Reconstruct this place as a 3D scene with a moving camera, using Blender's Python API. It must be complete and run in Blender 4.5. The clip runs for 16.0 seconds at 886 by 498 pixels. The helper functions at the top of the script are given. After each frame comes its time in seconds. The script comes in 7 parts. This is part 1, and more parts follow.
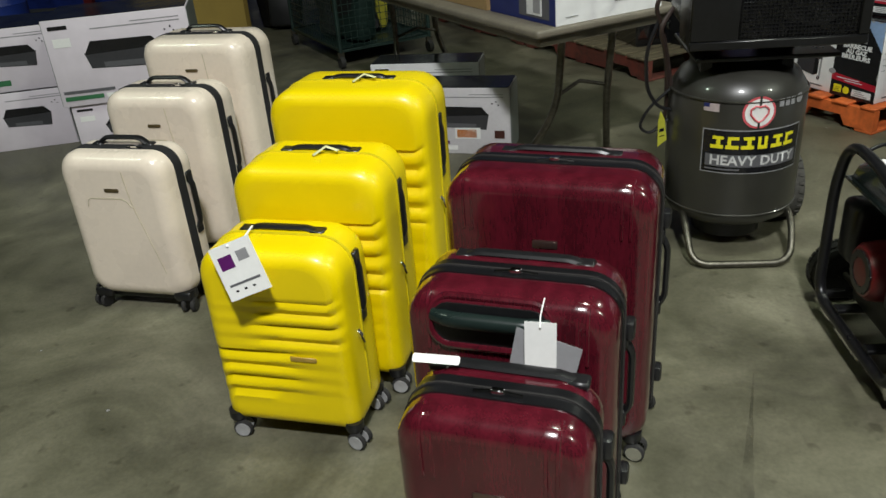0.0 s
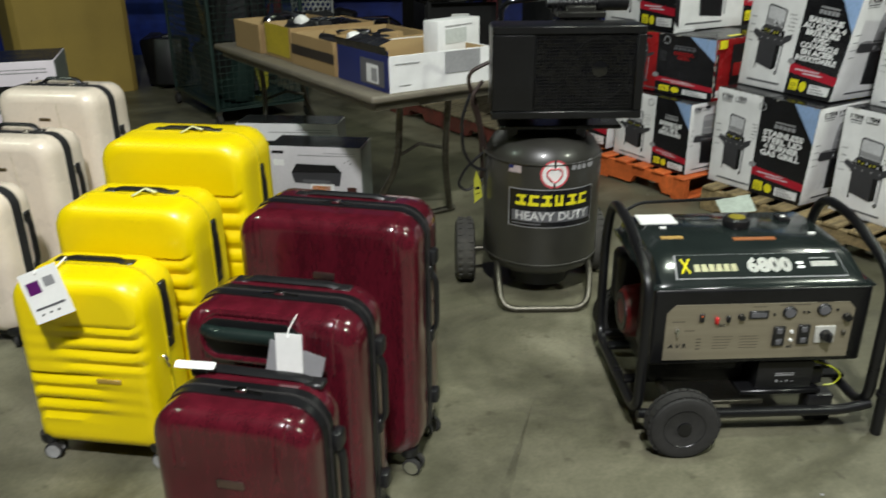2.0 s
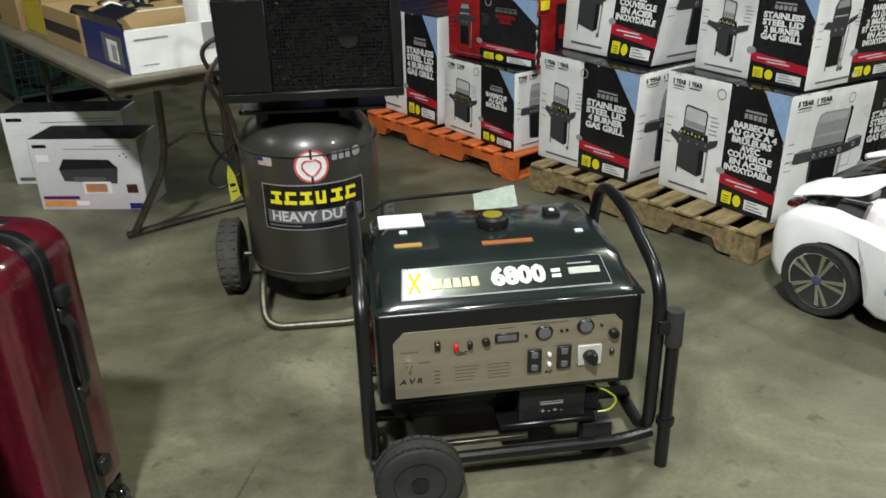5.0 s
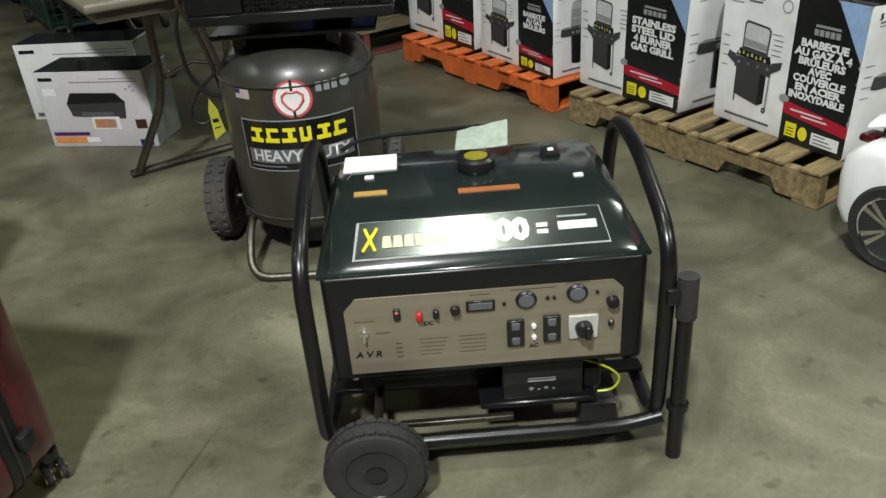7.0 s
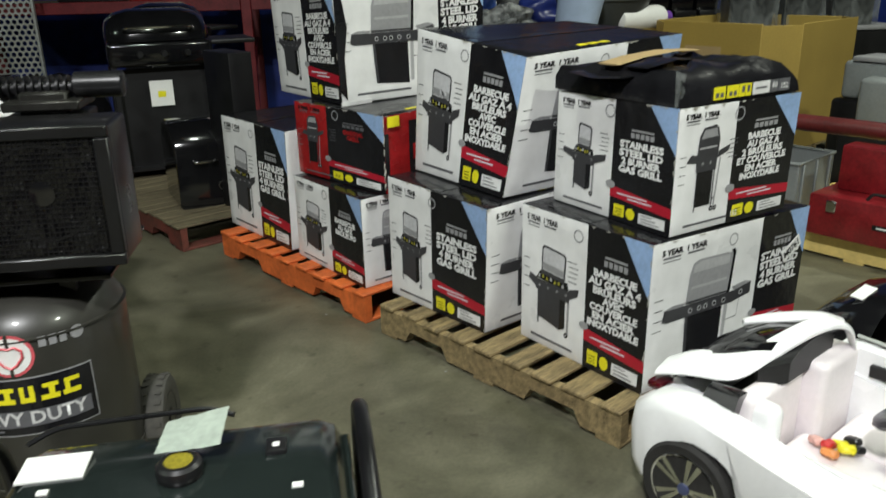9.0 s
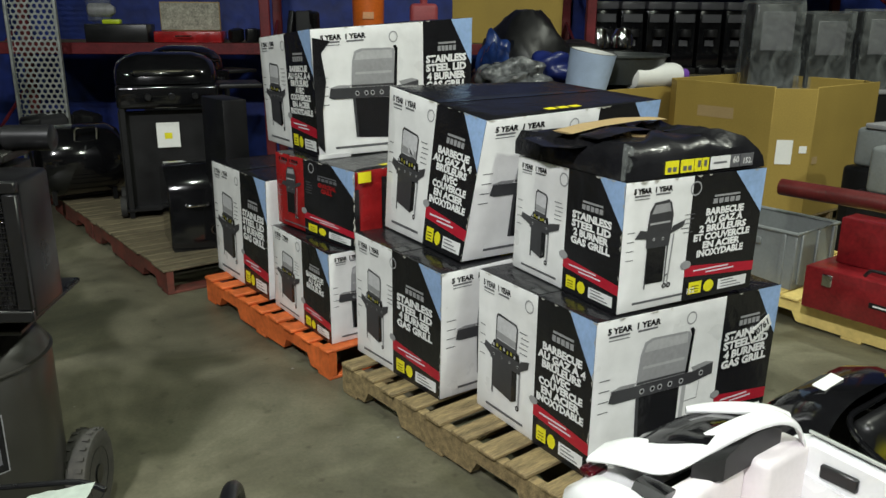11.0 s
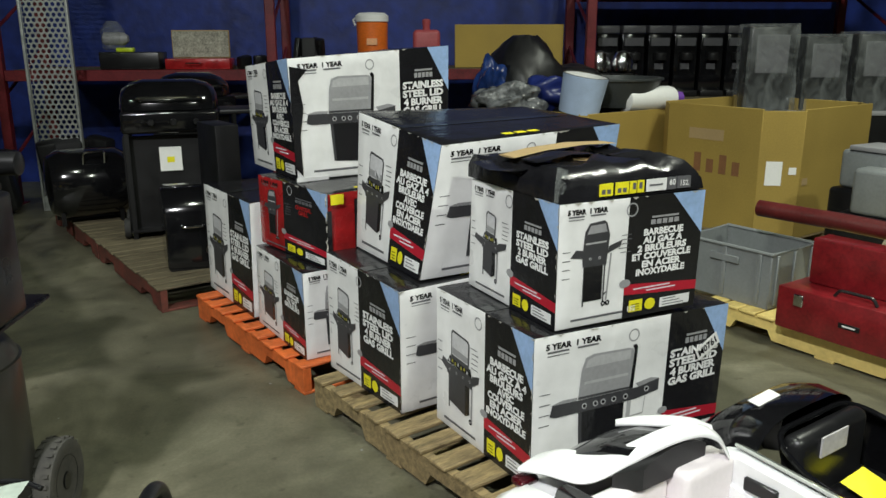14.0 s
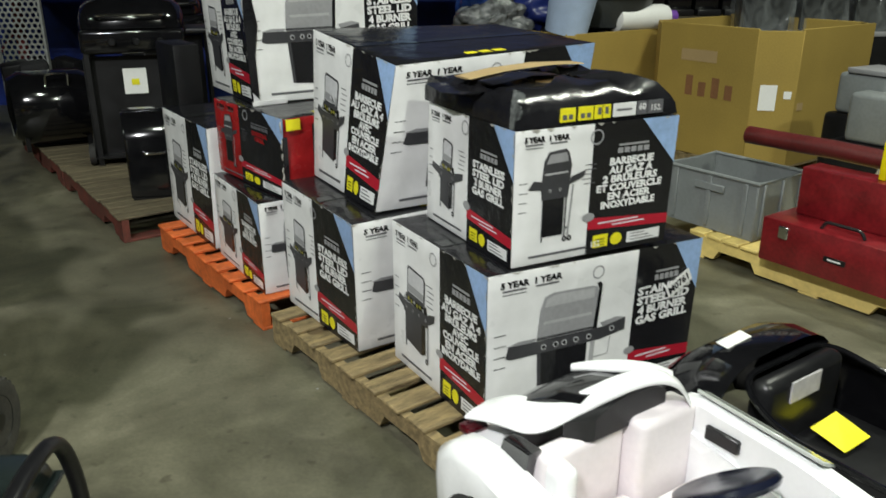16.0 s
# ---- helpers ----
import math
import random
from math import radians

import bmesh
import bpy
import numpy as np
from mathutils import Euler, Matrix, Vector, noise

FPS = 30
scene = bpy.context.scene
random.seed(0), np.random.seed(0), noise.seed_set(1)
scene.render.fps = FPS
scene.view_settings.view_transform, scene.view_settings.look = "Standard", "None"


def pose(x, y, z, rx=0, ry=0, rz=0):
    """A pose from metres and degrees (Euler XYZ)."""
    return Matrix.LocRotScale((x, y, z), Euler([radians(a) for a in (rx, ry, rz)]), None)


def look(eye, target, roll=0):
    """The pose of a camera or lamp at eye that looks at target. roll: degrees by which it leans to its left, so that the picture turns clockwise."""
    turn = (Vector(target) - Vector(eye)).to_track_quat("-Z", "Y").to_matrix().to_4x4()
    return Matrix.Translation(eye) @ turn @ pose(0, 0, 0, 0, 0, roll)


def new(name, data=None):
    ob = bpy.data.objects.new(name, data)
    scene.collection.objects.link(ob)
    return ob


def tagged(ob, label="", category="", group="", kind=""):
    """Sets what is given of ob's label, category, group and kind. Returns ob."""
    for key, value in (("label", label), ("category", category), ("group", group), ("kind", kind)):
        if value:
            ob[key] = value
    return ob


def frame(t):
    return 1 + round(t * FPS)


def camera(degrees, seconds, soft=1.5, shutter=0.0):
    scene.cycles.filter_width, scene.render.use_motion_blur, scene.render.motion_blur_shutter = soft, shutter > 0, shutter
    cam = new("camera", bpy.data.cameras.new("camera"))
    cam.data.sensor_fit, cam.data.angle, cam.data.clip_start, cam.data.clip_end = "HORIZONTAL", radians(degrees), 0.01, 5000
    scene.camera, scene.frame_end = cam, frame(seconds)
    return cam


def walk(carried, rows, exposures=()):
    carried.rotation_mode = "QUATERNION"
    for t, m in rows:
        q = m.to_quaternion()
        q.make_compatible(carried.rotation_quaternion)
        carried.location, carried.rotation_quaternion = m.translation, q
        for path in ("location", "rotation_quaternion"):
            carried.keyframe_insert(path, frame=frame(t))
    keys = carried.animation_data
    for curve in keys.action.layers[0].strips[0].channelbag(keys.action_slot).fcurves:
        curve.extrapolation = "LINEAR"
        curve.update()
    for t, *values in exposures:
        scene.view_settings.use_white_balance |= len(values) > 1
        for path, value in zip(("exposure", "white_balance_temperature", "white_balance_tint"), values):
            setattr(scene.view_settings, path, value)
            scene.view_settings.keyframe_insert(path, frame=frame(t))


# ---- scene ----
cam = camera(58.3, 16.0, shutter=0.4)
METRES, EYE, TILT, LEAN, TURN = 3.2, 1.3, -20.0, 0.0, 0.0
PATH = [
    (0, (0.06, 0.049, 1.473), (-0.152, 1.818, 0.564), -4.6),
    (0.5, (0.049, -0.077, 1.478), (-0.113, 1.698, 0.57), -4.5),
    (1, (0.091, -0.17, 1.478), (-0.007, 1.597, 0.546), -3.8),
    (1.5, (0.256, -0.206, 1.478), (0.157, 1.587, 0.598), -2.0),
    (2, (0.406, -0.219, 1.496), (0.418, 1.629, 0.731), -0.5),
    (2.5, (0.472, -0.147, 1.502), (0.608, 1.714, 0.782), -0.5),
    (3, (0.545, -0.014, 1.511), (0.758, 1.86, 0.846), -0.4),
    (3.5, (0.622, 0.068, 1.507), (0.876, 1.933, 0.832), -0.3),
    (4, (0.81, 0.138, 1.469), (0.987, 1.987, 0.728), -1.1),
    (4.5, (0.954, 0.168, 1.443), (1.119, 2.0, 0.656), -1.2),
    (5, (1.044, 0.248, 1.405), (1.227, 2.056, 0.57), -1.4),
    (5.2, (1.064, 0.31, 1.371), (1.263, 2.107, 0.515), -0.7),
    (7.5, (1.421, 0.644, 1.294), (1.355, 2.382, 0.306), -4.9),
    (8, (1.518, 0.788, 1.344), (1.589, 2.574, 0.445), -3.6),
    (8.5, (1.579, 0.837, 1.4), (1.809, 2.672, 0.638), -2.5),
    (9, (1.692, 0.862, 1.454), (1.961, 2.73, 0.791), -1.2),
    (9.5, (1.868, 0.82, 1.49), (2.069, 2.717, 0.889), 0.2),
    (11.8, (2.069, 0.957, 1.513), (2.203, 2.879, 0.979), 0.5),
    (12, (2.102, 0.938, 1.518), (2.204, 2.865, 0.995), 0.3),
    (12.5, (2.176, 0.868, 1.529), (2.267, 2.795, 1.003), 0.2),
    (13, (2.227, 0.798, 1.526), (2.295, 2.722, 0.986), 0.3),
    (13.5, (2.247, 0.757, 1.53), (2.315, 2.686, 1.003), -0.1),
    (14, (2.254, 0.789, 1.53), (2.352, 2.72, 1.017), -0.1),
    (14.5, (2.264, 0.856, 1.525), (2.325, 2.779, 0.98), 0.2),
    (15, (2.256, 0.93, 1.531), (2.286, 2.851, 0.974), -0.7),
    (15.5, (2.287, 0.996, 1.523), (2.385, 2.895, 0.901), -0.2),
    (16, (2.412, 0.966, 1.496), (2.507, 2.84, 0.805), -0.0),
]
walk(cam, [(t, look(eye, target, roll)) for t, eye, target, roll in PATH], exposures=((0, -0.3), (2.5, -0.08), (3.2, -0.02), (5, 0.06), (9, 0.02), (12, 0.12), (16, 0.1)))

# ---- light ----
world = bpy.data.worlds.new("world")
scene.world = world
world.use_nodes = True
world.node_tree.nodes["Background"].inputs[0].default_value = (0.75, 0.85, 0.8, 1)
world.node_tree.nodes["Background"].inputs[1].default_value = 0.012


def lamp(x, y, z, watts, size, colour=(1.0, 0.96, 0.82)):
    data = bpy.data.lights.new("high_bay_lamp", "AREA")
    data.shape, data.size, data.energy, data.color = "DISK", size, watts, colour
    ob = new("high_bay_lamp", data)
    ob.matrix_world = pose(x, y, z)
    return ob


# Unseen ceiling lamps, inferred from shadows and glare; the last two are added fill.
for x, y, watts, tone in ((0.4, -1.6, 640, (0.965, 0.98, 0.98)), (5.8, -0.6, 260, (0.92, 1.0, 0.84)), (1.45, 2.25, 95, (0.9, 1.0, 0.84)), (5.8, 5.0, 150, (0.95, 1.0, 0.86)), (-5.0, 1.5, 90, (0.8, 1.0, 0.78))):
    lamp(x, y, 5.7, watts, 0.5, tone)

# ---- materials ----
MATS = {}


def mat(name, colour, rough=0.5, metal=0.0, vary=0.12, scale=6.0, bump=0.05, coat=0.0, stretch=(1, 1, 1), fine=60.0, second=None, bdist=0.002, alpha=1.0, vary_rough=0.1):
    """A painted, plastic, wooden or metal surface with grain and blotches at two scales."""
    if name in MATS:
        return MATS[name]
    m = bpy.data.materials.new(name)
    m.use_nodes = True
    nt = m.node_tree
    b = nt.nodes["Principled BSDF"]
    co = nt.nodes.new("ShaderNodeTexCoord")
    mp = nt.nodes.new("ShaderNodeMapping")
    mp.inputs["Scale"].default_value = stretch
    nt.links.new(co.outputs["Object"], mp.inputs[0])
    big, small = nt.nodes.new("ShaderNodeTexNoise"), nt.nodes.new("ShaderNodeTexNoise")
    big.inputs["Scale"].default_value, big.inputs["Detail"].default_value = scale, 4
    small.inputs["Scale"].default_value, small.inputs["Detail"].default_value = fine, 3
    for n in (big, small):
        nt.links.new(mp.outputs[0], n.inputs["Vector"])
    mixed = nt.nodes.new("ShaderNodeMath")
    mixed.operation = "MULTIPLY_ADD"
    mixed.inputs[1].default_value = 0.45
    nt.links.new(small.outputs[0], mixed.inputs[0])
    half = nt.nodes.new("ShaderNodeMath")
    half.operation = "MULTIPLY"
    half.inputs[1].default_value = 0.55
    nt.links.new(big.outputs[0], half.inputs[0])
    nt.links.new(half.outputs[0], mixed.inputs[2])
    ramp = nt.nodes.new("ShaderNodeValToRGB")
    dark = second or tuple(c * (1 - 2 * vary) for c in colour)
    light = tuple(min(1, c * (1 + vary)) for c in colour)
    ramp.color_ramp.elements[0].position, ramp.color_ramp.elements[1].position = 0.3, 0.65
    ramp.color_ramp.elements[0].color, ramp.color_ramp.elements[1].color = (*dark, 1), (*light, 1)
    nt.links.new(mixed.outputs[0], ramp.inputs[0])
    nt.links.new(ramp.outputs[0], b.inputs["Base Color"])
    rr = nt.nodes.new("ShaderNodeMapRange")
    rr.inputs["To Min"].default_value, rr.inputs["To Max"].default_value = max(0.03, rough - vary_rough), min(1, rough + vary_rough)
    nt.links.new(big.outputs[0], rr.inputs[0])
    nt.links.new(rr.outputs[0], b.inputs["Roughness"])
    b.inputs["Metallic"].default_value = metal
    b.inputs["Coat Weight"].default_value = coat
    b.inputs["Coat Roughness"].default_value = 0.08
    b.inputs["Alpha"].default_value = alpha
    if bump:
        bp = nt.nodes.new("ShaderNodeBump")
        bp.inputs["Strength"].default_value, bp.inputs["Distance"].default_value = bump, bdist
        nt.links.new(mixed.outputs[0], bp.inputs["Height"])
        nt.links.new(bp.outputs[0], b.inputs["Normal"])
    MATS[name] = m
    return m


def film_mat(name, colour, rough, clear):
    """Thin clear or smoky plastic film: part see-through, part gloss."""
    m = bpy.data.materials.new(name)
    m.use_nodes = True
    nt = m.node_tree
    out = nt.nodes["Material Output"]
    b = nt.nodes["Principled BSDF"]
    b.inputs["Base Color"].default_value = (*colour, 1)
    b.inputs["Roughness"].default_value = rough
    t = nt.nodes.new("ShaderNodeBsdfTransparent")
    mix = nt.nodes.new("ShaderNodeMixShader")
    n = nt.nodes.new("ShaderNodeTexNoise")
    n.inputs["Scale"].default_value, n.inputs["Distortion"].default_value = 3.5, 1.5
    mr = nt.nodes.new("ShaderNodeMapRange")
    mr.inputs["From Min"].default_value, mr.inputs["From Max"].default_value = 0.3, 0.7
    mr.inputs["To Min"].default_value, mr.inputs["To Max"].default_value = clear, max(0, clear - 0.3)
    bp = nt.nodes.new("ShaderNodeBump")
    bp.inputs["Strength"].default_value, bp.inputs["Distance"].default_value = 0.8, 0.02
    nt.links.new(n.outputs[0], bp.inputs["Height"])
    nt.links.new(bp.outputs[0], b.inputs["Normal"])
    nt.links.new(n.outputs[0], mr.inputs[0])
    nt.links.new(mr.outputs[0], mix.inputs[0])
    nt.links.new(b.outputs[0], mix.inputs[1])
    nt.links.new(t.outputs[0], mix.inputs[2])
    nt.links.new(mix.outputs[0], out.inputs[0])
    return m


def floor_mat():
    """Worn, stained grey-green concrete with polished patches."""
    m = bpy.data.materials.new("concrete")
    m.use_nodes = True
    nt = m.node_tree
    b = nt.nodes["Principled BSDF"]
    co = nt.nodes.new("ShaderNodeTexCoord")

    def tex(scale, detail, rough=0.6, distort=0.0):
        n = nt.nodes.new("ShaderNodeTexNoise")
        n.inputs["Scale"].default_value, n.inputs["Detail"].default_value = scale, detail
        n.inputs["Roughness"].default_value, n.inputs["Distortion"].default_value = rough, distort
        nt.links.new(co.outputs["Object"], n.inputs["Vector"])
        return n

    def ramp(src, stops):
        r = nt.nodes.new("ShaderNodeValToRGB")
        while len(r.color_ramp.elements) < len(stops):
            r.color_ramp.elements.new(0.5)
        for e, (p, c) in zip(r.color_ramp.elements, stops):
            e.position, e.color = p, (*c, 1)
        nt.links.new(src.outputs[0], r.inputs[0])
        return r

    def mix(kind, fac, a, c):
        n = nt.nodes.new("ShaderNodeMix")
        n.data_type, n.blend_type = "RGBA", kind
        n.inputs[0].default_value = fac
        nt.links.new(a, n.inputs[6])
        nt.links.new(c, n.inputs[7])
        return n.outputs[2]

    big = tex(1.3, 7, 0.66, 0.8)
    mid = tex(4.5, 8, 0.65, 0.3)
    fine = tex(70, 4)
    spots = tex(13, 2)
    c = ramp(big, [(0.28, (0.058, 0.056, 0.038)), (0.44, (0.115, 0.109, 0.073)), (0.57, (0.165, 0.156, 0.106)), (0.72, (0.27, 0.255, 0.18))]).outputs[0]
    c = mix("MULTIPLY", 0.7, c, ramp(mid, [(0.3, (0.5, 0.52, 0.48)), (0.62, (1, 1, 1))]).outputs[0])
    c = mix("MULTIPLY", 0.5, c, ramp(fine, [(0.35, (0.7, 0.7, 0.7)), (0.6, (1, 1, 1))]).outputs[0])
    c = mix("MULTIPLY", 0.55, c, ramp(spots, [(0.27, (0.35, 0.33, 0.3)), (0.36, (1, 1, 1))]).outputs[0])
    nt.links.new(c, b.inputs["Base Color"])
    rr = nt.nodes.new("ShaderNodeMapRange")
    rr.inputs["To Min"].default_value, rr.inputs["To Max"].default_value = 0.28, 0.62
    nt.links.new(mid.outputs[0], rr.inputs[0])
    nt.links.new(rr.outputs[0], b.inputs["Roughness"])
    bp = nt.nodes.new("ShaderNodeBump")
    bp.inputs["Strength"].default_value, bp.inputs["Distance"].default_value = 0.25, 0.003
    nt.links.new(mid.outputs[0], bp.inputs["Height"])
    nt.links.new(bp.outputs[0], b.inputs["Normal"])
    return m


CONCRETE = floor_mat()
CREAM = mat("cream_plastic", (0.800, 0.695, 0.582), 0.28, vary=0.03, coat=0.4, bump=0.02)
YELLOW = mat("yellow_plastic", (0.83, 0.63, 0.0), 0.36, vary=0.03, coat=0.15, bump=0.03, fine=400, bdist=0.0006)
WINE = mat("wine_gloss", (0.082, 0.006, 0.013), 0.2, vary=0.2, coat=0.8, scale=3, stretch=(8, 8, 1.5), fine=30, second=(0.034, 0.004, 0.007), bump=0.04)
BLACK = mat("black_plastic", (0.011, 0.011, 0.012), 0.33, vary=0.2)
FABRIC = mat("black_webbing", (0.013, 0.013, 0.015), 0.75, vary=0.3, fine=300, bump=0.3)
RUBBER = mat("black_rubber", (0.022, 0.021, 0.02), 0.8, vary=0.25, bump=0.2)
DUSTY = mat("dusty_rubber", (0.055, 0.052, 0.044), 0.9, vary=0.3, bump=0.4, second=(0.03, 0.03, 0.028))
CHROME = mat("chrome", (0.75, 0.75, 0.74), 0.14, 1.0, vary=0.05)
STEEL = mat("tube_steel", (0.15, 0.14, 0.115), 0.46, 1.0, vary=0.25, scale=9)
GALV = mat("galvanised_steel", (0.50, 0.52, 0.50), 0.45, 0.7, vary=0.15, scale=20)
CARD = mat("brown_cardboard", (0.34, 0.225, 0.098), 0.8, vary=0.08, scale=3, stretch=(1, 1, 1), fine=120)
CARD_IN = mat("inner_cardboard", (0.39, 0.275, 0.13), 0.85, vary=0.08, scale=3, fine=120)
OCHRE = mat("ochre_cardboard", (0.34, 0.235, 0.05), 0.8, vary=0.1, scale=2.5, fine=90)
WHITE = mat("white_print", (0.80, 0.80, 0.80), 0.3, vary=0.07, scale=4, bump=0.6, bdist=0.012, fine=13)
LILAC = mat("lilac_white_print", (0.70, 0.64, 0.70), 0.4, vary=0.04, scale=3, bump=0.06, bdist=0.004, fine=12)
INK = mat("black_print", (0.012, 0.012, 0.014), 0.22, vary=0.25, scale=4, bump=0.8, bdist=0.014, fine=14)
GREYINK = mat("grey_print", (0.30, 0.30, 0.31), 0.4, vary=0.1)
DIMINK = mat("dim_grey_print", (0.11, 0.11, 0.12), 0.4, vary=0.1)
REDINK = mat("red_print", (0.42, 0.012, 0.03), 0.35, vary=0.08)
REDBOX = mat("red_box_print", (0.33, 0.014, 0.016), 0.26, vary=0.25, scale=5, bump=0.8, bdist=0.014, fine=16)
BLUEINK = mat("blue_print", (0.30, 0.44, 0.70), 0.4, vary=0.12)
NAVY = mat("navy_print", (0.012, 0.022, 0.13), 0.35, vary=0.1)
YELINK = mat("yellow_print", (0.80, 0.72, 0.02), 0.4, vary=0.06)
GREENINK = mat("green_print", (0.04, 0.16, 0.07), 0.4, vary=0.1)
ORANGEINK = mat("orange_print", (0.75, 0.28, 0.08), 0.4, vary=0.1)
PURPLE = mat("purple_print", (0.10, 0.01, 0.12), 0.4, vary=0.1)
SOOT = mat("soot_black", (0.006, 0.006, 0.007), 0.45, vary=0.3, scale=8)
SHEET = mat("white_paper", (0.80, 0.80, 0.78), 0.6, vary=0.03)
GREYCARD = mat("grey_card", (0.27, 0.27, 0.28), 0.45, vary=0.06)
WOOD = mat("pallet_wood", (0.25, 0.185, 0.088), 0.8, vary=0.4, scale=5, stretch=(1, 8, 8), fine=30, bump=0.5, bdist=0.004)
REDWOOD = mat("red_painted_wood", (0.13, 0.028, 0.018), 0.75, vary=0.35, scale=6, fine=30, bump=0.4, second=(0.045, 0.022, 0.015))
ORANGEWOOD = mat("orange_painted_wood", (0.62, 0.13, 0.025), 0.7, vary=0.2, scale=6, fine=35, bump=0.5, bdist=0.004)
YELLOWWOOD = mat("yellow_plastic_pallet", (0.78, 0.60, 0.20), 0.6, vary=0.1, scale=6, fine=35)
DECKWOOD = mat("dirty_deck_wood", (0.124, 0.101, 0.058), 0.85, vary=0.3, scale=4, stretch=(1, 8, 8), fine=30, bump=0.4)
TANK = mat("charcoal_paint", (0.034, 0.033, 0.028), 0.36, vary=0.12, coat=0.25, scale=10, fine=250, bump=0.15, bdist=0.0008)
DARK = mat("black_metal", (0.008, 0.008, 0.009), 0.3, 0.1, vary=0.25)
GLOSSBLACK = mat("gloss_black", (0.006, 0.006, 0.007), 0.1, vary=0.2, coat=0.6, bump=0.0)
GENTANK = mat("dark_green_grey_paint", (0.013, 0.018, 0.017), 0.2, vary=0.12, coat=0.5, bump=0.01)
BEIGEPANEL = mat("champagne_panel", (0.36, 0.32, 0.24), 0.36, 0.6, vary=0.08, scale=2, stretch=(1, 30, 30), fine=40, bump=0.02)
SILVER = mat("silver_foil", (0.60, 0.60, 0.58), 0.38, 0.7, vary=0.06)
TABLETOP = mat("grey_brown_table_plastic", (0.17, 0.15, 0.115), 0.5, vary=0.12, scale=8)
BLUETARP = mat("blue_rack_back", (0.008, 0.025, 0.19), 0.5, vary=0.25, scale=2, bump=0.3, bdist=0.03, fine=8)
RACKRED = mat("red_rack_paint", (0.135, 0.012, 0.016), 0.45, vary=0.3)
WIRE = mat("green_wire", (0.016, 0.035, 0.03), 0.45, 0.3, vary=0.2)
BIN = mat("grey_bin_plastic", (0.20, 0.215, 0.215), 0.5, vary=0.08)
TOOLRED = mat("red_tool_chest", (0.19, 0.010, 0.014), 0.32, vary=0.25, scale=9, coat=0.3)
CARWHITE = mat("white_car_plastic", (0.86, 0.86, 0.87), 0.25, vary=0.02, coat=0.5, bump=0.0)
PINKISH = mat("white_seat_plastic", (0.80, 0.74, 0.76), 0.4, vary=0.03, bump=0.0)
WALLPAINT = mat("warehouse_wall", (0.035, 0.035, 0.033), 0.8, vary=0.15, scale=1.5)
ROOF = mat("warehouse_roof", (0.06, 0.06, 0.055), 0.8, vary=0.1, scale=1.5)
CLEARFILM = film_mat("clear_film", (0.30, 0.32, 0.32), 0.12, 0.93)
SMOKEFILM = film_mat("smoky_bag", (0.20, 0.20, 0.20), 0.25, 0.5)

# ---- builders ----


def mesh_from(name, bm, material):
    me = bpy.data.meshes.new(name)
    bm.to_mesh(me)
    bm.free()
    for m in material if isinstance(material, (list, tuple)) else (material,):
        me.materials.append(m)
    return me


def part(name, bm, material, parent=None, label="", at=None, smooth=True):
    """Links a bmesh as one mesh object under a thing or a part."""
    me = mesh_from(name, bm, material)
    if smooth:
        me.shade_smooth()
        me.set_sharp_from_angle(angle=radians(38))
    ob = new(name, me)
    if parent is not None:
        ob.parent = parent
    if at is not None:
        ob.matrix_basis = at
    return tagged(ob, label, kind="stuff" if name in ("fine_print", "dot_mark", "panel_print", "icon_lines") else "")


def thing(name, label, category, m=None, group="", kind=""):
    ob = new(name)
    ob.empty_display_size = 0.05
    if m is not None:
        ob.matrix_basis = m
    return tagged(ob, label, category, group, kind)


def block(x0, x1, y0, y1, z0, z1, bevel=0.0, seg=2, bm=None):
    """A box between two corners, with rounded edges."""
    own = bmesh.new()
    bmesh.ops.create_cube(own, size=1, matrix=Matrix.Translation(((x0 + x1) / 2, (y0 + y1) / 2, (z0 + z1) / 2)) @ Matrix.Diagonal((x1 - x0, y1 - y0, z1 - z0, 1)))
    if bevel:
        bmesh.ops.bevel(own, geom=own.edges[:], offset=bevel, segments=seg, affect="EDGES", profile=0.5)
    return join(bm, own)


def join(bm, own, m=None):
    if m is not None:
        bmesh.ops.transform(own, matrix=m, verts=own.verts)
    if bm is None:
        return own
    me = bpy.data.meshes.new("tmp")
    own.to_mesh(me)
    own.free()
    bm.from_mesh(me)
    bpy.data.meshes.remove(me)
    return bm


def lathe(profile, n=32, axis="z", m=None, bm=None, closed=True):
    """A turned solid from (radius, height) pairs."""
    own = bmesh.new()
    rings = []
    for r, h in profile:
        ring = []
        for i in range(n):
            a = 2 * math.pi * i / n
            p = {"z": (r * math.cos(a), r * math.sin(a), h), "y": (r * math.cos(a), h, r * math.sin(a)), "x": (h, r * math.cos(a), r * math.sin(a))}[axis]
            ring.append(own.verts.new(p))
        rings.append(ring)
    for a, b in zip(rings, rings[1:]):
        for i in range(n):
            own.faces.new((a[i], a[(i + 1) % n], b[(i + 1) % n], b[i]))
    if closed:
        own.faces.new(rings[0][::-1])
        own.faces.new(rings[-1])
    bmesh.ops.recalc_face_normals(own, faces=own.faces)
    return join(bm, own, m)


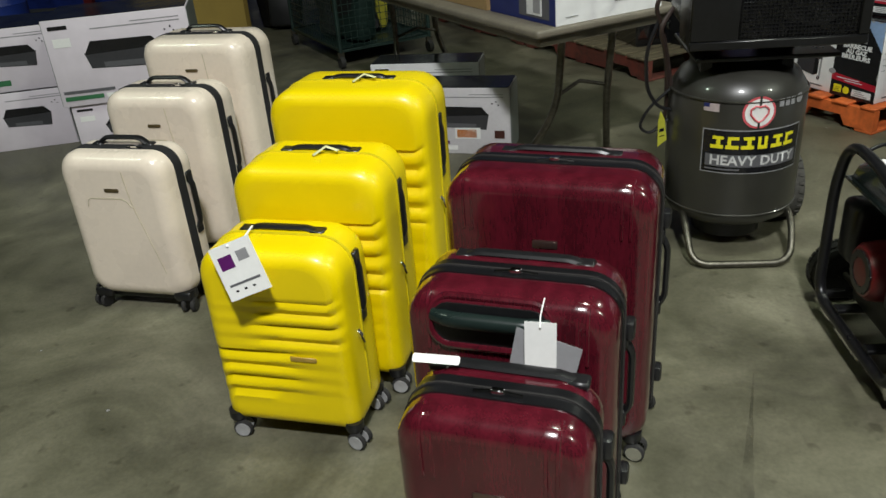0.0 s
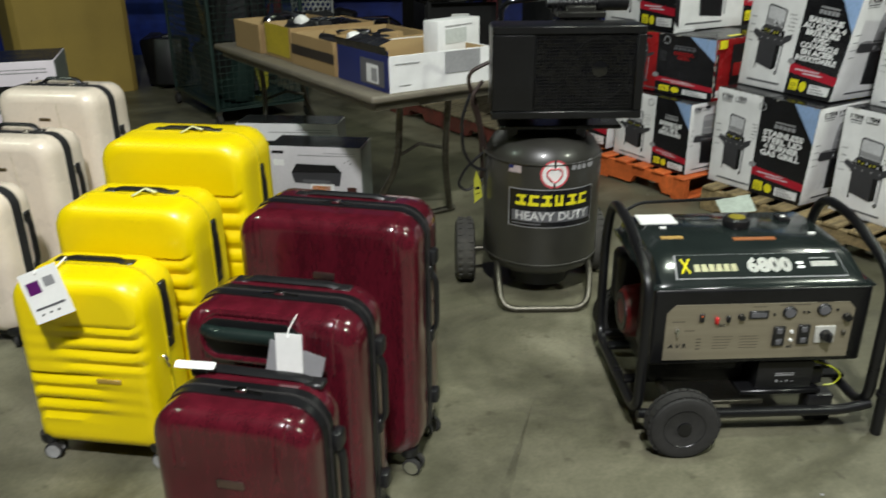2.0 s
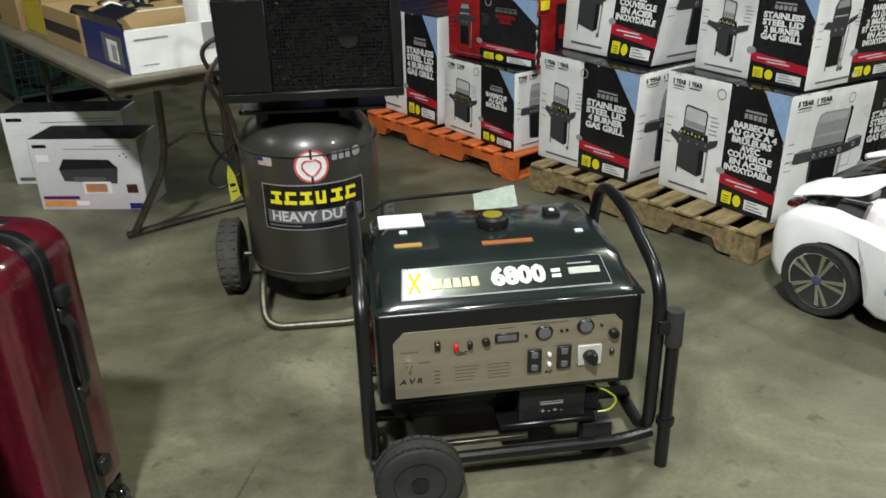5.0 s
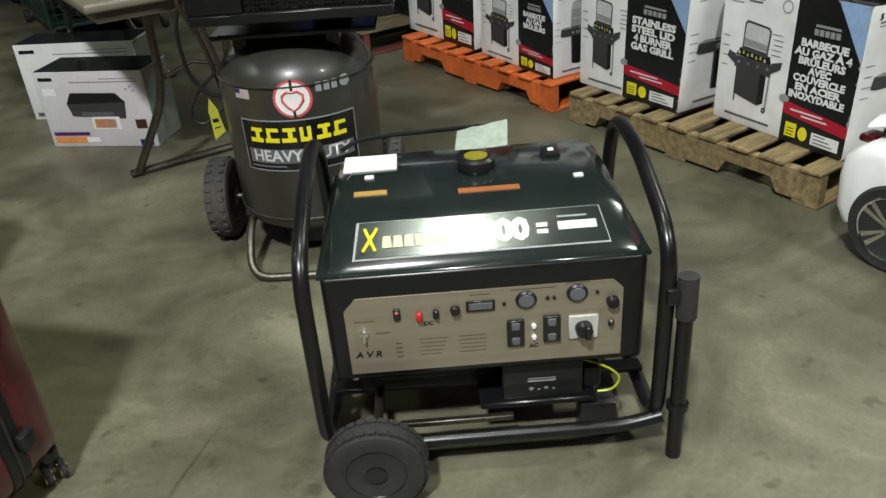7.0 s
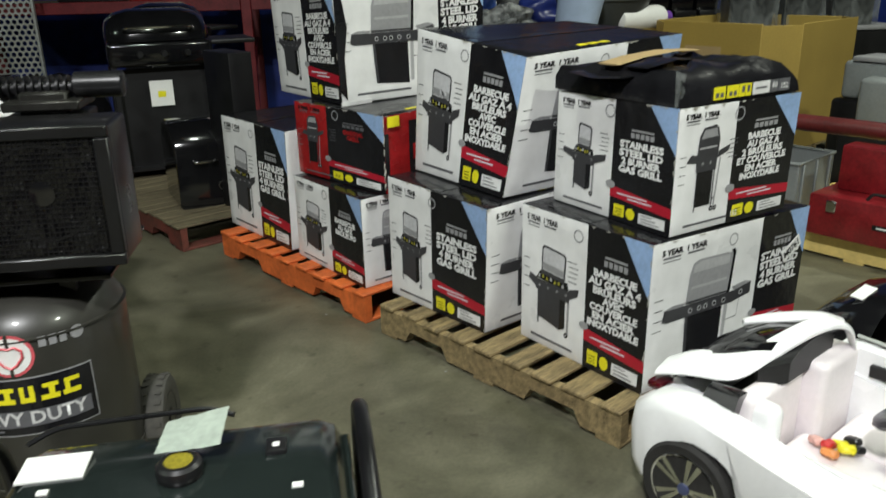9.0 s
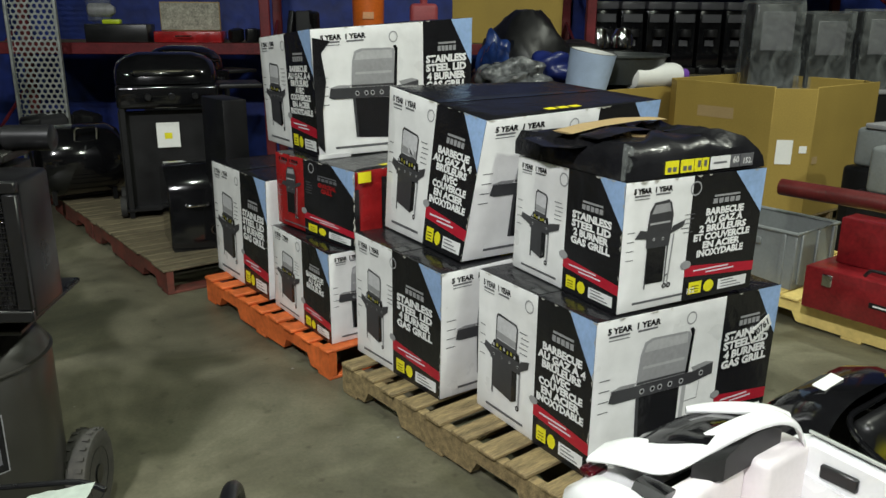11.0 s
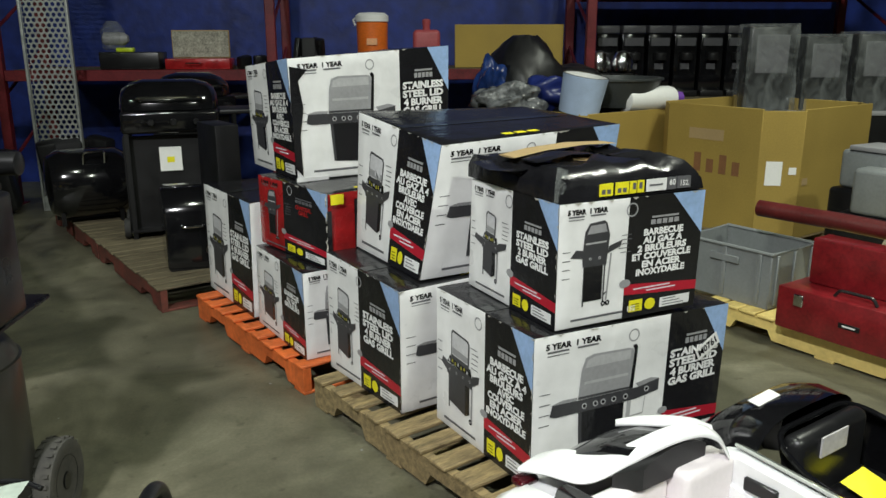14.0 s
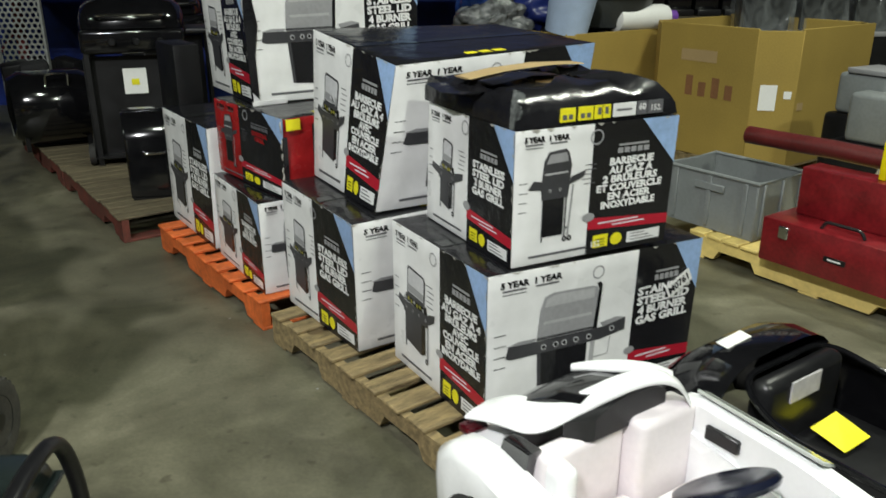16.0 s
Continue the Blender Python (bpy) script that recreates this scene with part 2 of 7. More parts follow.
def smooth_path(points, radius, closed=False, seg=6):
    """Rounds the corners of a broken line."""
    pts = [Vector(p) for p in points]
    out, n = [], len(pts)
    for i, p in enumerate(pts):
        if not closed and i in (0, n - 1):
            out.append(p)
            continue
        a, b = pts[i - 1] - p, pts[(i + 1) % n] - p
        r = min(radius, a.length * 0.49, b.length * 0.49)
        p0, p1 = p + a.normalized() * r, p + b.normalized() * r
        for k in range(seg + 1):
            s = k / seg
            out.append(p0 * (1 - s) ** 2 + p * 2 * s * (1 - s) + p1 * s ** 2)
    return out


def tube(points, r, n=10, closed=False, bend=0.0, bm=None, flat=None):
    """A round (or flat, by an (a, b) section) bar along a line."""
    pts = smooth_path(points, bend, closed) if bend else [Vector(p) for p in points]
    own = bmesh.new()
    rings, last = [], None
    count = len(pts)
    for i, p in enumerate(pts):
        if closed:
            d = pts[(i + 1) % count] - pts[i - 1]
        else:
            d = pts[min(i + 1, count - 1)] - pts[max(i - 1, 0)]
        d.normalize()
        if last is None:
            up = Vector((0, 0, 1)) if abs(d.z) < 0.9 else Vector((0, 1, 0))
            side = d.cross(up).normalized()
        else:
            side = (last - d * last.dot(d)).normalized()
        last = side
        other = side.cross(d)
        a, b = flat or (r, r)
        rings.append([own.verts.new(p + side * a * math.cos(2 * math.pi * k / n) + other * b * math.sin(2 * math.pi * k / n)) for k in range(n)])
    pairs = list(zip(rings, rings[1:])) + ([(rings[-1], rings[0])] if closed else [])
    for a, b in pairs:
        for k in range(n):
            own.faces.new((a[k], a[(k + 1) % n], b[(k + 1) % n], b[k]))
    if not closed:
        own.faces.new(rings[0])
        own.faces.new(rings[-1][::-1])
    bmesh.ops.recalc_face_normals(own, faces=own.faces)
    return join(bm, own)


def poly_plate(points, depth, m=None, bm=None):
    """A flat plate: an outline in (x, z), from y = 0 towards -y by depth."""
    own = bmesh.new()
    front = [own.verts.new((x, -depth, z)) for x, z in points]
    back = [own.verts.new((x, 0, z)) for x, z in points]
    own.faces.new(front)
    own.faces.new(back[::-1])
    n = len(points)
    for i in range(n):
        own.faces.new((front[i], back[i], back[(i + 1) % n], front[(i + 1) % n]))
    bmesh.ops.recalc_face_normals(own, faces=own.faces)
    return join(bm, own, m)


def lettering(text, size, bold=0.0, align="CENTER", spread=1.0):
    """A flat mesh of a word, in (x, z), facing -y, as a bmesh."""
    cu = bpy.data.curves.new("letters", "FONT")
    cu.body, cu.size, cu.align_x, cu.align_y, cu.offset, cu.space_character = text, size, align, "CENTER", bold, spread
    cu.resolution_u = 2
    cu.extrude = 0.0
    ob = new("letters", cu)
    bpy.context.view_layer.update()
    me = bpy.data.meshes.new_from_object(ob.evaluated_get(bpy.context.evaluated_depsgraph_get()))
    bpy.data.objects.remove(ob)
    bpy.data.curves.remove(cu)
    bm = bmesh.new()
    bm.from_mesh(me)
    bpy.data.meshes.remove(me)
    bmesh.ops.transform(bm, matrix=Matrix.Rotation(radians(90), 4, "X"), verts=bm.verts)
    return bm


def outline(w, h, r, n=8):
    """A rounded rectangle round (0, 0), in (x, z)."""
    out = []
    for cx, cz, a0 in ((w / 2 - r, h / 2 - r, 0), (-w / 2 + r, h / 2 - r, 90), (-w / 2 + r, -h / 2 + r, 180), (w / 2 - r, -h / 2 + r, 270)):
        for k in range(n + 1):
            a = radians(a0 + 90 * k / n)
            out.append((cx + r * math.cos(a), cz + r * math.sin(a)))
    return out


def flat(bm, pts, index=0):
    f = bm.faces.new([bm.verts.new(p) for p in pts])
    f.material_index = index


def sheet(bm, to, quad, off, index=0, n=8):
    """A printed field that follows the carton's bent side: four corners in (s, z)."""
    (ax, az), (bx, bz), (cx, cz), (dx, dz) = quad

    def at(i, j):
        u, v = i / n, j / n
        return to((ax * (1 - u) + bx * u) * (1 - v) + (dx * (1 - u) + cx * u) * v, (az * (1 - u) + bz * u) * (1 - v) + (dz * (1 - u) + cz * u) * v, off)
    for i in range(n):
        for j in range(n):
            pts = [at(i, j), at(i + 1, j), at(i + 1, j + 1), at(i, j + 1)]
            keep = [p for k, p in enumerate(pts) if (p - pts[k - 1]).length > 1e-5]
            if len(keep) > 2:
                flat(bm, keep, index)


def word(parent, name, text, size, bold, to, s, z, off, material, width=0.0, slant=0.0, label=""):
    bm = lettering(text, size, bold)
    if width:
        xs = [v.co.x for v in bm.verts]
        k = width / max(1e-6, max(xs) - min(xs))
        for v in bm.verts:
            v.co.x *= k
    for v in bm.verts:
        v.co = to(s + v.co.x + slant * v.co.z, z + v.co.z, off)
    part(name, bm, material, parent, label, smooth=False)


def bars(to, rows, off, bm=None):
    bm = bm or bmesh.new()
    for s, z, w, h in rows:
        flat(bm, [to(s, z, off), to(s + w, z, off), to(s + w, z + h, off), to(s, z + h, off)])
    return bm


# ---- structure ----
def slab(name, label, x0, x1, y0, y1, z0, z1, m, category="wall"):
    return tagged(part(name, block(x0, x1, y0, y1, z0, z1), m, smooth=False), label, category, kind="structure")


slab("floor", "worn stained grey-green concrete warehouse floor", -12, 14, -8, 12, -0.2, 0, CONCRETE, "floor")
slab("wall_north", "dark painted warehouse back wall", -12, 14, 11.8, 12, 0, 6.2, WALLPAINT)
slab("wall_south", "dark painted warehouse wall", -12, 14, -8.2, -8, 0, 6.2, WALLPAINT)
slab("wall_west", "dark painted warehouse side wall", -12.2, -12, -8.2, 12, 0, 6.2, WALLPAINT)
slab("wall_east", "dark painted warehouse side wall", 14, 14.2, -8.2, 12, 0, 6.2, WALLPAINT)
slab("ceiling", "plain warehouse ceiling", -12.2, 14.2, -8.2, 12, 6.2, 6.4, ROOF, "ceiling")

# ---- suitcases ----


def shell(W, H, D, r, edge, sign, ribs=None, taper=0.0, foot=None):
    """Half of a hard case: rounded outline in (x, z), domed to depth D on the side sign (-1 front)."""
    bm = bmesh.new()
    zs = [-H / 2 + r - r * math.sin(radians(90 - 15 * k)) for k in range(6)]
    count = max(4, round((H - 2 * r) / 0.011))
    zs += [-H / 2 + r + (H - 2 * r) * k / count for k in range(count + 1)] + [-z for z in zs[::-1]]
    cols = [math.sin(radians(90) * k / 9) for k in range(-9, 10)]

    def half(z):
        q = foot if foot and z < 0 else r
        d = abs(z) - (H / 2 - q)
        return W / 2 if d <= 0 else W / 2 - q + math.sqrt(max(0, q * q - d * d))
    rows, nc = len(zs), len(cols)
    base = [[(half(z) * c, z) for c in cols] for z in zs]
    rim = [(i, nc - 1) for i in range(rows)] + [(rows - 1, k) for k in range(nc - 2, -1, -1)] + [(i, 0) for i in range(rows - 2, -1, -1)] + [(0, k) for k in range(1, nc - 1)]
    levels = [(0.0, 0.0), (0.0, 0.5)]
    for k in range(1, 7):
        a = radians(15 * k)
        levels.append((edge * (1 - math.cos(a)), (D - edge + edge * math.sin(a)) / D))

    def place(x, z, inset, depth, push):
        return (x * (W - 2 * inset) / W * (1 - taper * depth), sign * (depth * D + push), z * (H - 2 * inset) / H)
    inset = levels[-1][0]
    cap = []
    for i in range(rows):
        line = []
        for k in range(nc):
            x, z = base[i][k]
            near = min(W / 2 - abs(x), H / 2 - abs(z))
            push = ribs(x / W, z / H) if ribs else 0.0
            line.append(bm.verts.new(place(x, z, inset, 1.0, push)))
        cap.append(line)
    for i in range(rows - 1):
        for k in range(nc - 1):
            bm.faces.new((cap[i][k], cap[i][k + 1], cap[i + 1][k + 1], cap[i + 1][k]))
    last = [cap[i][k] for i, k in rim]
    n = len(rim)
    for q, (ins, depth) in enumerate(levels[-2::-1]):
        ring = []
        for i, k in rim:
            x, z = base[i][k]
            push = ribs(x / W, z / H) * (0.8, 0.6, 0.4, 0.2, 0.1, 0.0, 0.0)[q] if ribs else 0.0
            ring.append(bm.verts.new(place(x, z, ins, depth, push)))
        for m in range(n):
            bm.faces.new((last[m], last[(m + 1) % n], ring[(m + 1) % n], ring[m]))
        last = ring
    bmesh.ops.recalc_face_normals(bm, faces=bm.faces)
    return bm


def band(W, H, r, width, proud):
    """A strip round the case's seam."""
    bm = bmesh.new()
    o, i = outline(W + 2 * proud, H + 2 * proud, r + proud), outline(W - 0.02, H - 0.02, r - 0.01)
    rings = [[bm.verts.new((x, y, z)) for x, z in pts] for pts, y in ((i, -width / 2), (o, -width / 2 + 0.002), (o, width / 2 - 0.002), (i, width / 2))]
    n = len(o)
    for a, b in zip(rings, rings[1:]):
        for k in range(n):
            bm.faces.new((a[k], a[(k + 1) % n], b[(k + 1) % n], b[k]))
    bmesh.ops.recalc_face_normals(bm, faces=bm.faces)
    return bm


def spinner(parent, x, y, turn, rim, twin=True):
    """One caster: housing, fork and a pair of small wheels with rims."""
    m = pose(x, y, 0, 0, 0, turn)
    house = lathe([(0.012, 0.052), (0.022, 0.054), (0.026, 0.062), (0.026, 0.085)], 14)
    block(-0.016, 0.016, -0.004, 0.004, 0.026, 0.06, 0.003, 1, house)
    part("wheel_housing", house, BLACK, parent, at=m)
    for s in (-1, 1):
        w = part("wheel", lathe([(0.012, -0.008), (0.023, -0.008), (0.027, -0.005), (0.027, 0.005), (0.023, 0.008), (0.012, 0.008)], 20, "x"), RUBBER, parent, at=m @ pose(s * 0.017, -0.012, 0.027))
        part("rim", lathe([(0.003, -0.009), (0.0215, -0.0095), (0.0225, 0.0), (0.0215, 0.0095), (0.003, 0.009)], 16, "x"), rim, w)


def strap(parent, x, z, length, m=None, lift=0.022, name="top_handle"):
    """A padded carry handle on the top, or on a side by m."""
    pts = [(-length / 2, 0, 0), (-length / 2 + 0.03, 0, lift), (length / 2 - 0.03, 0, lift), (length / 2, 0, 0)]
    bm = tube(pts, 0.01, 8, bend=0.04, flat=(0.014, 0.008))
    for s in (-1, 1):
        block(s * length / 2 - 0.02, s * length / 2 + 0.02, -0.018, 0.018, -0.004, 0.01, 0.004, 1, bm)
    part(name, bm, BLACK, parent, at=m if m is not None else pose(x, 0, z))


def zip_pull(parent, m, long=0.05):
    bm = tube([(-long, 0, 0), (-long * 0.3, 0, 0.004), (long * 0.3, 0, 0.004), (long, 0, 0)], 0.0035, 6)
    block(-0.012, 0.012, -0.007, 0.007, 0, 0.010, 0.002, 1, bm)
    part("zipper_pull", bm, CHROME, parent, at=m)


def suitcase(kind, W, H, D, m, label, size):
    body_z = 0.055
    h = H - body_z
    t = thing("suitcase", label, "suitcase", m, group=kind + " suitcase set")
    mid = pose(0, D / 2, body_z + h / 2)
    if kind == "yellow":
        def ribs(u, v):
            if v > 0.30 or v < -0.44:
                return 0.0
            k = (0.30 - v) * 11.0
            side = 1 / (1 + math.exp(-16 * (u + 0.16))) if v > -0.06 else 1 / (1 + math.exp(12 * (u - 0.14)))
            wave = k % 1.0
            return -0.013 * (0.12 + 0.88 * side) * (0.5 + 0.5 * math.cos(2 * math.pi * wave)) ** 2 * min(1, (v + 0.44) * 12)
        part("front_shell", shell(W, H - body_z, D / 2, 0.085, 0.04, -1, ribs, 0.0, 0.03), YELLOW, t, at=mid)
        part("back_shell", shell(W, H - body_z, D / 2, 0.085, 0.04, 1, ribs, 0.0, 0.03), YELLOW, t, at=mid)
        part("seam_band", band(W, h, 0.085, 0.012, 0.003), mat("yellow_zip", (0.62, 0.5, 0.0), 0.6), t, at=mid)
        strap(t, 0.0, H, 0.2, pose(0.0, D / 2 + 0.03, H - 0.006), lift=0.012)
        strap(t, 0, 0, 0.17, pose(W / 2 - 0.004, D / 2 + 0.02, body_z + h * 0.72, 0, 90, 0), 0.01, "side_handle")
        zip_pull(t, pose(W / 2 - 0.001, D / 2 - 0.03, body_z + h * 0.5, 0, 60, 0), 0.03)
        part("badge", block(W * 0.08, W * 0.08 + 0.075, -0.004, 0.001, body_z + h * 0.42, body_z + h * 0.42 + 0.014, 0.002, 1), mat("tan_badge", (0.42, 0.27, 0.05), 0.4), t)
        rim = mat("grey_rim", (0.36, 0.36, 0.36), 0.4)
    elif kind == "cream":
        part("front_shell", shell(W, h, D / 2, 0.07, 0.05, -1, None, 0.05), CREAM, t, at=mid)
        part("back_shell", shell(W, h, D / 2, 0.07, 0.04, 1), CREAM, t, at=mid)
        part("zipper_band", band(W, h, 0.07, 0.046, 0.002), FABRIC, t, at=mid)
        strap(t, 0.0, H, 0.2, pose(0.0, D / 2 + 0.03, H - 0.003), lift=0.028)
        strap(t, 0, 0, 0.2, pose(W / 2 - 0.004, D / 2 + 0.045, body_z + h * 0.6, 0, 90, 0), 0.014, "side_handle")
        zip_pull(t, pose(0.07, D / 2 - 0.012, H + 0.002), 0.03)
        part("badge", block(-0.028, 0.028, -0.003, 0.0015, H - 0.13, H - 0.117, 0.004, 2), mat("bronze_badge", (0.16, 0.12, 0.06), 0.35, 0.6), t)
        # Shade along the embossed and panel lines is put in as darker cream.
        groove = tube([(-W * 0.26, 0, body_z + h * 0.66), (-W * 0.24, 0, body_z + h * 0.72), (W * 0.1, 0, body_z + h * 0.72), (W * 0.15, 0, body_z + h * 0.66)], 0.0016, 5, bend=0.03)
        part("embossed_line", groove, mat("cream_shadow_line", (0.5, 0.44, 0.30), 0.5), t)
        part("panel_line", tube([(W * 0.13, -0.0003, H - 0.055), (W * 0.15, 0, body_z + h * 0.7), (W * 0.31, 0, body_z + h * 0.2)], 0.0013, 5, bend=0.1), MATS["cream_shadow_line"], t)
        for s in (-1, 1):
            lo, hi = sorted((s * (W * 0.5 - 0.012), s * (W * 0.5 - 0.085)))
            c = block(lo, hi, 0.004, 0.07, body_z - 0.012, body_z + 0.03, 0.014, 3)
            part("corner_guard", c, BLACK, t)
        part("base_bar", block(-W * 0.36, W * 0.36, 0.03, D - 0.03, body_z - 0.014, body_z + 0.006, 0.006, 2), BLACK, t)
        rim = BLACK
    else:
        part("front_shell", shell(W, h, D / 2, 0.075, 0.04, -1), WINE, t, at=mid)
        part("back_shell", shell(W, h, D / 2, 0.075, 0.04, 1), WINE, t, at=mid)
        part("zipper_band", band(W, h, 0.075, 0.058, 0.003), mat("zip_tape", (0.006, 0.006, 0.007), 0.32, vary=0.2, fine=250), t, at=mid)
        part("seam_trim", band(W, h, 0.075, 0.008, 0.006), mat("zip_teeth", (0.03, 0.028, 0.028), 0.4), t, at=mid)
        strap(t, 0.0, H - 0.001, 0.26, pose(0.0, D / 2 + 0.065, H - 0.008), 0.012)
        strap(t, 0, 0, 0.2, pose(W / 2, D / 2 + 0.03, body_z + h * 0.6, 0, 90, 0), 0.018, "side_handle")
        zip_pull(t, pose(0.0, D / 2 - 0.012, H + 0.004), 0.045)
        for s in (-1, 1):
            for gx in (0.055, 0.075):
                part("corner_ridge", tube([(s * (W / 2 - gx), 0.05, H - 0.004), (s * (W / 2 - gx), 0.012, H - 0.014), (s * (W / 2 - gx), 0.001, H - 0.045), (s * (W / 2 - gx), 0.0005, H - 0.13)], 0.0045, 6, bend=0.02), WINE, t)
            for zz in (0.18, 0.8):
                part("side_foot", block(-0.002, 0.022, -0.02, 0.02, -0.022, 0.022, 0.008, 2), BLACK, t, at=pose(s * W / 2 - (0.02 if s < 0 else 0), D / 2 + 0.03, body_z + h * zz))
        part("badge", block(-0.03, 0.03, -0.003, 0.001, H - 0.168, H - 0.148, 0.003, 2), mat("pewter_badge", (0.25, 0.17, 0.15), 0.3, 0.9), t)
        if size == "M":
            # No hollow is cut: a flat near-black plate stands in for the recess.
            recess = poly_plate(outline(0.235, 0.092, 0.036), 0.0035, pose(-0.03, 0.0, H - 0.062))
            part("recess", recess, SOOT, t)
            part("recess_lip", tube([(x - 0.03, -0.002 + max(0, z) * 0.35, z + H - 0.062) for x, z in outline(0.248, 0.104, 0.042)], 0.0085, 8, closed=True), WINE, t)
            part("carry_handle", tube([(-0.145, 0.004, H - 0.05), (-0.11, -0.016, H - 0.046), (0.05, -0.016, H - 0.046), (0.085, 0.004, H - 0.05)], 0.013, 10, bend=0.03, flat=(0.016, 0.017)), mat("green_black_grip", (0.010, 0.018, 0.016), 0.28), t)
        rim = CHROME
    for sx in (-1, 1):
        for yy in ((0.022, D - 0.03) if kind == "yellow" else (0.035, D - 0.035)):
            spinner(t, sx * (W / 2 - (0.022 if kind == "yellow" else 0.036)), yy, random.uniform(-40, 40) if kind == "cream" else random.uniform(60, 105), rim)
    return t


for W, H, D, x, y, yaw, kind, size, label in (
    (0.395, 0.60, 0.23, -0.602, 1.745, -9, "yellow", "S", "small bright yellow ribbed hard-shell suitcase with a paper tag"),
    (0.45, 0.72, 0.26, -0.545, 2.0, -9, "yellow", "M", "medium bright yellow ribbed hard-shell spinner suitcase"),
    (0.51, 0.83, 0.29, -0.485, 2.33, -9, "yellow", "L", "large bright yellow ribbed hard-shell spinner suitcase"),
    (0.43, 0.61, 0.20, -1.365, 2.475, -9, "cream", "S", "small glossy cream hard-shell suitcase with black zip"),
    (0.455, 0.70, 0.25, -1.367, 2.90, -9, "cream", "M", "medium glossy cream hard-shell suitcase with black zip"),
    (0.49, 0.82, 0.29, -1.325, 3.26, -9, "cream", "L", "large glossy cream hard-shell suitcase with black zip"),
    (0.352, 0.605, 0.20, -0.018, 1.085, -13, "wine", "S", "small glossy dark red brushed hard-shell suitcase"),
    (0.43, 0.685, 0.23, 0.012, 1.36, -13, "wine", "M", "medium glossy dark red suitcase with hanging tags"),
    (0.50, 0.78, 0.27, 0.10, 1.715, -14, "wine", "L", "large glossy dark red brushed hard-shell suitcase"),
):
    case = suitcase(kind, W, H, D, pose(x, y, 0, 0, 0, yaw), label, size)
    if kind == "yellow" and size == "S":
        tag = part("paper_tag", poly_plate([(-0.06, -0.07), (0.06, -0.07), (0.06, 0.07), (-0.06, 0.07)], 0.0015), SHEET, case, "white printed paper tag", at=pose(-0.03, -0.05, 0.585, -14, -22, 6), smooth=False)
        for x0, z0, w, h, m in ((-0.046, 0.008, 0.04, 0.034, PURPLE), (0.008, 0.018, 0.032, 0.026, GREYCARD), (-0.045, -0.036, 0.09, 0.006, DIMINK), (-0.035, -0.052, 0.008, 0.005, INK), (-0.01, -0.052, 0.008, 0.005, INK), (0.015, -0.052, 0.008, 0.005, INK)):
            part("tag_print", bars(lambda s, z, o: Vector((s, -0.0022, z)), [(x0, z0, w, h)], 0), m, tag, smooth=False)
        part("tag_strap", tube([(-0.07, D / 2, H + 0.02), (-0.08, 0.03, H - 0.005), (-0.055, -0.045, 0.645)], 0.003, 5), SHEET, case)
    if kind == "yellow" and size != "S":
        part("handle_tag", tube([(0.0, D / 2 - 0.03, H + 0.004), (0.03, D / 2, H + 0.02), (0.07, D / 2 - 0.01, H + 0.012)], 0.004, 6, flat=(0.008, 0.002)), mat("pale_tag", (0.7, 0.7, 0.4), 0.5), case)
    if kind == "wine" and size == "M":
        part("grey_tag", poly_plate([(-0.075, -0.085), (0.045, -0.12), (0.085, 0.0), (-0.035, 0.05)], 0.0015), GREYCARD, case, "grey card hang tag", at=pose(0.072, -0.036, H - 0.08, -6, -6, 4), smooth=False)
        part("white_tag", poly_plate([(-0.03, -0.05), (0.03, -0.05), (0.03, 0.05), (-0.03, 0.05)], 0.0015), SHEET, case, "white card hang tag", at=pose(0.08, -0.048, H - 0.062, -6, 0, 4), smooth=False)
        part("tag_cord", tube([(0.08, -0.05, H - 0.02), (0.078, -0.035, H - 0.005), (0.075, 0.02, H + 0.002)], 0.0015, 5), SHEET, case)
    if kind == "wine" and size == "S":
        part("white_strip_tag", poly_plate(outline(0.09, 0.018, 0.004), 0.002), SHEET, case, "white strip tag on the handle", at=pose(-0.13, D / 2 + 0.04, H + 0.022, -60, 0, 4), smooth=False)

# ---- pallets ----


def pallet(x, y, yaw, length, depth, wood, label, height=0.14, board=0.09, gap=0.045, deck=None):
    """A notched-stringer pallet; its near corner at (x, y), length along +y, depth along +x of its own frame."""
    t = thing("pallet", label, "pallet", pose(x, y, 0, 0, 0, yaw))
    rng = random.Random(round(x * 100))
    for k in range(3):
        x0 = k * (depth - 0.04) / 2
        low, notch = 0.016, 0.05
        prof = [(0, low), (0.16, low), (0.19, low + notch), (0.38, low + notch), (0.41, low), (length - 0.41, low), (length - 0.38, low + notch), (length - 0.19, low + notch), (length - 0.16, low), (length, low), (length, height - 0.018), (0, height - 0.018)]
        bm = poly_plate(prof, 0.038, pose(x0, 0, 0, 0, 0, 90))
        part("stringer", bm, wood, t, smooth=False)
    n = max(3, round(length / (board + gap)))
    for k in range(n):
        y0 = k * (length - board) / (n - 1)
        w = board * rng.uniform(0.88, 1.12)
        bm = block(-0.008 + rng.uniform(-0.01, 0.004), depth + rng.uniform(-0.01, 0.01), y0, min(length, y0 + w), height - 0.0175, height + rng.uniform(-0.003, 0.001), 0.004, 1)
        part("deck_board", bm, deck or wood, t)
    for y0 in (0.0, length / 2 - 0.045, length - 0.1):
        part("bottom_board", block(0, depth, y0, y0 + 0.1, 0.0, 0.0155, 0.003, 1), wood, t)
    return t


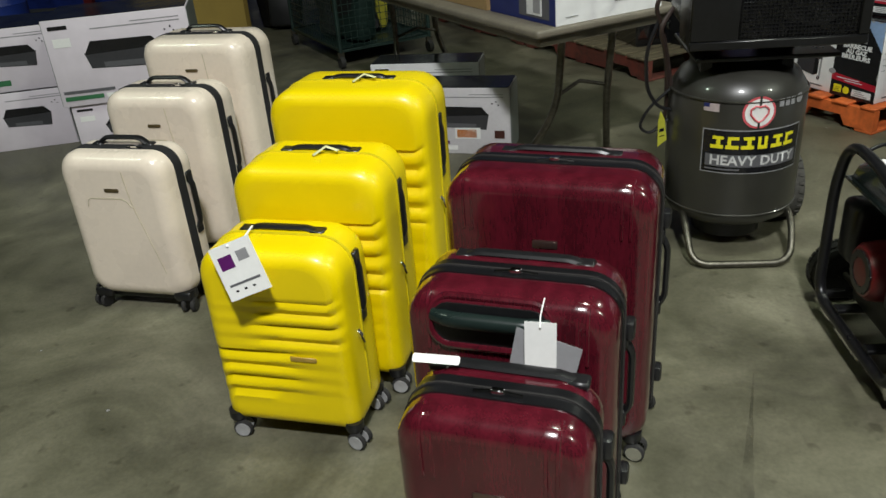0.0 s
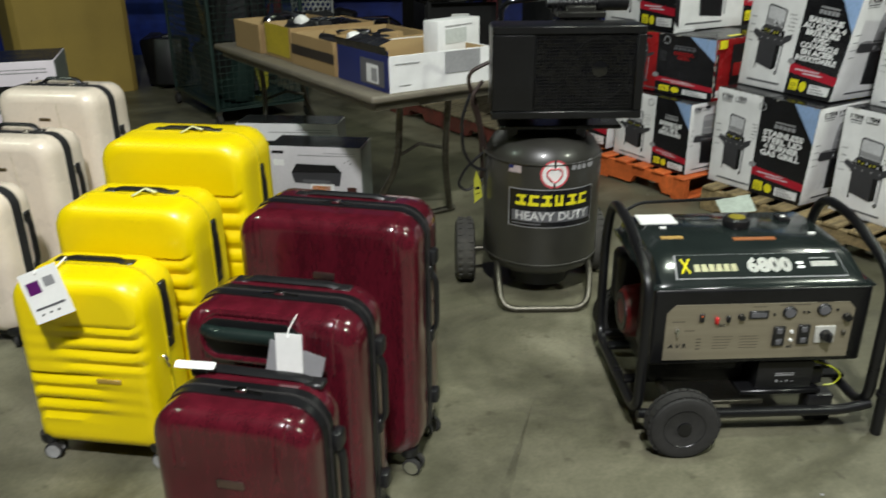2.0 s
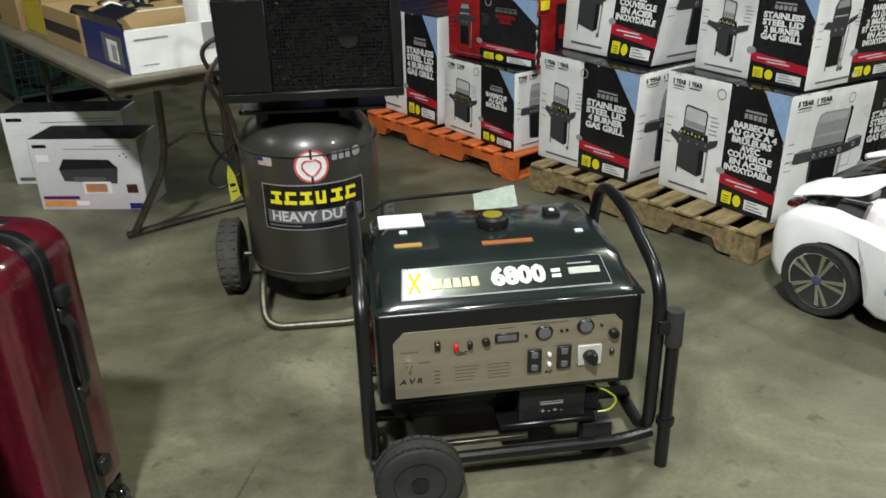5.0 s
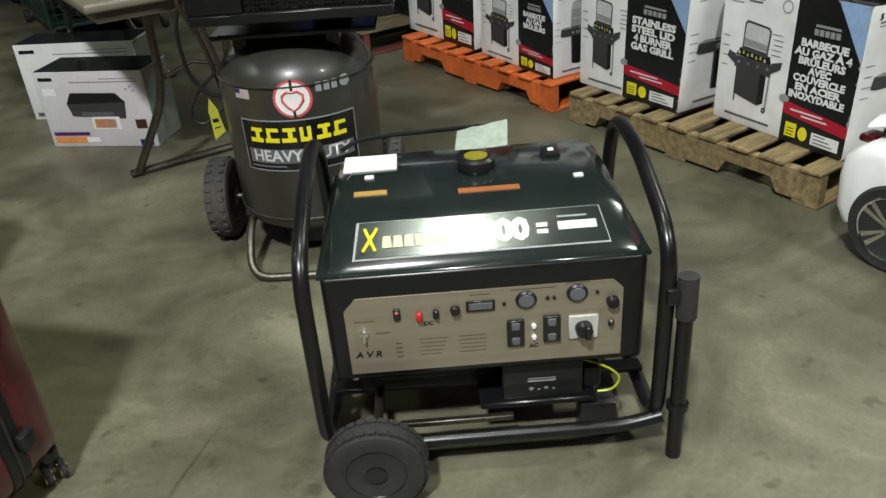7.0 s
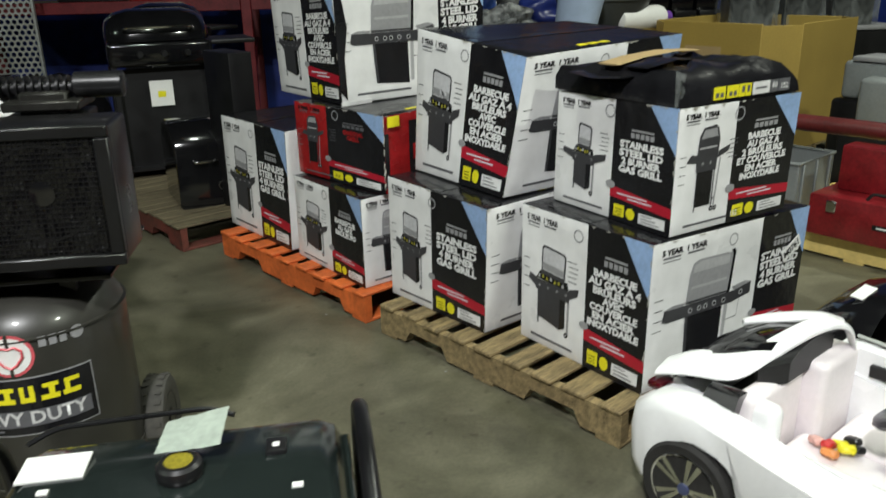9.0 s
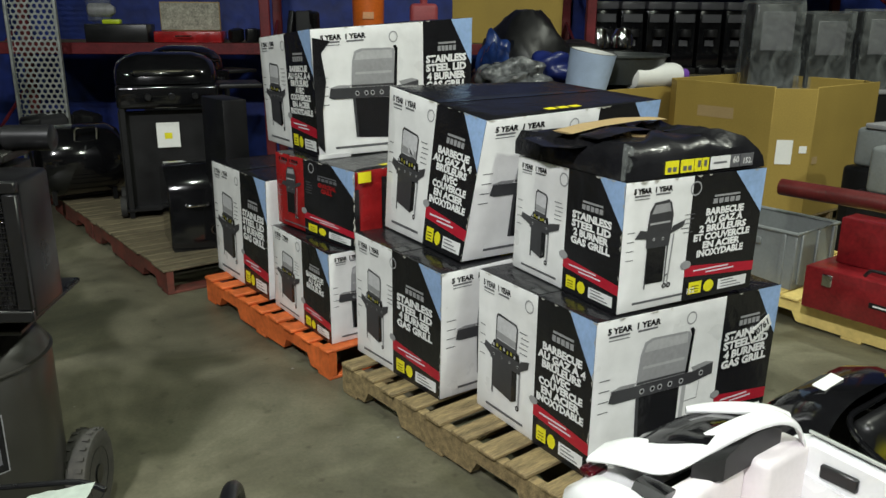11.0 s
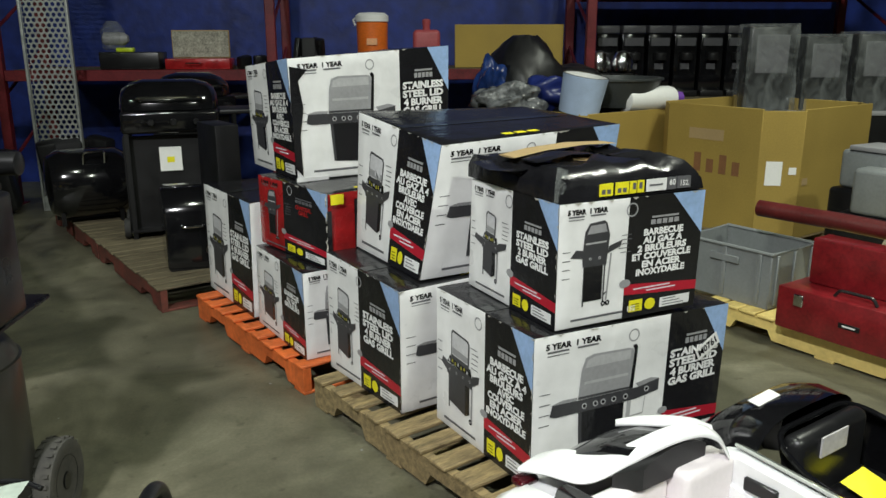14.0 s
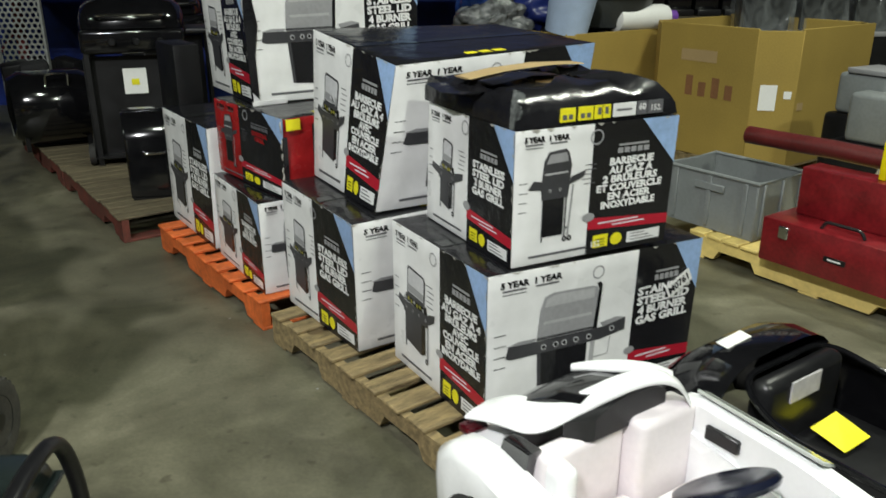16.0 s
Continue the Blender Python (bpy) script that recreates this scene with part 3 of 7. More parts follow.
pallet(2.546, 2.934, 34, 1.22, 1.02, WOOD, "weathered bare wooden pallet under barbecue cartons")
pallet(1.804, 4.05, 34, 1.28, 1.02, ORANGEWOOD, "orange painted wooden pallet under barbecue cartons", deck=ORANGEWOOD)
pallet(0.857, 5.198, 33.5, 1.4, 1.0, REDWOOD, "dark red painted pallet under black barbecues", 0.15, deck=DECKWOOD, gap=0.015)
pallet(0.857 - 1.44 * 0.552, 5.198 + 1.44 * 0.834, 33.5, 1.4, 1.0, REDWOOD, "dark red painted pallet under black barbecues", 0.15, deck=DECKWOOD, gap=0.015)

# ---- printed cartons ----


def warper(b, a, h, moves):
    """Shifts points of a carton by offsets given at its eight corners: keys (x, y, z) of 0 or 1."""
    def go(p):
        fx, fy, fz = p[0] / b, p[1] / a, p[2] / h
        out = Vector(p)
        for (i, j, k), d in moves.items():
            w = (fx if i else 1 - fx) * (fy if j else 1 - fy) * (fz if k else 1 - fz)
            out += Vector(d) * w
        return out
    return go


def grill_picture(to, w, x0, x1, z0, z1, opened, burners):
    """A printed barbecue, drawn of flat shapes: cabinet, control panel with knobs, shelves, lid, legs and wheel."""
    bm = bmesh.new()

    def q(pts, index, off):
        flat(bm, [to(x0 + (x1 - x0) * u, z0 + (z1 - z0) * (v - lean * (u - 0.4)), off) for u, v in pts], index)

    lean = 0.0

    def disc(u, v, r, index, off):
        asp = (x1 - x0) / (z1 - z0)
        q([(u + r * math.cos(2 * math.pi * k / 12), v + r * asp * math.sin(2 * math.pi * k / 12)) for k in range(12)], index, off)

    big = burners > 2
    if opened:
        l, r = (0.17, 0.80) if big else (0.26, 0.72)
        q([(l + 0.02, 0.06), (l + 0.05, 0.06), (l + 0.05, 0.45), (l + 0.02, 0.45)], 0, 0.0017)
        q([(l + 0.04, 0.14), (r - 0.16, 0.08), (r - 0.16, 0.45), (l + 0.04, 0.47)], 0, 0.0019)
        q([(r - 0.16, 0.08), (r - 0.05, 0.12), (r - 0.05, 0.44), (r - 0.16, 0.45)], 2, 0.0019)
        q([(r - 0.02, 0.06), (r + 0.02, 0.06), (r + 0.03, 0.44), (r - 0.01, 0.44)], 1, 0.0018)
        q([(l - 0.02, 0.44), (r + 0.02, 0.42), (r + 0.03, 0.55), (l - 0.01, 0.56)], 0, 0.0021)
        q([(0.0, 0.53), (l, 0.46), (l, 0.57), (0.03, 0.60)], 0, 0.0023)
        q([(r, 0.45), (0.98, 0.53), (1.0, 0.61), (r + 0.02, 0.57)], 0, 0.0023)
        q([(l - 0.01, 0.57), (r + 0.01, 0.54), (r - 0.02, 0.63), (l + 0.06, 0.655)], 2, 0.0021)
        q([(l + 0.09, 0.63), (r - 0.07, 0.61), (r - 0.05, 0.89), (r - 0.09, 0.925), (l + 0.14, 0.955), (l + 0.10, 0.92)], 0, 0.0025)
        q([(l + 0.115, 0.68), (r - 0.095, 0.66), (r - 0.08, 0.88), (r - 0.11, 0.905), (l + 0.15, 0.93), (l + 0.125, 0.90)], 5, 0.0027)
        q([(l + 0.12, 0.69), (r - 0.095, 0.67), (r - 0.09, 0.74), (l + 0.125, 0.765)], 1, 0.0029)
        for k in range(7):
            u = l + 0.03 + k * (r - l - 0.08) / 7
            v = 0.585 - 0.004 * k + (0.012 if k % 2 else 0.0)
            q([(u, v), (u + 0.045, v - 0.004), (u + 0.04, v + 0.03), (u + 0.012, v + 0.036)], 4 if k % 3 else 3, 0.0029)
        for k in range(burners):
            u = l + 0.06 + k * (r - l - 0.1) / max(1, burners - 1)
            disc(u, 0.495, 0.02, 3, 0.0027)
            disc(u, 0.495, 0.012, 2, 0.0031)
        disc(r - 0.02, 0.05, 0.04, 2, 0.0023)
        disc(r - 0.02, 0.05, 0.018, 3, 0.0027)
    elif big:
        lean = 0.085
        q([(0.27, 0.0), (0.67, 0.0), (0.67, 0.44), (0.25, 0.42)], 2, 0.0018)
        q([(0.27, 0.0), (0.30, 0.0), (0.28, 0.42), (0.25, 0.42)], 0, 0.002)
        q([(0.69, 0.03), (0.73, 0.03), (0.74, 0.46), (0.70, 0.45)], 3, 0.0018)
        q([(0.86, 0.30), (0.865, 0.30), (0.875, 0.46), (0.87, 0.46)], 1, 0.0018)
        q([(0.72, 0.28), (0.86, 0.295), (0.86, 0.305), (0.72, 0.29)], 1, 0.0018)
        q([(0.0, 0.42), (0.05, 0.405), (0.78, 0.45), (1.0, 0.505), (1.0, 0.62), (0.80, 0.565), (0.24, 0.53), (0.02, 0.52)], 0, 0.0021)
        q([(0.0, 0.52), (0.22, 0.53), (0.24, 0.56), (0.10, 0.555)], 1, 0.0023)
        q([(0.80, 0.565), (1.0, 0.62), (0.92, 0.64), (0.77, 0.605)], 1, 0.0023)
        q([(0.24, 0.535), (0.72, 0.56), (0.74, 0.89), (0.72, 0.945), (0.68, 0.955), (0.36, 0.94), (0.29, 0.91), (0.26, 0.80)], 1, 0.0023)
        q([(0.71, 0.56), (0.745, 0.565), (0.765, 0.955), (0.745, 0.985), (0.715, 0.975), (0.735, 0.92)], 2, 0.0025)
        q([(0.29, 0.82), (0.70, 0.85), (0.70, 0.935), (0.38, 0.92), (0.31, 0.89)], 3, 0.0025)
        q([(0.29, 0.67), (0.69, 0.695), (0.69, 0.72), (0.29, 0.695)], 3, 0.0026)
        q([(0.245, 0.54), (0.71, 0.565), (0.71, 0.585), (0.245, 0.56)], 0, 0.0026)
        for u, v in ((0.30, 0.472), (0.40, 0.478), (0.47, 0.482), (0.57, 0.488), (0.68, 0.494), (0.88, 0.535)):
            disc(u, v, 0.024, 3, 0.0027)
            disc(u, v, 0.014, 2, 0.0031)
    else:
        q([(0.28, 0.10), (0.64, 0.10), (0.64, 0.50), (0.27, 0.50)], 2, 0.0019)
        for u in (0.26, 0.66):
            q([(u, 0.05), (u + 0.025, 0.05), (u + 0.03, 0.6), (u, 0.6)], 0, 0.0018)
        q([(0.66, 0.13), (0.74, 0.17), (0.74, 0.19), (0.66, 0.15)], 0, 0.0018)
        q([(0.72, 0.08), (0.75, 0.08), (0.80, 0.6), (0.77, 0.6)], 1, 0.0018)
        q([(0.24, 0.48), (0.70, 0.48), (0.72, 0.65), (0.22, 0.65)], 0, 0.0021)
        q([(0.0, 0.60), (0.24, 0.58), (0.26, 0.66), (0.10, 0.68)], 0, 0.0023)
        q([(0.70, 0.60), (0.96, 0.66), (1.0, 0.73), (0.74, 0.68)], 0, 0.0023)
        q([(0.23, 0.65), (0.72, 0.65), (0.74, 0.80), (0.68, 0.93), (0.62, 0.965), (0.34, 0.945), (0.26, 0.86)], 0, 0.0023)
        q([(0.30, 0.83), (0.68, 0.84), (0.64, 0.93), (0.36, 0.92)], 1, 0.0025)
        q([(0.28, 0.72), (0.68, 0.725), (0.68, 0.745), (0.28, 0.74)], 3, 0.0026)
        for u in (0.38, 0.56):
            disc(u, 0.565, 0.026, 3, 0.0027)
            disc(u, 0.565, 0.015, 2, 0.0031)
        for u in (0.68, 0.77):
            disc(u, 0.05, 0.045, 2, 0.0023)
            disc(u, 0.05, 0.02, 3, 0.0027)
    return bm


FR4 = ["BARBECUE", "AU GAZ \u00c0 4", "BR\u00dbLEURS", "AVEC", "COUVERCLE", "EN ACIER", "INOXYDABLE"]
EN4 = ["STAINLESS", "STEEL LID", "4 BURNER", "GAS GRILL"]
EN2 = ["STAINLESS", "STEEL LID", "2 BURNER", "GAS GRILL"]
FR2 = ["BARBECUE", "AU GAZ \u00c0", "2 BR\u00dbLEURS", "ET COUVERCLE", "EN ACIER", "INOXYDABLE"]


def print_face(parent, to, w, h, lines, opened, burners, split=0.55, red=False, seed=1):
    """The artwork of one carton side: white half with a picture, black half with words, red band and icons."""
    rng = random.Random(seed)
    X = split * w
    bm = bmesh.new()
    sheet(bm, to, ((X, 0.0), (w, 0.0), (w, h), (X, h)), 0.0008)
    part("black_panel", bm, INK, parent, smooth=False)
    bm = bmesh.new()
    sheet(bm, to, ((X + (w - X) * 0.56, h), (w, h * 0.64), (w, h), (w, h)), 0.0016)
    part("blue_corner", bm, BLUEINK, parent, smooth=False)
    bm = bmesh.new()
    sheet(bm, to, ((X, 0.20 * h), (w, 0.15 * h), (w, 0.23 * h), (X, 0.29 * h)), 0.0016)
    part("red_band", bm, REDINK, parent, smooth=False)
    part("small_print", bars(to, [(X + (w - X) * 0.12, 0.232 * h, (w - X) * 0.5, 0.012 * h), (X + (w - X) * 0.3, 0.205 * h, (w - X) * 0.4, 0.012 * h)], 0.0022), LILAC, parent, smooth=False)
    wd = w - X
    icon = bars(to, [(X + wd * 0.08, 0.045 * h, wd * 0.18, 0.10 * h)], 0.0017)
    flat(icon, [to(X + wd * (0.29 + 0.075 + 0.075 * math.cos(k * math.pi / 5)), h * (0.09 + 0.05 * math.sin(k * math.pi / 5)), 0.0017) for k in range(10)])
    part("yellow_icon", icon, YELINK, parent, smooth=False)
    part("icon_lines", bars(to, [(X + wd * 0.11, (0.06 + 0.022 * k) * h, wd * 0.11, 0.006 * h) for k in range(3)], 0.0023), INK, parent, smooth=False)
    part("white_label", bars(to, [(X + wd * 0.5, 0.04 * h, wd * 0.42, 0.085 * h)], 0.0017), WHITE, parent, smooth=False)
    part("label_lines", bars(to, [(X + wd * 0.54, (0.055 + 0.025 * k) * h, wd * (0.3 - 0.06 * k), 0.008 * h) for k in range(3)], 0.0023), DIMINK, parent, smooth=False)
    step = (0.068 if len(lines) < 6 else 0.066 if len(lines) < 7 else 0.059) * h
    ztop = (0.655 if opened and len(lines) < 6 else 0.70) * h
    part("title_bar", bars(to, [(X + wd * 0.30, ztop + 0.115 * h, wd * 0.36, 0.016 * h)] + [(X + wd * (0.29 + 0.078 * k), ztop + 0.062 * h, wd * 0.062, 0.04 * h) for k in range(5)], 0.0017), GREYINK if not red else DIMINK, parent, smooth=False)
    for k, text in enumerate(lines):
        word(parent, "lettering", text, step * 1.12, step * 0.06, to, X + wd * 0.47, ztop - k * step, 0.0018, WHITE if not red else REDBOX, width=min(0.84 * wd, step * 0.76 * len(text)))
    part("grill_picture", grill_picture(to, w, (0.075 if opened else 0.08) * w, X - (0.05 if opened else 0.035) * w, 0.13 * h, (0.79 if opened else 0.87) * h, opened, burners), [mat("charcoal_print", (0.045, 0.045, 0.05), 0.4, vary=0.1), GREYINK, INK, mat("pale_print", (0.42, 0.42, 0.43), 0.35, vary=0.1), mat("lime_print", (0.34, 0.32, 0.03), 0.4), mat("bright_lid_print", (0.58, 0.58, 0.60), 0.35, vary=0.1)], parent, smooth=False)
    for k, (text, s) in enumerate((("5 YEAR", 0.11), ("1 YEAR", 0.25))):
        word(parent, "warranty_text", text, 0.052 * h, 0.0014, to, s * w, 0.925 * h, 0.0012, INK, width=0.12 * w)
    part("fine_print", bars(to, [(0.06 * w, 0.885 * h, 0.1 * w, 0.012 * h), (0.20 * w, 0.885 * h, 0.1 * w, 0.012 * h), (0.06 * w, 0.865 * h, 0.1 * w, 0.006 * h), (0.10 * w, 0.055 * h, 0.36 * w, 0.018 * h)] + [(0.4 * w + rng.uniform(0, 0.02) * w, (0.7 - 0.035 * k) * h, 0.07 * w, 0.006 * h) for k in range(5)] + [(0.03 * w, (0.62 - 0.07 * k) * h, 0.05 * w, 0.006 * h) for k in range(4)], 0.0012), DIMINK, parent, smooth=False)
    ring = bmesh.new()
    n = 16
    for k in range(n):
        a, b = 2 * math.pi * k / n, 2 * math.pi * (k + 1) / n
        flat(ring, [to(0.48 * w + r * math.cos(c), 0.90 * h + r * math.sin(c), 0.0012) for r, c in ((0.018, a), (0.018, b), (0.023, b), (0.023, a))])
    part("round_seal", ring, GREYINK, parent, smooth=False)
    oval = bmesh.new()
    flat(oval, [to(X + 0.022 * math.cos(k * math.pi / 8), 0.30 * h + 0.014 * math.sin(k * math.pi / 8), 0.0028) for k in range(16)])
    part("grey_oval", oval, GREYINK, parent, smooth=False)


def carton(x, y, z, yaw, a, b, h, label, left, right, body=WHITE, moves=None, splits=(0.55, 0.6), top=INK, rise=0.0, seed=1):
    """A printed barbecue carton. Its near corner is the origin; the right side faces -y, the left side -x.
    left, right: (lines, lid open, burners), or None for a blank side."""
    t = thing("barbecue_carton", label, "carton", pose(x, y, z, 0, 0, yaw), group="stacked barbecue cartons")
    if not moves:
        rj = random.Random(round(x * 100) + 5)
        moves = {(i, j, 1): (rj.uniform(-0.010, 0.010), rj.uniform(-0.010, 0.010), rj.uniform(-0.012, 0.0)) for i in (0, 1) for j in (0, 1)}
    warp = warper(b, a, h, moves)
    bm = block(0, b, 0, a, 0, h, 0.005, 2)
    if moves:
        for axis, size in ((0, b), (1, a), (2, h)):
            for k in range(1, 10):
                co, no = [0, 0, 0], [0, 0, 0]
                co[axis], no[axis] = size * k / 10, 1
                bmesh.ops.bisect_plane(bm, geom=bm.verts[:] + bm.edges[:] + bm.faces[:], plane_co=co, plane_no=no)
        for v in bm.verts:
            v.co = warp(v.co)
    for f in bm.faces:
        f.material_index = 1 if f.calc_center_median().z > h * 0.9 and f.normal.z > 0.6 else 0
    part("box", bm, [body, top], t)
    seam = bmesh.new()
    for s0, s1 in ((-0.004, b + 0.004),):
        flat(seam, [warp((0.01, a * 0.5 - 0.025, h)) + Vector((0, 0, 0.0015)), warp((b - 0.01, a * 0.5 - 0.025, h)) + Vector((0, 0, 0.0015)), warp((b - 0.01, a * 0.5 + 0.025, h)) + Vector((0, 0, 0.0015)), warp((0.01, a * 0.5 + 0.025, h)) + Vector((0, 0, 0.0015))])
    part("packing_tape", seam, mat("glossy_black_tape", (0.02, 0.022, 0.022), 0.12, vary=0.3), t, smooth=False)
    icons = bmesh.new()
    for k in range(3):
        flat(icons, [warp((b * (0.36 + 0.07 * k) + i * 0.045, a * 0.06 + j * 0.03, h)) + Vector((0, 0, 0.002)) for i, j in ((0, 0), (1, 0), (1, 1), (0, 1))])
    part("top_icon", icons, YELINK, t, smooth=False)
    wear = bmesh.new()
    rw = random.Random(seed * 7 + round(x * 50))
    for k in range(26):
        f, r1, r2 = rw.random(), rw.uniform(0.004, 0.018), rw.uniform(0.002, 0.006)
        if k % 3 == 0:
            pts = [(-0.0035, -0.0005, h * f - r1), (-0.0035, r2, h * f), (-0.0035, -0.0005, h * f + r1)]
        elif k % 3 == 1:
            pts = [(-0.0035, a * f - r1, h - 0.0005), (-0.0035, a * f, h - r2 * 1.5), (-0.0035, a * f + r1, h - 0.0005)]
        else:
            pts = [(b * f - r1, -0.0035, h - 0.0005), (b * f, -0.0035, h - r2 * 1.5), (b * f + r1, -0.0035, h - 0.0005)]
        flat(wear, [warp(q) for q in pts])
    tagged(part("edge_wear", wear, mat("bare_board", (0.42, 0.40, 0.36), 0.8), t, smooth=False), kind="stuff")
    if left:
        print_face(t, lambda s, zz, o: warp((-o, a - s, zz)), a, h, *left, split=splits[0], seed=seed, red=body is REDBOX)
    if right:
        print_face(t, lambda s, zz, o: warp((s, -o, zz)), b, h, *right, split=splits[1], seed=seed + 1, red=body is REDBOX)
    return t


WHITE_LABEL = "white and black printed barbecue carton on a wooden pallet"
NEAR = carton(2.64, 3.0, 0.14, 27, 0.60, 0.82, 0.52, "large white and black barbecue carton on the bare pallet", (FR4, True, 4), (EN4, False, 4), moves={(1, 0, 1): (0.02, 0, -0.03), (0, 0, 0): (0.01, 0.015, 0)}, splits=(0.55, 0.67))
BOX2 = carton(2.71, 3.05, 0.662, 24, 0.55, 0.56, 0.40, "white and black barbecue carton with torn open top flaps", (EN2, True, 2), (FR2, False, 2), splits=(0.52, 0.46))
carton(2.235, 3.51, 0.14, 30, 0.62, 0.82, 0.52, "crushed white and black barbecue carton on the bare pallet", (EN4, True, 4), (EN4, False, 4), moves={(0, 0, 0): (0.03, 0.05, 0), (1, 0, 0): (0, 0.05, 0), (0, 0, 1): (0.0, 0.0, -0.01)}, splits=(0.47, 0.6))
carton(2.33, 3.585, 0.664, 28, 0.60, 0.84, 0.53, "large white barbecue carton leaning on the stack", (FR4, True, 4), (EN4, False, 4), moves={(0, 0, 1): (0.06, -0.02, -0.03), (0, 1, 1): (0.02, -0.02, 0.045), (1, 0, 1): (0.06, -0.02, 0.0), (1, 1, 1): (0.02, -0.02, 0.03), (0, 0, 0): (-0.01, 0.02, -0.001)}, splits=(0.53, 0.62))
carton(1.815, 4.115, 0.14, 30, 0.60, 0.50, 0.41, "small white and black barbecue carton on the orange pallet", (["BARBECUE", "AU GAZ", "BR\u00dbLEURS"], True, 3), (EN4, False, 3), splits=(0.55, 0.6))
carton(1.48, 4.695, 0.14, 32, 0.66, 0.45, 0.61, "tall white and black barbecue carton on the orange pallet", (EN4, True, 4), None, splits=(0.55, 0.6))
RED = carton(1.925, 4.14, 0.552, 36, 0.64, 0.48, 0.34, "battered red and black barbecue carton on the stack", (["CHARCOAL", "GRILL"], False, 2), None, body=REDBOX, splits=(0.38, 0.5), moves={(0, 0, 1): (0.02, 0.02, -0.01)})
TOP = carton(1.77, 4.45, 0.895, 29, 0.60, 0.82, 0.53, "crumpled white barbecue carton on top of the stack", (FR4, True, 4), (EN4, False, 4), splits=(0.52, 0.67), moves={(0, 1, 1): (-0.02, 0, -0.03), (0, 0, 1): (-0.03, -0.01, 0.02), (1, 0, 1): (0, 0, 0.07), (1, 1, 1): (0, 0, 0.05)})

# worn right side of the red carton: yellow corner, dark scuffed edges and a label
for x0, x1, z0, z1, o, m in ((0.02, 0.085, 0.285, 0.33, 0.004, YELINK), (0.0, 0.022, 0.03, 0.26, 0.004, INK), (0.14, 0.34, 0.05, 0.30, 0.003, INK), (0.16, 0.30, 0.13, 0.2, 0.0045, REDBOX), (0.02, 0.12, 0.02, 0.06, 0.004, WHITE)):
    part("side_print", block(x0, x1, -o, -o + 0.002, z0, z1), m, RED)
rr = random.Random(31)
for k in range(9):
    z0 = rr.uniform(0.02, 0.3)
    part("frayed_edge", tube([(-0.004, -0.004, z0), (rr.uniform(-0.012, -0.004), rr.uniform(-0.012, -0.004), z0 + 0.012), (-0.003, -0.004, z0 + 0.026)], 0.0025, 5), MATS["bare_board"], RED)
# crushed corner and hanging flap of the top carton
part("crushed_corner", poly_plate([(0.0, 0.06), (0.035, 0.02), (0.03, 0.2), (0.05, 0.33), (0.03, 0.45), (0.075, 0.50), (-0.01, 0.515)], 0.004, pose(-0.012, -0.006, 0, 0, 0, 0)), INK, TOP, "crushed black corner strip")
part("hanging_flap", poly_plate([(0.0, -0.13), (0.15, -0.10), (0.16, 0.015), (0.0, 0.012)], 0.004, pose(-0.01, -0.008, 0, 6, 0, 0)), WHITE, TOP, "white torn bottom flap")
part("flap_print", poly_plate([(0.05, -0.06), (0.08, -0.055), (0.065, -0.035)], 0.002, pose(-0.01, -0.0125, 0, 6, 0, 0)), REDINK, TOP)
part("flap_print", poly_plate([(0.07, -0.105), (0.14, -0.09), (0.14, -0.075), (0.07, -0.09)], 0.002, pose(-0.01, -0.0125, 0, 6, 0, 0)), DIMINK, TOP)

lot = part("lot_tag", poly_plate([(-0.055, -0.024), (0.055, -0.024), (0.055, 0.024), (-0.055, 0.024)], 0.002), SHEET, NEAR, "white paper lot tag", at=pose(0.745, -0.006, 0.35, 0, -28, 0), smooth=False)
word(lot, "lot_number", "M0761", 0.036, 0.0012, lambda u, z, o: Vector((u, -0.0025 - o, z)), 0.0, 0.0, 0.0005, INK, width=0.09)


# ---- folding table ----
def table(x, y, yaw, length, width, height):
    """A folding table; near corner of its top at (x, y), length along +y, width along +x of its own frame."""
    t = thing("folding_table", "grey-brown plastic folding table with bent steel legs", "table", pose(x, y, 0, 0, 0, yaw))
    part("tabletop", block(0, width, 0, length, height - 0.035, height, 0.012, 3), TABLETOP, t)
    part("apron", block(0.04, width - 0.04, 0.04, length - 0.04, height - 0.075, height - 0.0355), TABLETOP, t)
    for y0, d in ((0.2, 1), (length - 0.2, -1)):
        for x0, x2 in ((0.24, 0.10), (width - 0.24, width - 0.10)):
            part("leg", tube([(x0, y0 - d * 0.04, height - 0.07), (x0, y0, 0.36), (x2, y0 + d * 0.16, 0.017)], 0.017, 10, bend=0.12), STEEL, t)
        part("foot_bar", tube([(0.07, y0 + d * 0.165, 0.017), (width - 0.07, y0 + d * 0.165, 0.017)], 0.0165, 8), STEEL, t)
        part("leg_brace", tube([(0.24, y0, 0.42), (width / 2, y0 + d * 0.02, 0.46), (width - 0.24, y0, 0.42)], 0.009, 8), STEEL, t)
    return t


table(0.12, 3.28, 33.4, 2.08, 0.76, 0.775)

# ---- air compressor ----


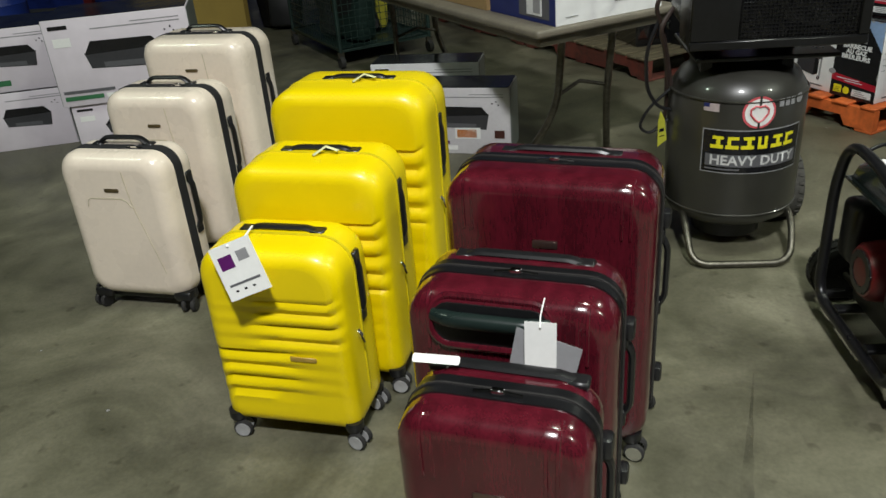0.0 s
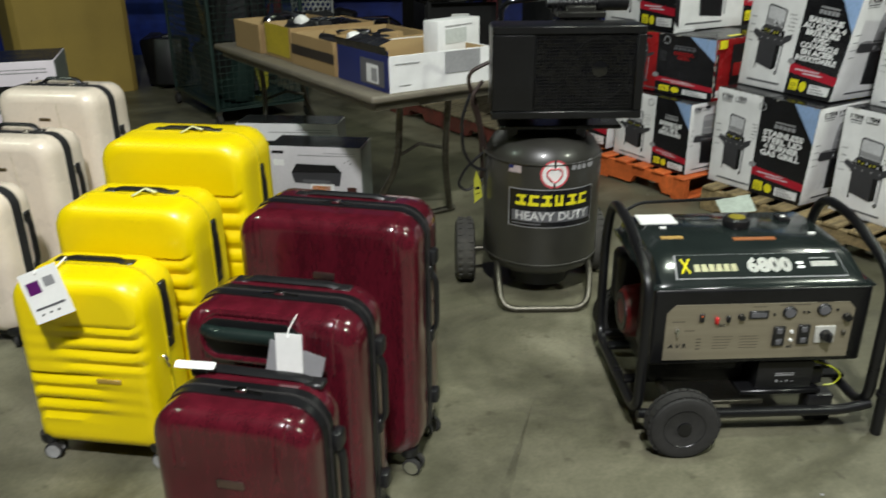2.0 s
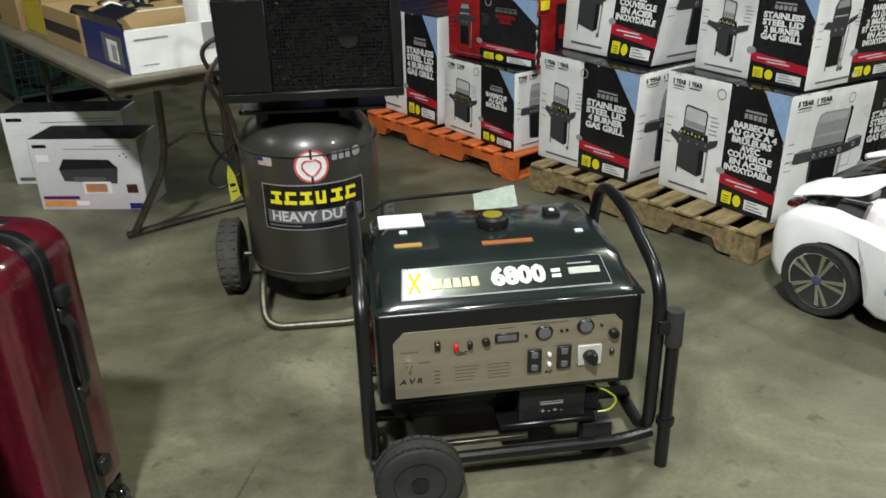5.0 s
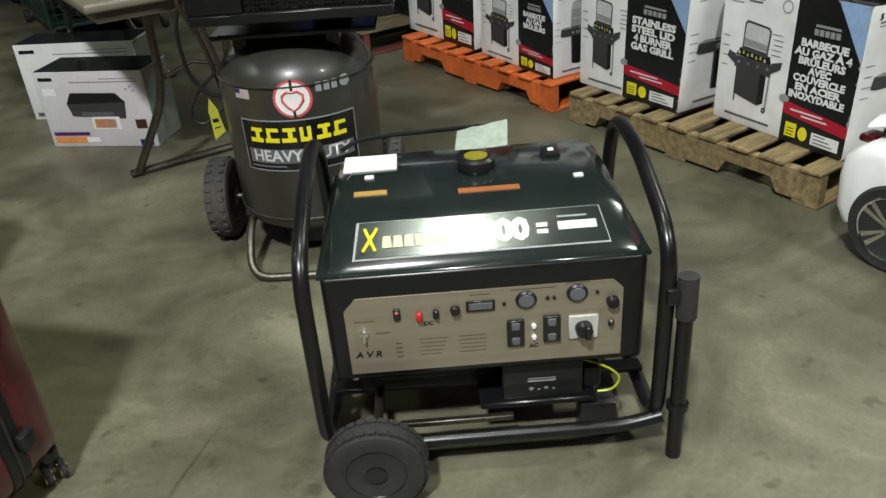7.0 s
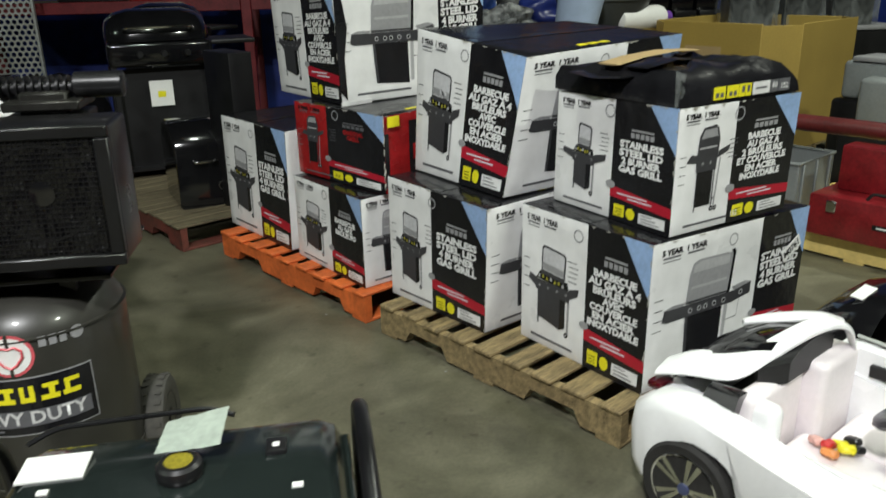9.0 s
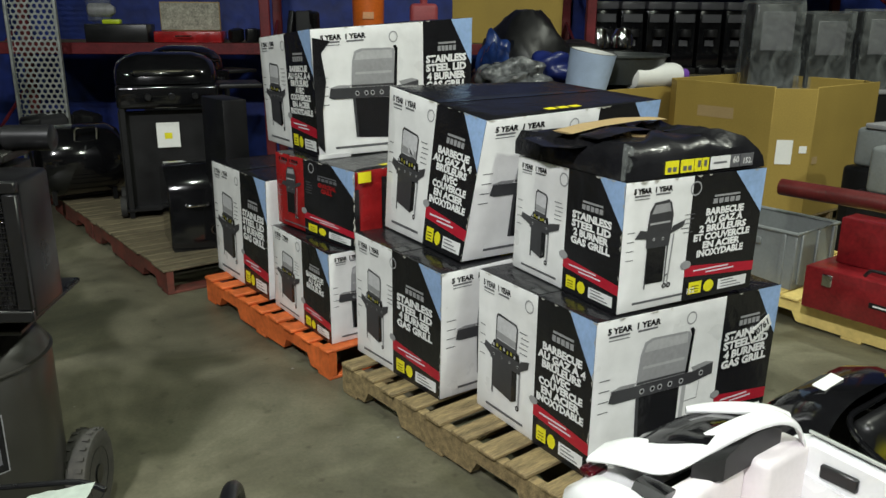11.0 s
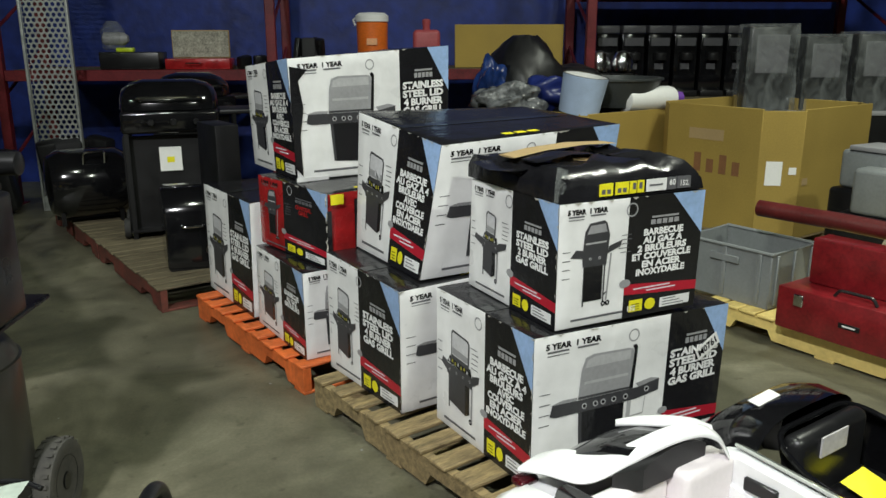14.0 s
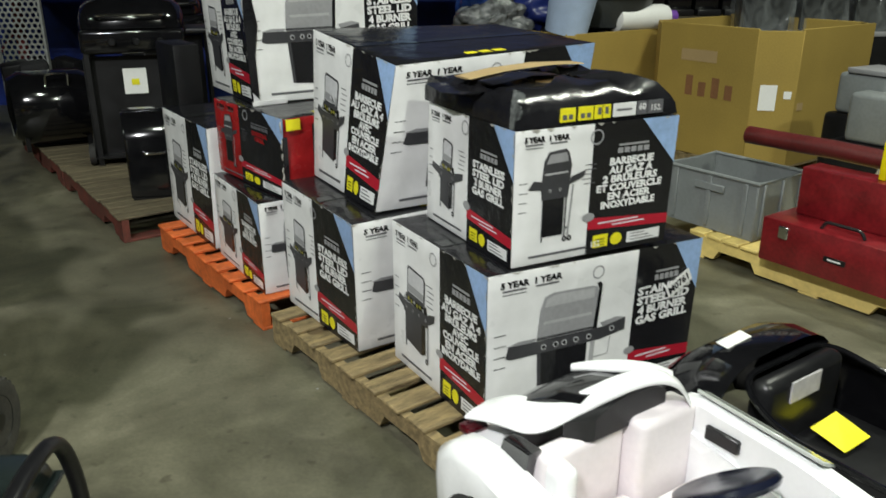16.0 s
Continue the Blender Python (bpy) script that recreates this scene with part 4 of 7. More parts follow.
def small_wheel(parent, x, y, z, r, width, rim=STEEL, axis="x", tyre=DUSTY, lugs=26):
    prof = [(r * 0.55, -width * 0.38), (r * 0.8, -width * 0.5), (r * 0.95, -width * 0.42), (r, -width * 0.2), (r, width * 0.2), (r * 0.95, width * 0.42), (r * 0.8, width * 0.5), (r * 0.55, width * 0.38)]
    bm = lathe(prof, 36, axis)
    tread = None
    if lugs:
        for k in range(lugs):
            a = 2 * math.pi * k / lugs
            for s in (-1, 1):
                m = pose(x * 0, 0, 0) @ Matrix.Rotation(a, 4, "X") @ pose(s * width * 0.24, 0, r)
                if axis == "y":
                    m = Matrix.Rotation(a, 4, "Y") @ pose(0, s * width * 0.24, r)
                own = block(-0.009, 0.009, -0.006, 0.006, -0.003, 0.0035)
                tread = join(tread, own, m)
    w = part("wheel", bm, tyre, parent, at=pose(x, y, z))
    if tread is not None:
        tagged(part("tread", tread, tyre, w, smooth=False), kind="stuff")
    part("rim", lathe([(r * 0.12, -width * 0.45), (r * 0.2, -width * 0.45), (r * 0.22, -width * 0.2), (r * 0.5, -width * 0.25), (r * 0.6, -width * 0.42), (r * 0.6, width * 0.42), (r * 0.5, width * 0.25), (r * 0.22, width * 0.2), (r * 0.2, width * 0.45), (r * 0.12, width * 0.45)], 28, axis), rim, w)
    return w


def compressor(x, y, yaw):
    t = thing("air_compressor", "charcoal vertical tank air compressor with black belt guard", "compressor", pose(x, y, 0, 0, 0, yaw))
    R = 0.245
    prof = [(0.03, 0.085), (0.12, 0.09), (0.19, 0.108), (0.232, 0.135), (R, 0.168), (R, 0.395), (R, 0.585), (R - 0.008, 0.615), (0.21, 0.66), (0.16, 0.69), (0.08, 0.705), (0.02, 0.708)]
    part("tank", lathe(prof, 64), TANK, t)
    part("weld_seam", lathe([(R - 0.002, 0.596), (R + 0.003, 0.599), (R + 0.003, 0.603), (R - 0.004, 0.606)], 64, closed=False), TANK, t)
    part("weld_seam", lathe([(R - 0.002, 0.166), (R + 0.003, 0.169), (R + 0.003, 0.173), (R - 0.002, 0.176)], 64, closed=False), TANK, t)
    part("base_skirt", lathe([(0.12, 0.03), (0.13, 0.03), (0.13, 0.1), (0.12, 0.1)], 40), DARK, t)
    part("foot_bar", tube([(-0.19, 0.0, 0.16), (-0.195, -0.2, 0.13), (-0.185, -0.325, 0.014), (0.165, -0.325, 0.014), (0.195, -0.2, 0.13), (0.19, 0.0, 0.16)], 0.013, 12, bend=0.07), STEEL, t)
    for s, wx, wy in ((-1, -0.325, 0.035), (1, 0.262, 0.13)):
        small_wheel(t, wx, wy, 0.14, 0.138, 0.085, DARK)
        part("axle", tube([(s * 0.15, wy, 0.14), (wx, wy, 0.14)], 0.012), STEEL, t)
        part("wheel_bracket", tube([(s * 0.2, 0.05, 0.3), (s * 0.23, 0.06, 0.14)], 0.016), DARK, t)
    # belt guard with its mesh front
    x0, x1, y0, y1, z0, z1 = -0.235, 0.338, -0.25, -0.05, 0.788, 1.133
    guard = part("belt_guard", block(x0, x1, y0 + 0.015, y1, z0, z1, 0.014, 3), DARK, t)
    for a, b, c, d in ((x0, x1, z1 - 0.03, z1), (x0, x1, z0, z0 + 0.03), (x0, x0 + 0.16, z0 + 0.03, z1 - 0.03), (x1 - 0.035, x1, z0 + 0.03, z1 - 0.03)):
        part("guard_bar", block(a, b, y0, y0 + 0.02, c, d, 0.004, 1), DARK, guard)
    g = bmesh.new()
    for k in range(31):
        xx = x0 + 0.165 + k * 0.012
        if xx < x1 - 0.04:
            block(xx, xx + 0.0018, y0 + 0.006, y0 + 0.009, z0 + 0.03, z1 - 0.03, bm=g)
    for k in range(24):
        zz = z0 + 0.03 + k * 0.012
        block(x0 + 0.16, x1 - 0.035, y0 + 0.0055, y0 + 0.0085, zz, zz + 0.0018, bm=g)
    tagged(part("guard_mesh", g, DARK, guard, smooth=False), "fine black wire mesh")
    part("pulley_rim", tube([(0.17 + 0.115 * math.cos(k * math.pi / 16), y0 + 0.013, 0.975 + 0.115 * math.sin(k * math.pi / 16)) for k in range(32)], 0.006, 6, closed=True), DARK, guard)
    part("black_wrap", block(x0 + 0.165, x1 - 0.04, y0 + 0.0095, y0 + 0.0125, z0 + 0.035, z1 - 0.035), mat("crinkled_black_film", (0.006, 0.006, 0.007), 0.1, vary=0.2, scale=7, fine=16, bump=1.0, bdist=0.05), guard, smooth=False)
    part("pulley_hub", lathe([(0.035, y0 + 0.016), (0.03, y0 + 0.006), (0.012, y0 + 0.004)], 20, "y", pose(0.17, 0, 0.975)), GLOSSBLACK, guard)
    part("platform", block(-0.2, 0.28, -0.2, 0.22, 0.735, 0.75, 0.004, 1), DARK, t)
    part("platform_leg", block(-0.16, -0.12, -0.1, 0.1, 0.66, 0.736), DARK, t)
    part("platform_leg", block(0.12, 0.16, -0.1, 0.1, 0.66, 0.736), DARK, t)
    part("motor", lathe([(0.03, -0.16), (0.09, -0.15), (0.1, -0.1), (0.1, 0.13), (0.07, 0.15), (0.02, 0.16)], 28, "y", pose(-0.11, 0.13, 0.86)), DARK, t)
    pump = part("pump", block(0.07, 0.19, 0.0, 0.10, 0.75, 1.18, 0.006, 1), mat("oily_iron", (0.03, 0.029, 0.026), 0.4, 0.5, vary=0.3), t)
    for k in range(7):
        part("fin", block(0.03 + 0.001 * k, 0.23 - 0.001 * k, -0.03, 0.13, 0.92 + 0.036 * k, 0.944 + 0.036 * k, 0.004, 1), MATS["oily_iron"], pump)
    cyl = lathe([(0.03, 0.0), (0.034, 0.004), (0.034, 0.12), (0.026, 0.125)], 20, "x", pose(0.2, 0.05, 1.19))
    part("air_filter", cyl, BLACK, t)
    pipe = part("finned_pipe", tube([(0.0, 0.05, 1.185), (0.21, 0.05, 1.185)], 0.019, 12), DARK, t)
    for k in range(9):
        part("fin", lathe([(0.018, 0), (0.033, 0), (0.033, 0.006), (0.018, 0.006)], 14, "x", pose(0.02 + k * 0.02, 0.05, 1.185)), DARK, pipe)
    part("push_bar", tube([(-0.17, 0.18, 0.7), (-0.17, 0.18, 1.18), (0.02, 0.18, 1.2), (0.02, 0.12, 1.2)], 0.012, 10, bend=0.05), GLOSSBLACK, t)
    for pts in (((-0.26, -0.06, 0.9), (-0.31, -0.1, 0.84), (-0.27, -0.05, 0.72), (-0.25, 0.02, 0.5), (-0.27, 0.05, 0.38)), ((-0.22, -0.05, 0.98), (-0.33, -0.06, 0.93), (-0.28, -0.02, 0.8), (-0.24, 0.0, 0.6))):
        part("hose", tube(pts, 0.008, 8, bend=0.08), mat("brown_black_hose", (0.035, 0.022, 0.018), 0.5), t)
    # the curved labels on the tank
    def wrap(s, z, off):
        a = s / R - radians(90)
        return Vector(((R + off) * math.cos(a), (R + off) * math.sin(a), z))

    def patch(s0, s1, z0, z1, off, n=14):
        bm = bmesh.new()
        for k in range(n):
            a, b = s0 + (s1 - s0) * k / n, s0 + (s1 - s0) * (k + 1) / n
            flat(bm, [wrap(a, z0, off), wrap(b, z0, off), wrap(b, z1, off), wrap(a, z1, off)])
        return bm
    c = 0.02
    part("label_border", patch(c - 0.187, c + 0.187, 0.338, 0.502, 0.0012), GREYINK, t)
    part("label_panel", patch(c - 0.183, c + 0.183, 0.342, 0.498, 0.002), INK, t)
    part("label_strip", patch(c - 0.17, c + 0.17, 0.364, 0.41, 0.0028), DIMINK, t)
    xx = c - 0.155
    for k in range(6):
        w = 0.044
        if k == 3:
            bm = patch(xx + 0.004, xx + w - 0.006, 0.432, 0.446, 0.0028, 3)
            join(bm, patch(xx + 0.004, xx + 0.015, 0.446, 0.478, 0.0028, 1))
            join(bm, patch(xx + w - 0.018, xx + w - 0.006, 0.446, 0.478, 0.0028, 1))
        else:
            bm = patch(xx, xx + w, 0.432, 0.446, 0.0028, 3)
            join(bm, patch(xx + 0.006, xx + w, 0.466, 0.478, 0.0028, 3))
            join(bm, patch(xx + (0.006 if k % 2 else 0.02), xx + (0.018 if k % 2 else 0.034), 0.446, 0.466, 0.0028, 1))
        part("yellow_mark", bm, YELINK, t)
        xx += 0.052
    word(t, "heavy_duty_text", "HEAVY DUTY", 0.05, 0.0012, wrap, c, 0.387, 0.0036, mat("pale_letter", (0.6, 0.6, 0.6), 0.35), width=0.31)
    part("small_print", patch(c - 0.17, c - 0.05, 0.351, 0.357, 0.0028, 5), DIMINK, t)
    for r0, r1, mm, off in ((0.0, 0.058, mat("pink_red_print", (0.62, 0.10, 0.12), 0.4), 0.0012), (0.0, 0.05, SHEET, 0.002)):
        bm = bmesh.new()
        for k in range(24):
            a, b = 2 * math.pi * k / 24, 2 * math.pi * (k + 1) / 24
            flat(bm, [wrap(c, 0.565, off), wrap(c + r1 * math.cos(a), 0.565 + r1 * math.sin(a), off), wrap(c + r1 * math.cos(b), 0.565 + r1 * math.sin(b), off)])
        part("round_emblem", bm, mm, t)
    heart = [(0, -0.034), (0.014, -0.026), (0.03, -0.005), (0.03, 0.012), (0.015, 0.024), (0, 0.02), (-0.015, 0.024), (-0.03, 0.012), (-0.03, -0.005), (-0.014, -0.026)]
    part("emblem_line", tube([wrap(c + u, 0.565 + v, 0.003) for u, v in heart], 0.0035, 5, closed=True), MATS["pink_red_print"], t)
    part("emblem_line", patch(c - 0.004, c + 0.004, 0.585, 0.624, 0.003, 1), TANK, t)
    part("emblem_line", patch(c - 0.004, c + 0.004, 0.506, 0.532, 0.003, 1), TANK, t)
    for k in range(3):
        part("pale_mark", patch(c + 0.07 + 0.025 * k, c + 0.088 + 0.025 * k, 0.578, 0.606, 0.0012, 2), GREYINK, t)
    bm = bmesh.new()
    flat(bm, [wrap(c + 0.165 + 0.018 * math.cos(k * math.pi / 8), 0.594 + 0.018 * math.sin(k * math.pi / 8), 0.0012) for k in range(16)])
    part("pale_mark", bm, GREYINK, t)
    part("flag_sticker", patch(c - 0.19, c - 0.135, 0.565, 0.594, 0.0012, 3), mat("flag_pale", (0.5, 0.42, 0.42), 0.5), t)
    part("flag_canton", patch(c - 0.19, c - 0.168, 0.580, 0.594, 0.002, 2), NAVY, t)
    # loose cords and a warning tag hanging beside the tank
    part("hanging_cord", tube([(-0.30, -0.03, 0.86), (-0.345, -0.04, 0.74), (-0.335, -0.04, 0.60), (-0.29, -0.04, 0.535), (-0.24, -0.03, 0.52)], 0.007, 8, bend=0.05), BLACK, t)
    part("hanging_cord", tube([(-0.25, -0.03, 0.60), (-0.33, -0.04, 0.53), (-0.36, -0.04, 0.46), (-0.32, -0.04, 0.43), (-0.25, -0.02, 0.48)], 0.006, 8, bend=0.05), BLACK, t)
    tag = part("warning_tag", poly_plate([(-0.016, -0.07), (0.022, -0.05), (0.016, 0.03), (0.0, 0.07), (-0.012, 0.03)], 0.0015), mat("lime_tag", (0.5, 0.5, 0.05), 0.45), t, "yellow-green paper warning tag", at=pose(-0.278, -0.05, 0.455, 0, -4, 20), smooth=False)
    part("tag_print", bars(lambda u, z, o: Vector((u, -0.0022, z)), [(-0.008, -0.012, 0.02, 0.012), (-0.008, -0.032, 0.02, 0.004)], 0), INK, tag, smooth=False)
    return t


compressor(0.85, 3.03, 0)

# ---- generator ----


PALEYEL = mat("pale_yellow_foil", (0.5, 0.48, 0.3), 0.4, 0.4)


def generator(x, y, yaw):
    t = thing("generator", "black portable generator with champagne control panel and wheels", "generator", pose(x, y, 0, 0, 0, yaw) @ Matrix.Diagonal((1.02, 1, 0.945, 1)))
    for s in (-1, 1):
        xx = -0.352 if s < 0 else 0.352
        part("frame_loop", tube([(xx, -0.035, 0.082), (xx, -0.035, 0.56), (xx, 0.24, 0.655), (xx, 0.44, 0.655), (xx, 0.5, 0.5), (xx, 0.5, 0.078)], 0.0165, 12, closed=True, bend=0.09), DARK, t)
    part("front_rail", tube([(-0.352, -0.035, 0.092), (-0.28, -0.035, 0.082), (0.28, -0.035, 0.082), (0.362, -0.035, 0.104)], 0.0165, 12, bend=0.05), DARK, t)
    part("rear_rail", tube([(-0.352, 0.5, 0.078), (0.362, 0.5, 0.078)], 0.0165, 10), DARK, t)
    for yy in (0.14, 0.36):
        part("engine_rail", block(-0.352, 0.362, yy - 0.02, yy + 0.02, 0.1, 0.115, 0.003, 1), DARK, t)
    # the box that carries the panel
    part("panel_box", block(-0.322, 0.322, 0.0, 0.16, 0.245, 0.515, 0.012, 3), DARK, t)
    pan = [(-0.283, 0.266), (0.274, 0.266), (0.274, 0.44), (0.254, 0.462), (-0.258, 0.462), (-0.283, 0.432)]
    panel = part("control_panel", poly_plate(pan, 0.004), BEIGEPANEL, t, smooth=False)

    def P(px, py):
        return -0.283 + (px - 692) / 416 * 0.557, 0.462 - (py - 572) / 131 * 0.194

    def on(name, px, py, w, h, m, depth=0.006, bevel=0.0015, parent=panel):
        a, b = P(px, py)
        return part(name, block(a - w / 2, a + w / 2, -0.004 - depth, -0.0035, b - h / 2, b + h / 2, bevel, 1), m, parent)

    def round_on(name, px, py, r, m, depth=0.012, parent=panel):
        a, b = P(px, py)
        return part(name, lathe([(r * 0.2, -0.004 - depth), (r * 0.85, -0.004 - depth), (r, -0.003 - depth * 0.6), (r, -0.003)], 24, "y", pose(a, 0, b)), m, parent)

    word(panel, "avr_text", "A V R", 0.022, 0.0006, lambda s, z, o: Vector((s, -0.0045 - o, z)), *P(722, 670), 0.0005, INK, slant=0.2)
    word(panel, "dc_text", "DC", 0.014, 0.0005, lambda s, z, o: Vector((s, -0.0045 - o, z)), *P(816, 622), 0.0005, INK)
    word(panel, "ac_text", "AC", 0.014, 0.0005, lambda s, z, o: Vector((s, -0.0045 - o, z)), *P(974, 677), 0.0005, INK)
    on("rocker_switch", 770, 602, 0.014, 0.028, BLACK)
    on("rocker_lamp", 770, 598, 0.008, 0.006, mat("red_lamp", (0.5, 0.1, 0.02), 0.3), 0.0075)
    on("red_terminal", 803, 608, 0.012, 0.026, mat("red_plastic", (0.5, 0.02, 0.02), 0.4), 0.012, 0.004)
    on("black_terminal", 828, 605, 0.012, 0.024, BLACK, 0.012, 0.004)
    round_on("breaker_knob", 857, 602, 0.0105, BLACK)
    on("hour_meter", 895, 598, 0.058, 0.028, BLACK, 0.004)
    on("meter_window", 895, 598, 0.048, 0.018, DIMINK, 0.0048)
    for px, py in ((963, 594), (1039, 589)):
        dial = round_on("round_outlet", px, py, 0.0215, BLACK, 0.007)
        a, b = P(px, py)
        part("outlet_face", lathe([(0.002, -0.0122), (0.015, -0.0122), (0.016, -0.0105)], 20, "y", pose(a, 0, b)), DIMINK, dial)
    for px, py in ((946, 650), (1001, 647)):
        out = on("duplex_outlet", px, py, 0.035, 0.068, BLACK, 0.008)
        for d in (-13, 13):
            on("outlet_socket", px, py + d, 0.022, 0.024, DIMINK, 0.0095, 0.004, out)
    sel = on("selector_plate", 1049, 648, 0.060, 0.060, mat("selector_grey", (0.5, 0.5, 0.46), 0.45), 0.006)
    round_on("selector_knob", 1049, 648, 0.018, BLACK, 0.026, sel)
    on("selector_grip", 1053, 648, 0.012, 0.034, BLACK, 0.034, 0.003, sel)
    round_on("ground_stud", 1092, 607, 0.013, DARK, 0.016)
    on("small_breaker", 1091, 645, 0.012, 0.02, STEEL, 0.01, 0.004)
    for px, py in ((974, 640), (974, 660)):
        round_on("breaker_button", px, py, 0.005, SHEET, 0.008)
    for px, py in ((930, 598), (995, 594), (1005, 594), (1069, 590)):
        round_on("panel_screw", px, py, 0.004, DARK, 0.004)
    key = round_on("key_switch", 718, 632, 0.009, CHROME, 0.006)
    on("key", 718, 634, 0.006, 0.028, CHROME, 0.012, 0.001, key)
    face = lambda s, z, o: Vector((s, -0.0046, z))
    rows = []
    for k in range(4):
        rows.append((*P(763, 655 + k * 8), 0.014, 0.004))
    for k in range(5):
        rows.append((*P(800, 650 + k * 7), 0.06 - 0.004 * k, 0.0022))
        rows.append((*P(860, 650 + k * 7), 0.055, 0.0022))
    rows += [(*P(705, 612), 0.04, 0.003), (*P(735, 634), 0.03, 0.003), (*P(940, 577), 0.09, 0.0025), (*P(1020, 572), 0.05, 0.0025), (*P(880, 580), 0.04, 0.0025)]
    part("panel_print", bars(face, rows, 0), mat("panel_ink", (0.11, 0.095, 0.07), 0.5), panel, smooth=False)
    # fuel tank with its sloped, labelled front
    sec = [(0.012, 0.516), (0.02, 0.53), (0.115, 0.585), (0.14, 0.594), (0.3, 0.602), (0.44, 0.594), (0.485, 0.575), (0.5, 0.52)]
    tank = bmesh.new()
    xs = (-0.315, -0.30, -0.265, 0.265, 0.30, 0.315)
    grid = []
    for i, xx in enumerate(xs):
        f = (0.25, 0.75, 1.0, 1.0, 0.75, 0.25)[i]
        grid.append([tank.verts.new((xx, yy + (0.25 - yy) * 0.04 * (1 - f), 0.516 + (zz - 0.516) * f)) for yy, zz in sec])
    for a, b in zip(grid, grid[1:]):
        for k in range(len(sec) - 1):
            tank.faces.new((a[k], b[k], b[k + 1], a[k + 1]))
    tank.faces.new(grid[0])
    tank.faces.new(grid[-1][::-1])
    tank.faces.new([g[0] for g in grid][::-1])
    bmesh.ops.recalc_face_normals(tank, faces=tank.faces)
    tk = part("fuel_tank", tank, GENTANK, t)
    part("tank_flange", block(-0.33, 0.33, 0.004, 0.505, 0.508, 0.518, 0.004, 1), GENTANK, t)
    sl = math.atan2(0.585 - 0.53, 0.115 - 0.02)
    slope = lambda s, z, o: Vector((s, 0.02 + z * math.cos(sl) - o * math.sin(sl), 0.53 + z * math.sin(sl) + o * math.cos(sl)))

    def strip(name, x0, x1, z0, z1, o, m, cut=0.0):
        bm = bmesh.new()
        flat(bm, [slope(x0, z0, o), slope(x1, z0, o), slope(x1 - cut, z1, o), slope(x0 + cut, z1, o)])
        part(name, bm, m, tk, smooth=False)
    strip("name_border", -0.256, 0.254, 0.010, 0.103, 0.001, GREYINK, 0.010)
    strip("name_plate", -0.2505, 0.2515, 0.014, 0.1015, 0.002, GENTANK, 0.01)
    for k in range(6):
        strip("name_mark", -0.196 + k * 0.022, -0.177 + k * 0.022, 0.036, 0.064, 0.0036, PALEYEL, 0.002)
    part("name_mark", tube([slope(-0.235, 0.03, 0.003), slope(-0.205, 0.085, 0.003)], 0.0035, 5), YELINK, tk)
    part("name_mark", tube([slope(-0.23, 0.085, 0.003), slope(-0.21, 0.03, 0.003)], 0.0035, 5), YELINK, tk)
    word(tk, "power_text", "6800", 0.07, 0.004, slope, 0.03, 0.055, 0.003, SILVER, width=0.135)
    strip("small_mark", 0.112, 0.134, 0.058, 0.068, 0.003, SHEET)
    strip("small_mark", 0.112, 0.134, 0.042, 0.052, 0.003, SHEET)
    strip("maker_mark", 0.155, 0.232, 0.048, 0.068, 0.003, SILVER)
    strip("maker_mark", 0.155, 0.215, 0.078, 0.082, 0.003, GREYINK)
    cap = part("fuel_cap", lathe([(0.01, 0.634), (0.034, 0.634), (0.041, 0.628), (0.043, 0.615), (0.041, 0.602), (0.036, 0.596)], 32, m=pose(0.012, 0.3, 0)), BLACK, t)
    part("cap_label", lathe([(0.001, 0.6365), (0.026, 0.6355), (0.026, 0.634)], 24, m=pose(0.012, 0.3, 0)), mat("yellow_black_label", (0.24, 0.2, 0.02), 0.4, vary=0.4, fine=200), cap)
    for x0, x1, y0, y1, m in ((-0.285, -0.165, 0.33, 0.415, SHEET), (-0.235, -0.215, 0.285, 0.30, SHEET), (-0.255, -0.185, 0.205, 0.225, mat("tan_sticker", (0.42, 0.26, 0.07), 0.4)), (-0.035, 0.095, 0.185, 0.205, mat("orange_brown_sticker", (0.34, 0.12, 0.04), 0.4)), (0.215, 0.235, 0.22, 0.235, SHEET)):
        zz = 0.594 + (y0 - 0.14) / 0.16 * 0.008 if y0 < 0.3 else 0.602 - (y0 - 0.3) / 0.14 * 0.006
        part("warning_sticker", block(x0, x1, y0, y1, zz - 0.002, zz + 0.0035, 0.0005, 1), m, tk)
    part("gauge", block(0.165, 0.205, 0.33, 0.38, 0.596, 0.612, 0.005, 2), BLACK, tk)
    part("gauge_window", block(0.178, 0.192, 0.345, 0.36, 0.61, 0.6145, 0.002, 1), SHEET, tk)
    part("rear_handle", tube([(-0.3, 0.47, 0.6), (-0.25, 0.49, 0.622), (0.05, 0.49, 0.632), (0.1, 0.47, 0.62)], 0.006, 8, bend=0.03), DARK, t)
    # engine and battery below
    eng = bmesh.new()
    block(-0.29, 0.02, 0.1, 0.42, 0.115, 0.245, 0.02, 2, eng)
    block(-0.24, -0.02, 0.06, 0.14, 0.18, 0.235, 0.015, 2, eng)
    part("engine_block", eng, mat("engine_black", (0.014, 0.014, 0.014), 0.45, 0.4, vary=0.4, scale=20), t)
    part("alternator", lathe([(0.04, 0.04), (0.1, 0.05), (0.115, 0.09), (0.115, 0.26), (0.08, 0.3)], 28, "x", pose(0.0, 0.28, 0.29)), DARK, t)
    rec = part("recoil_starter", lathe([(0.02, -0.02), (0.075, -0.016), (0.09, 0.0), (0.095, 0.04), (0.095, 0.1)], 32, "x", pose(-0.325, 0.27, 0.30)), mat("engine_red", (0.12, 0.008, 0.009), 0.35), t)
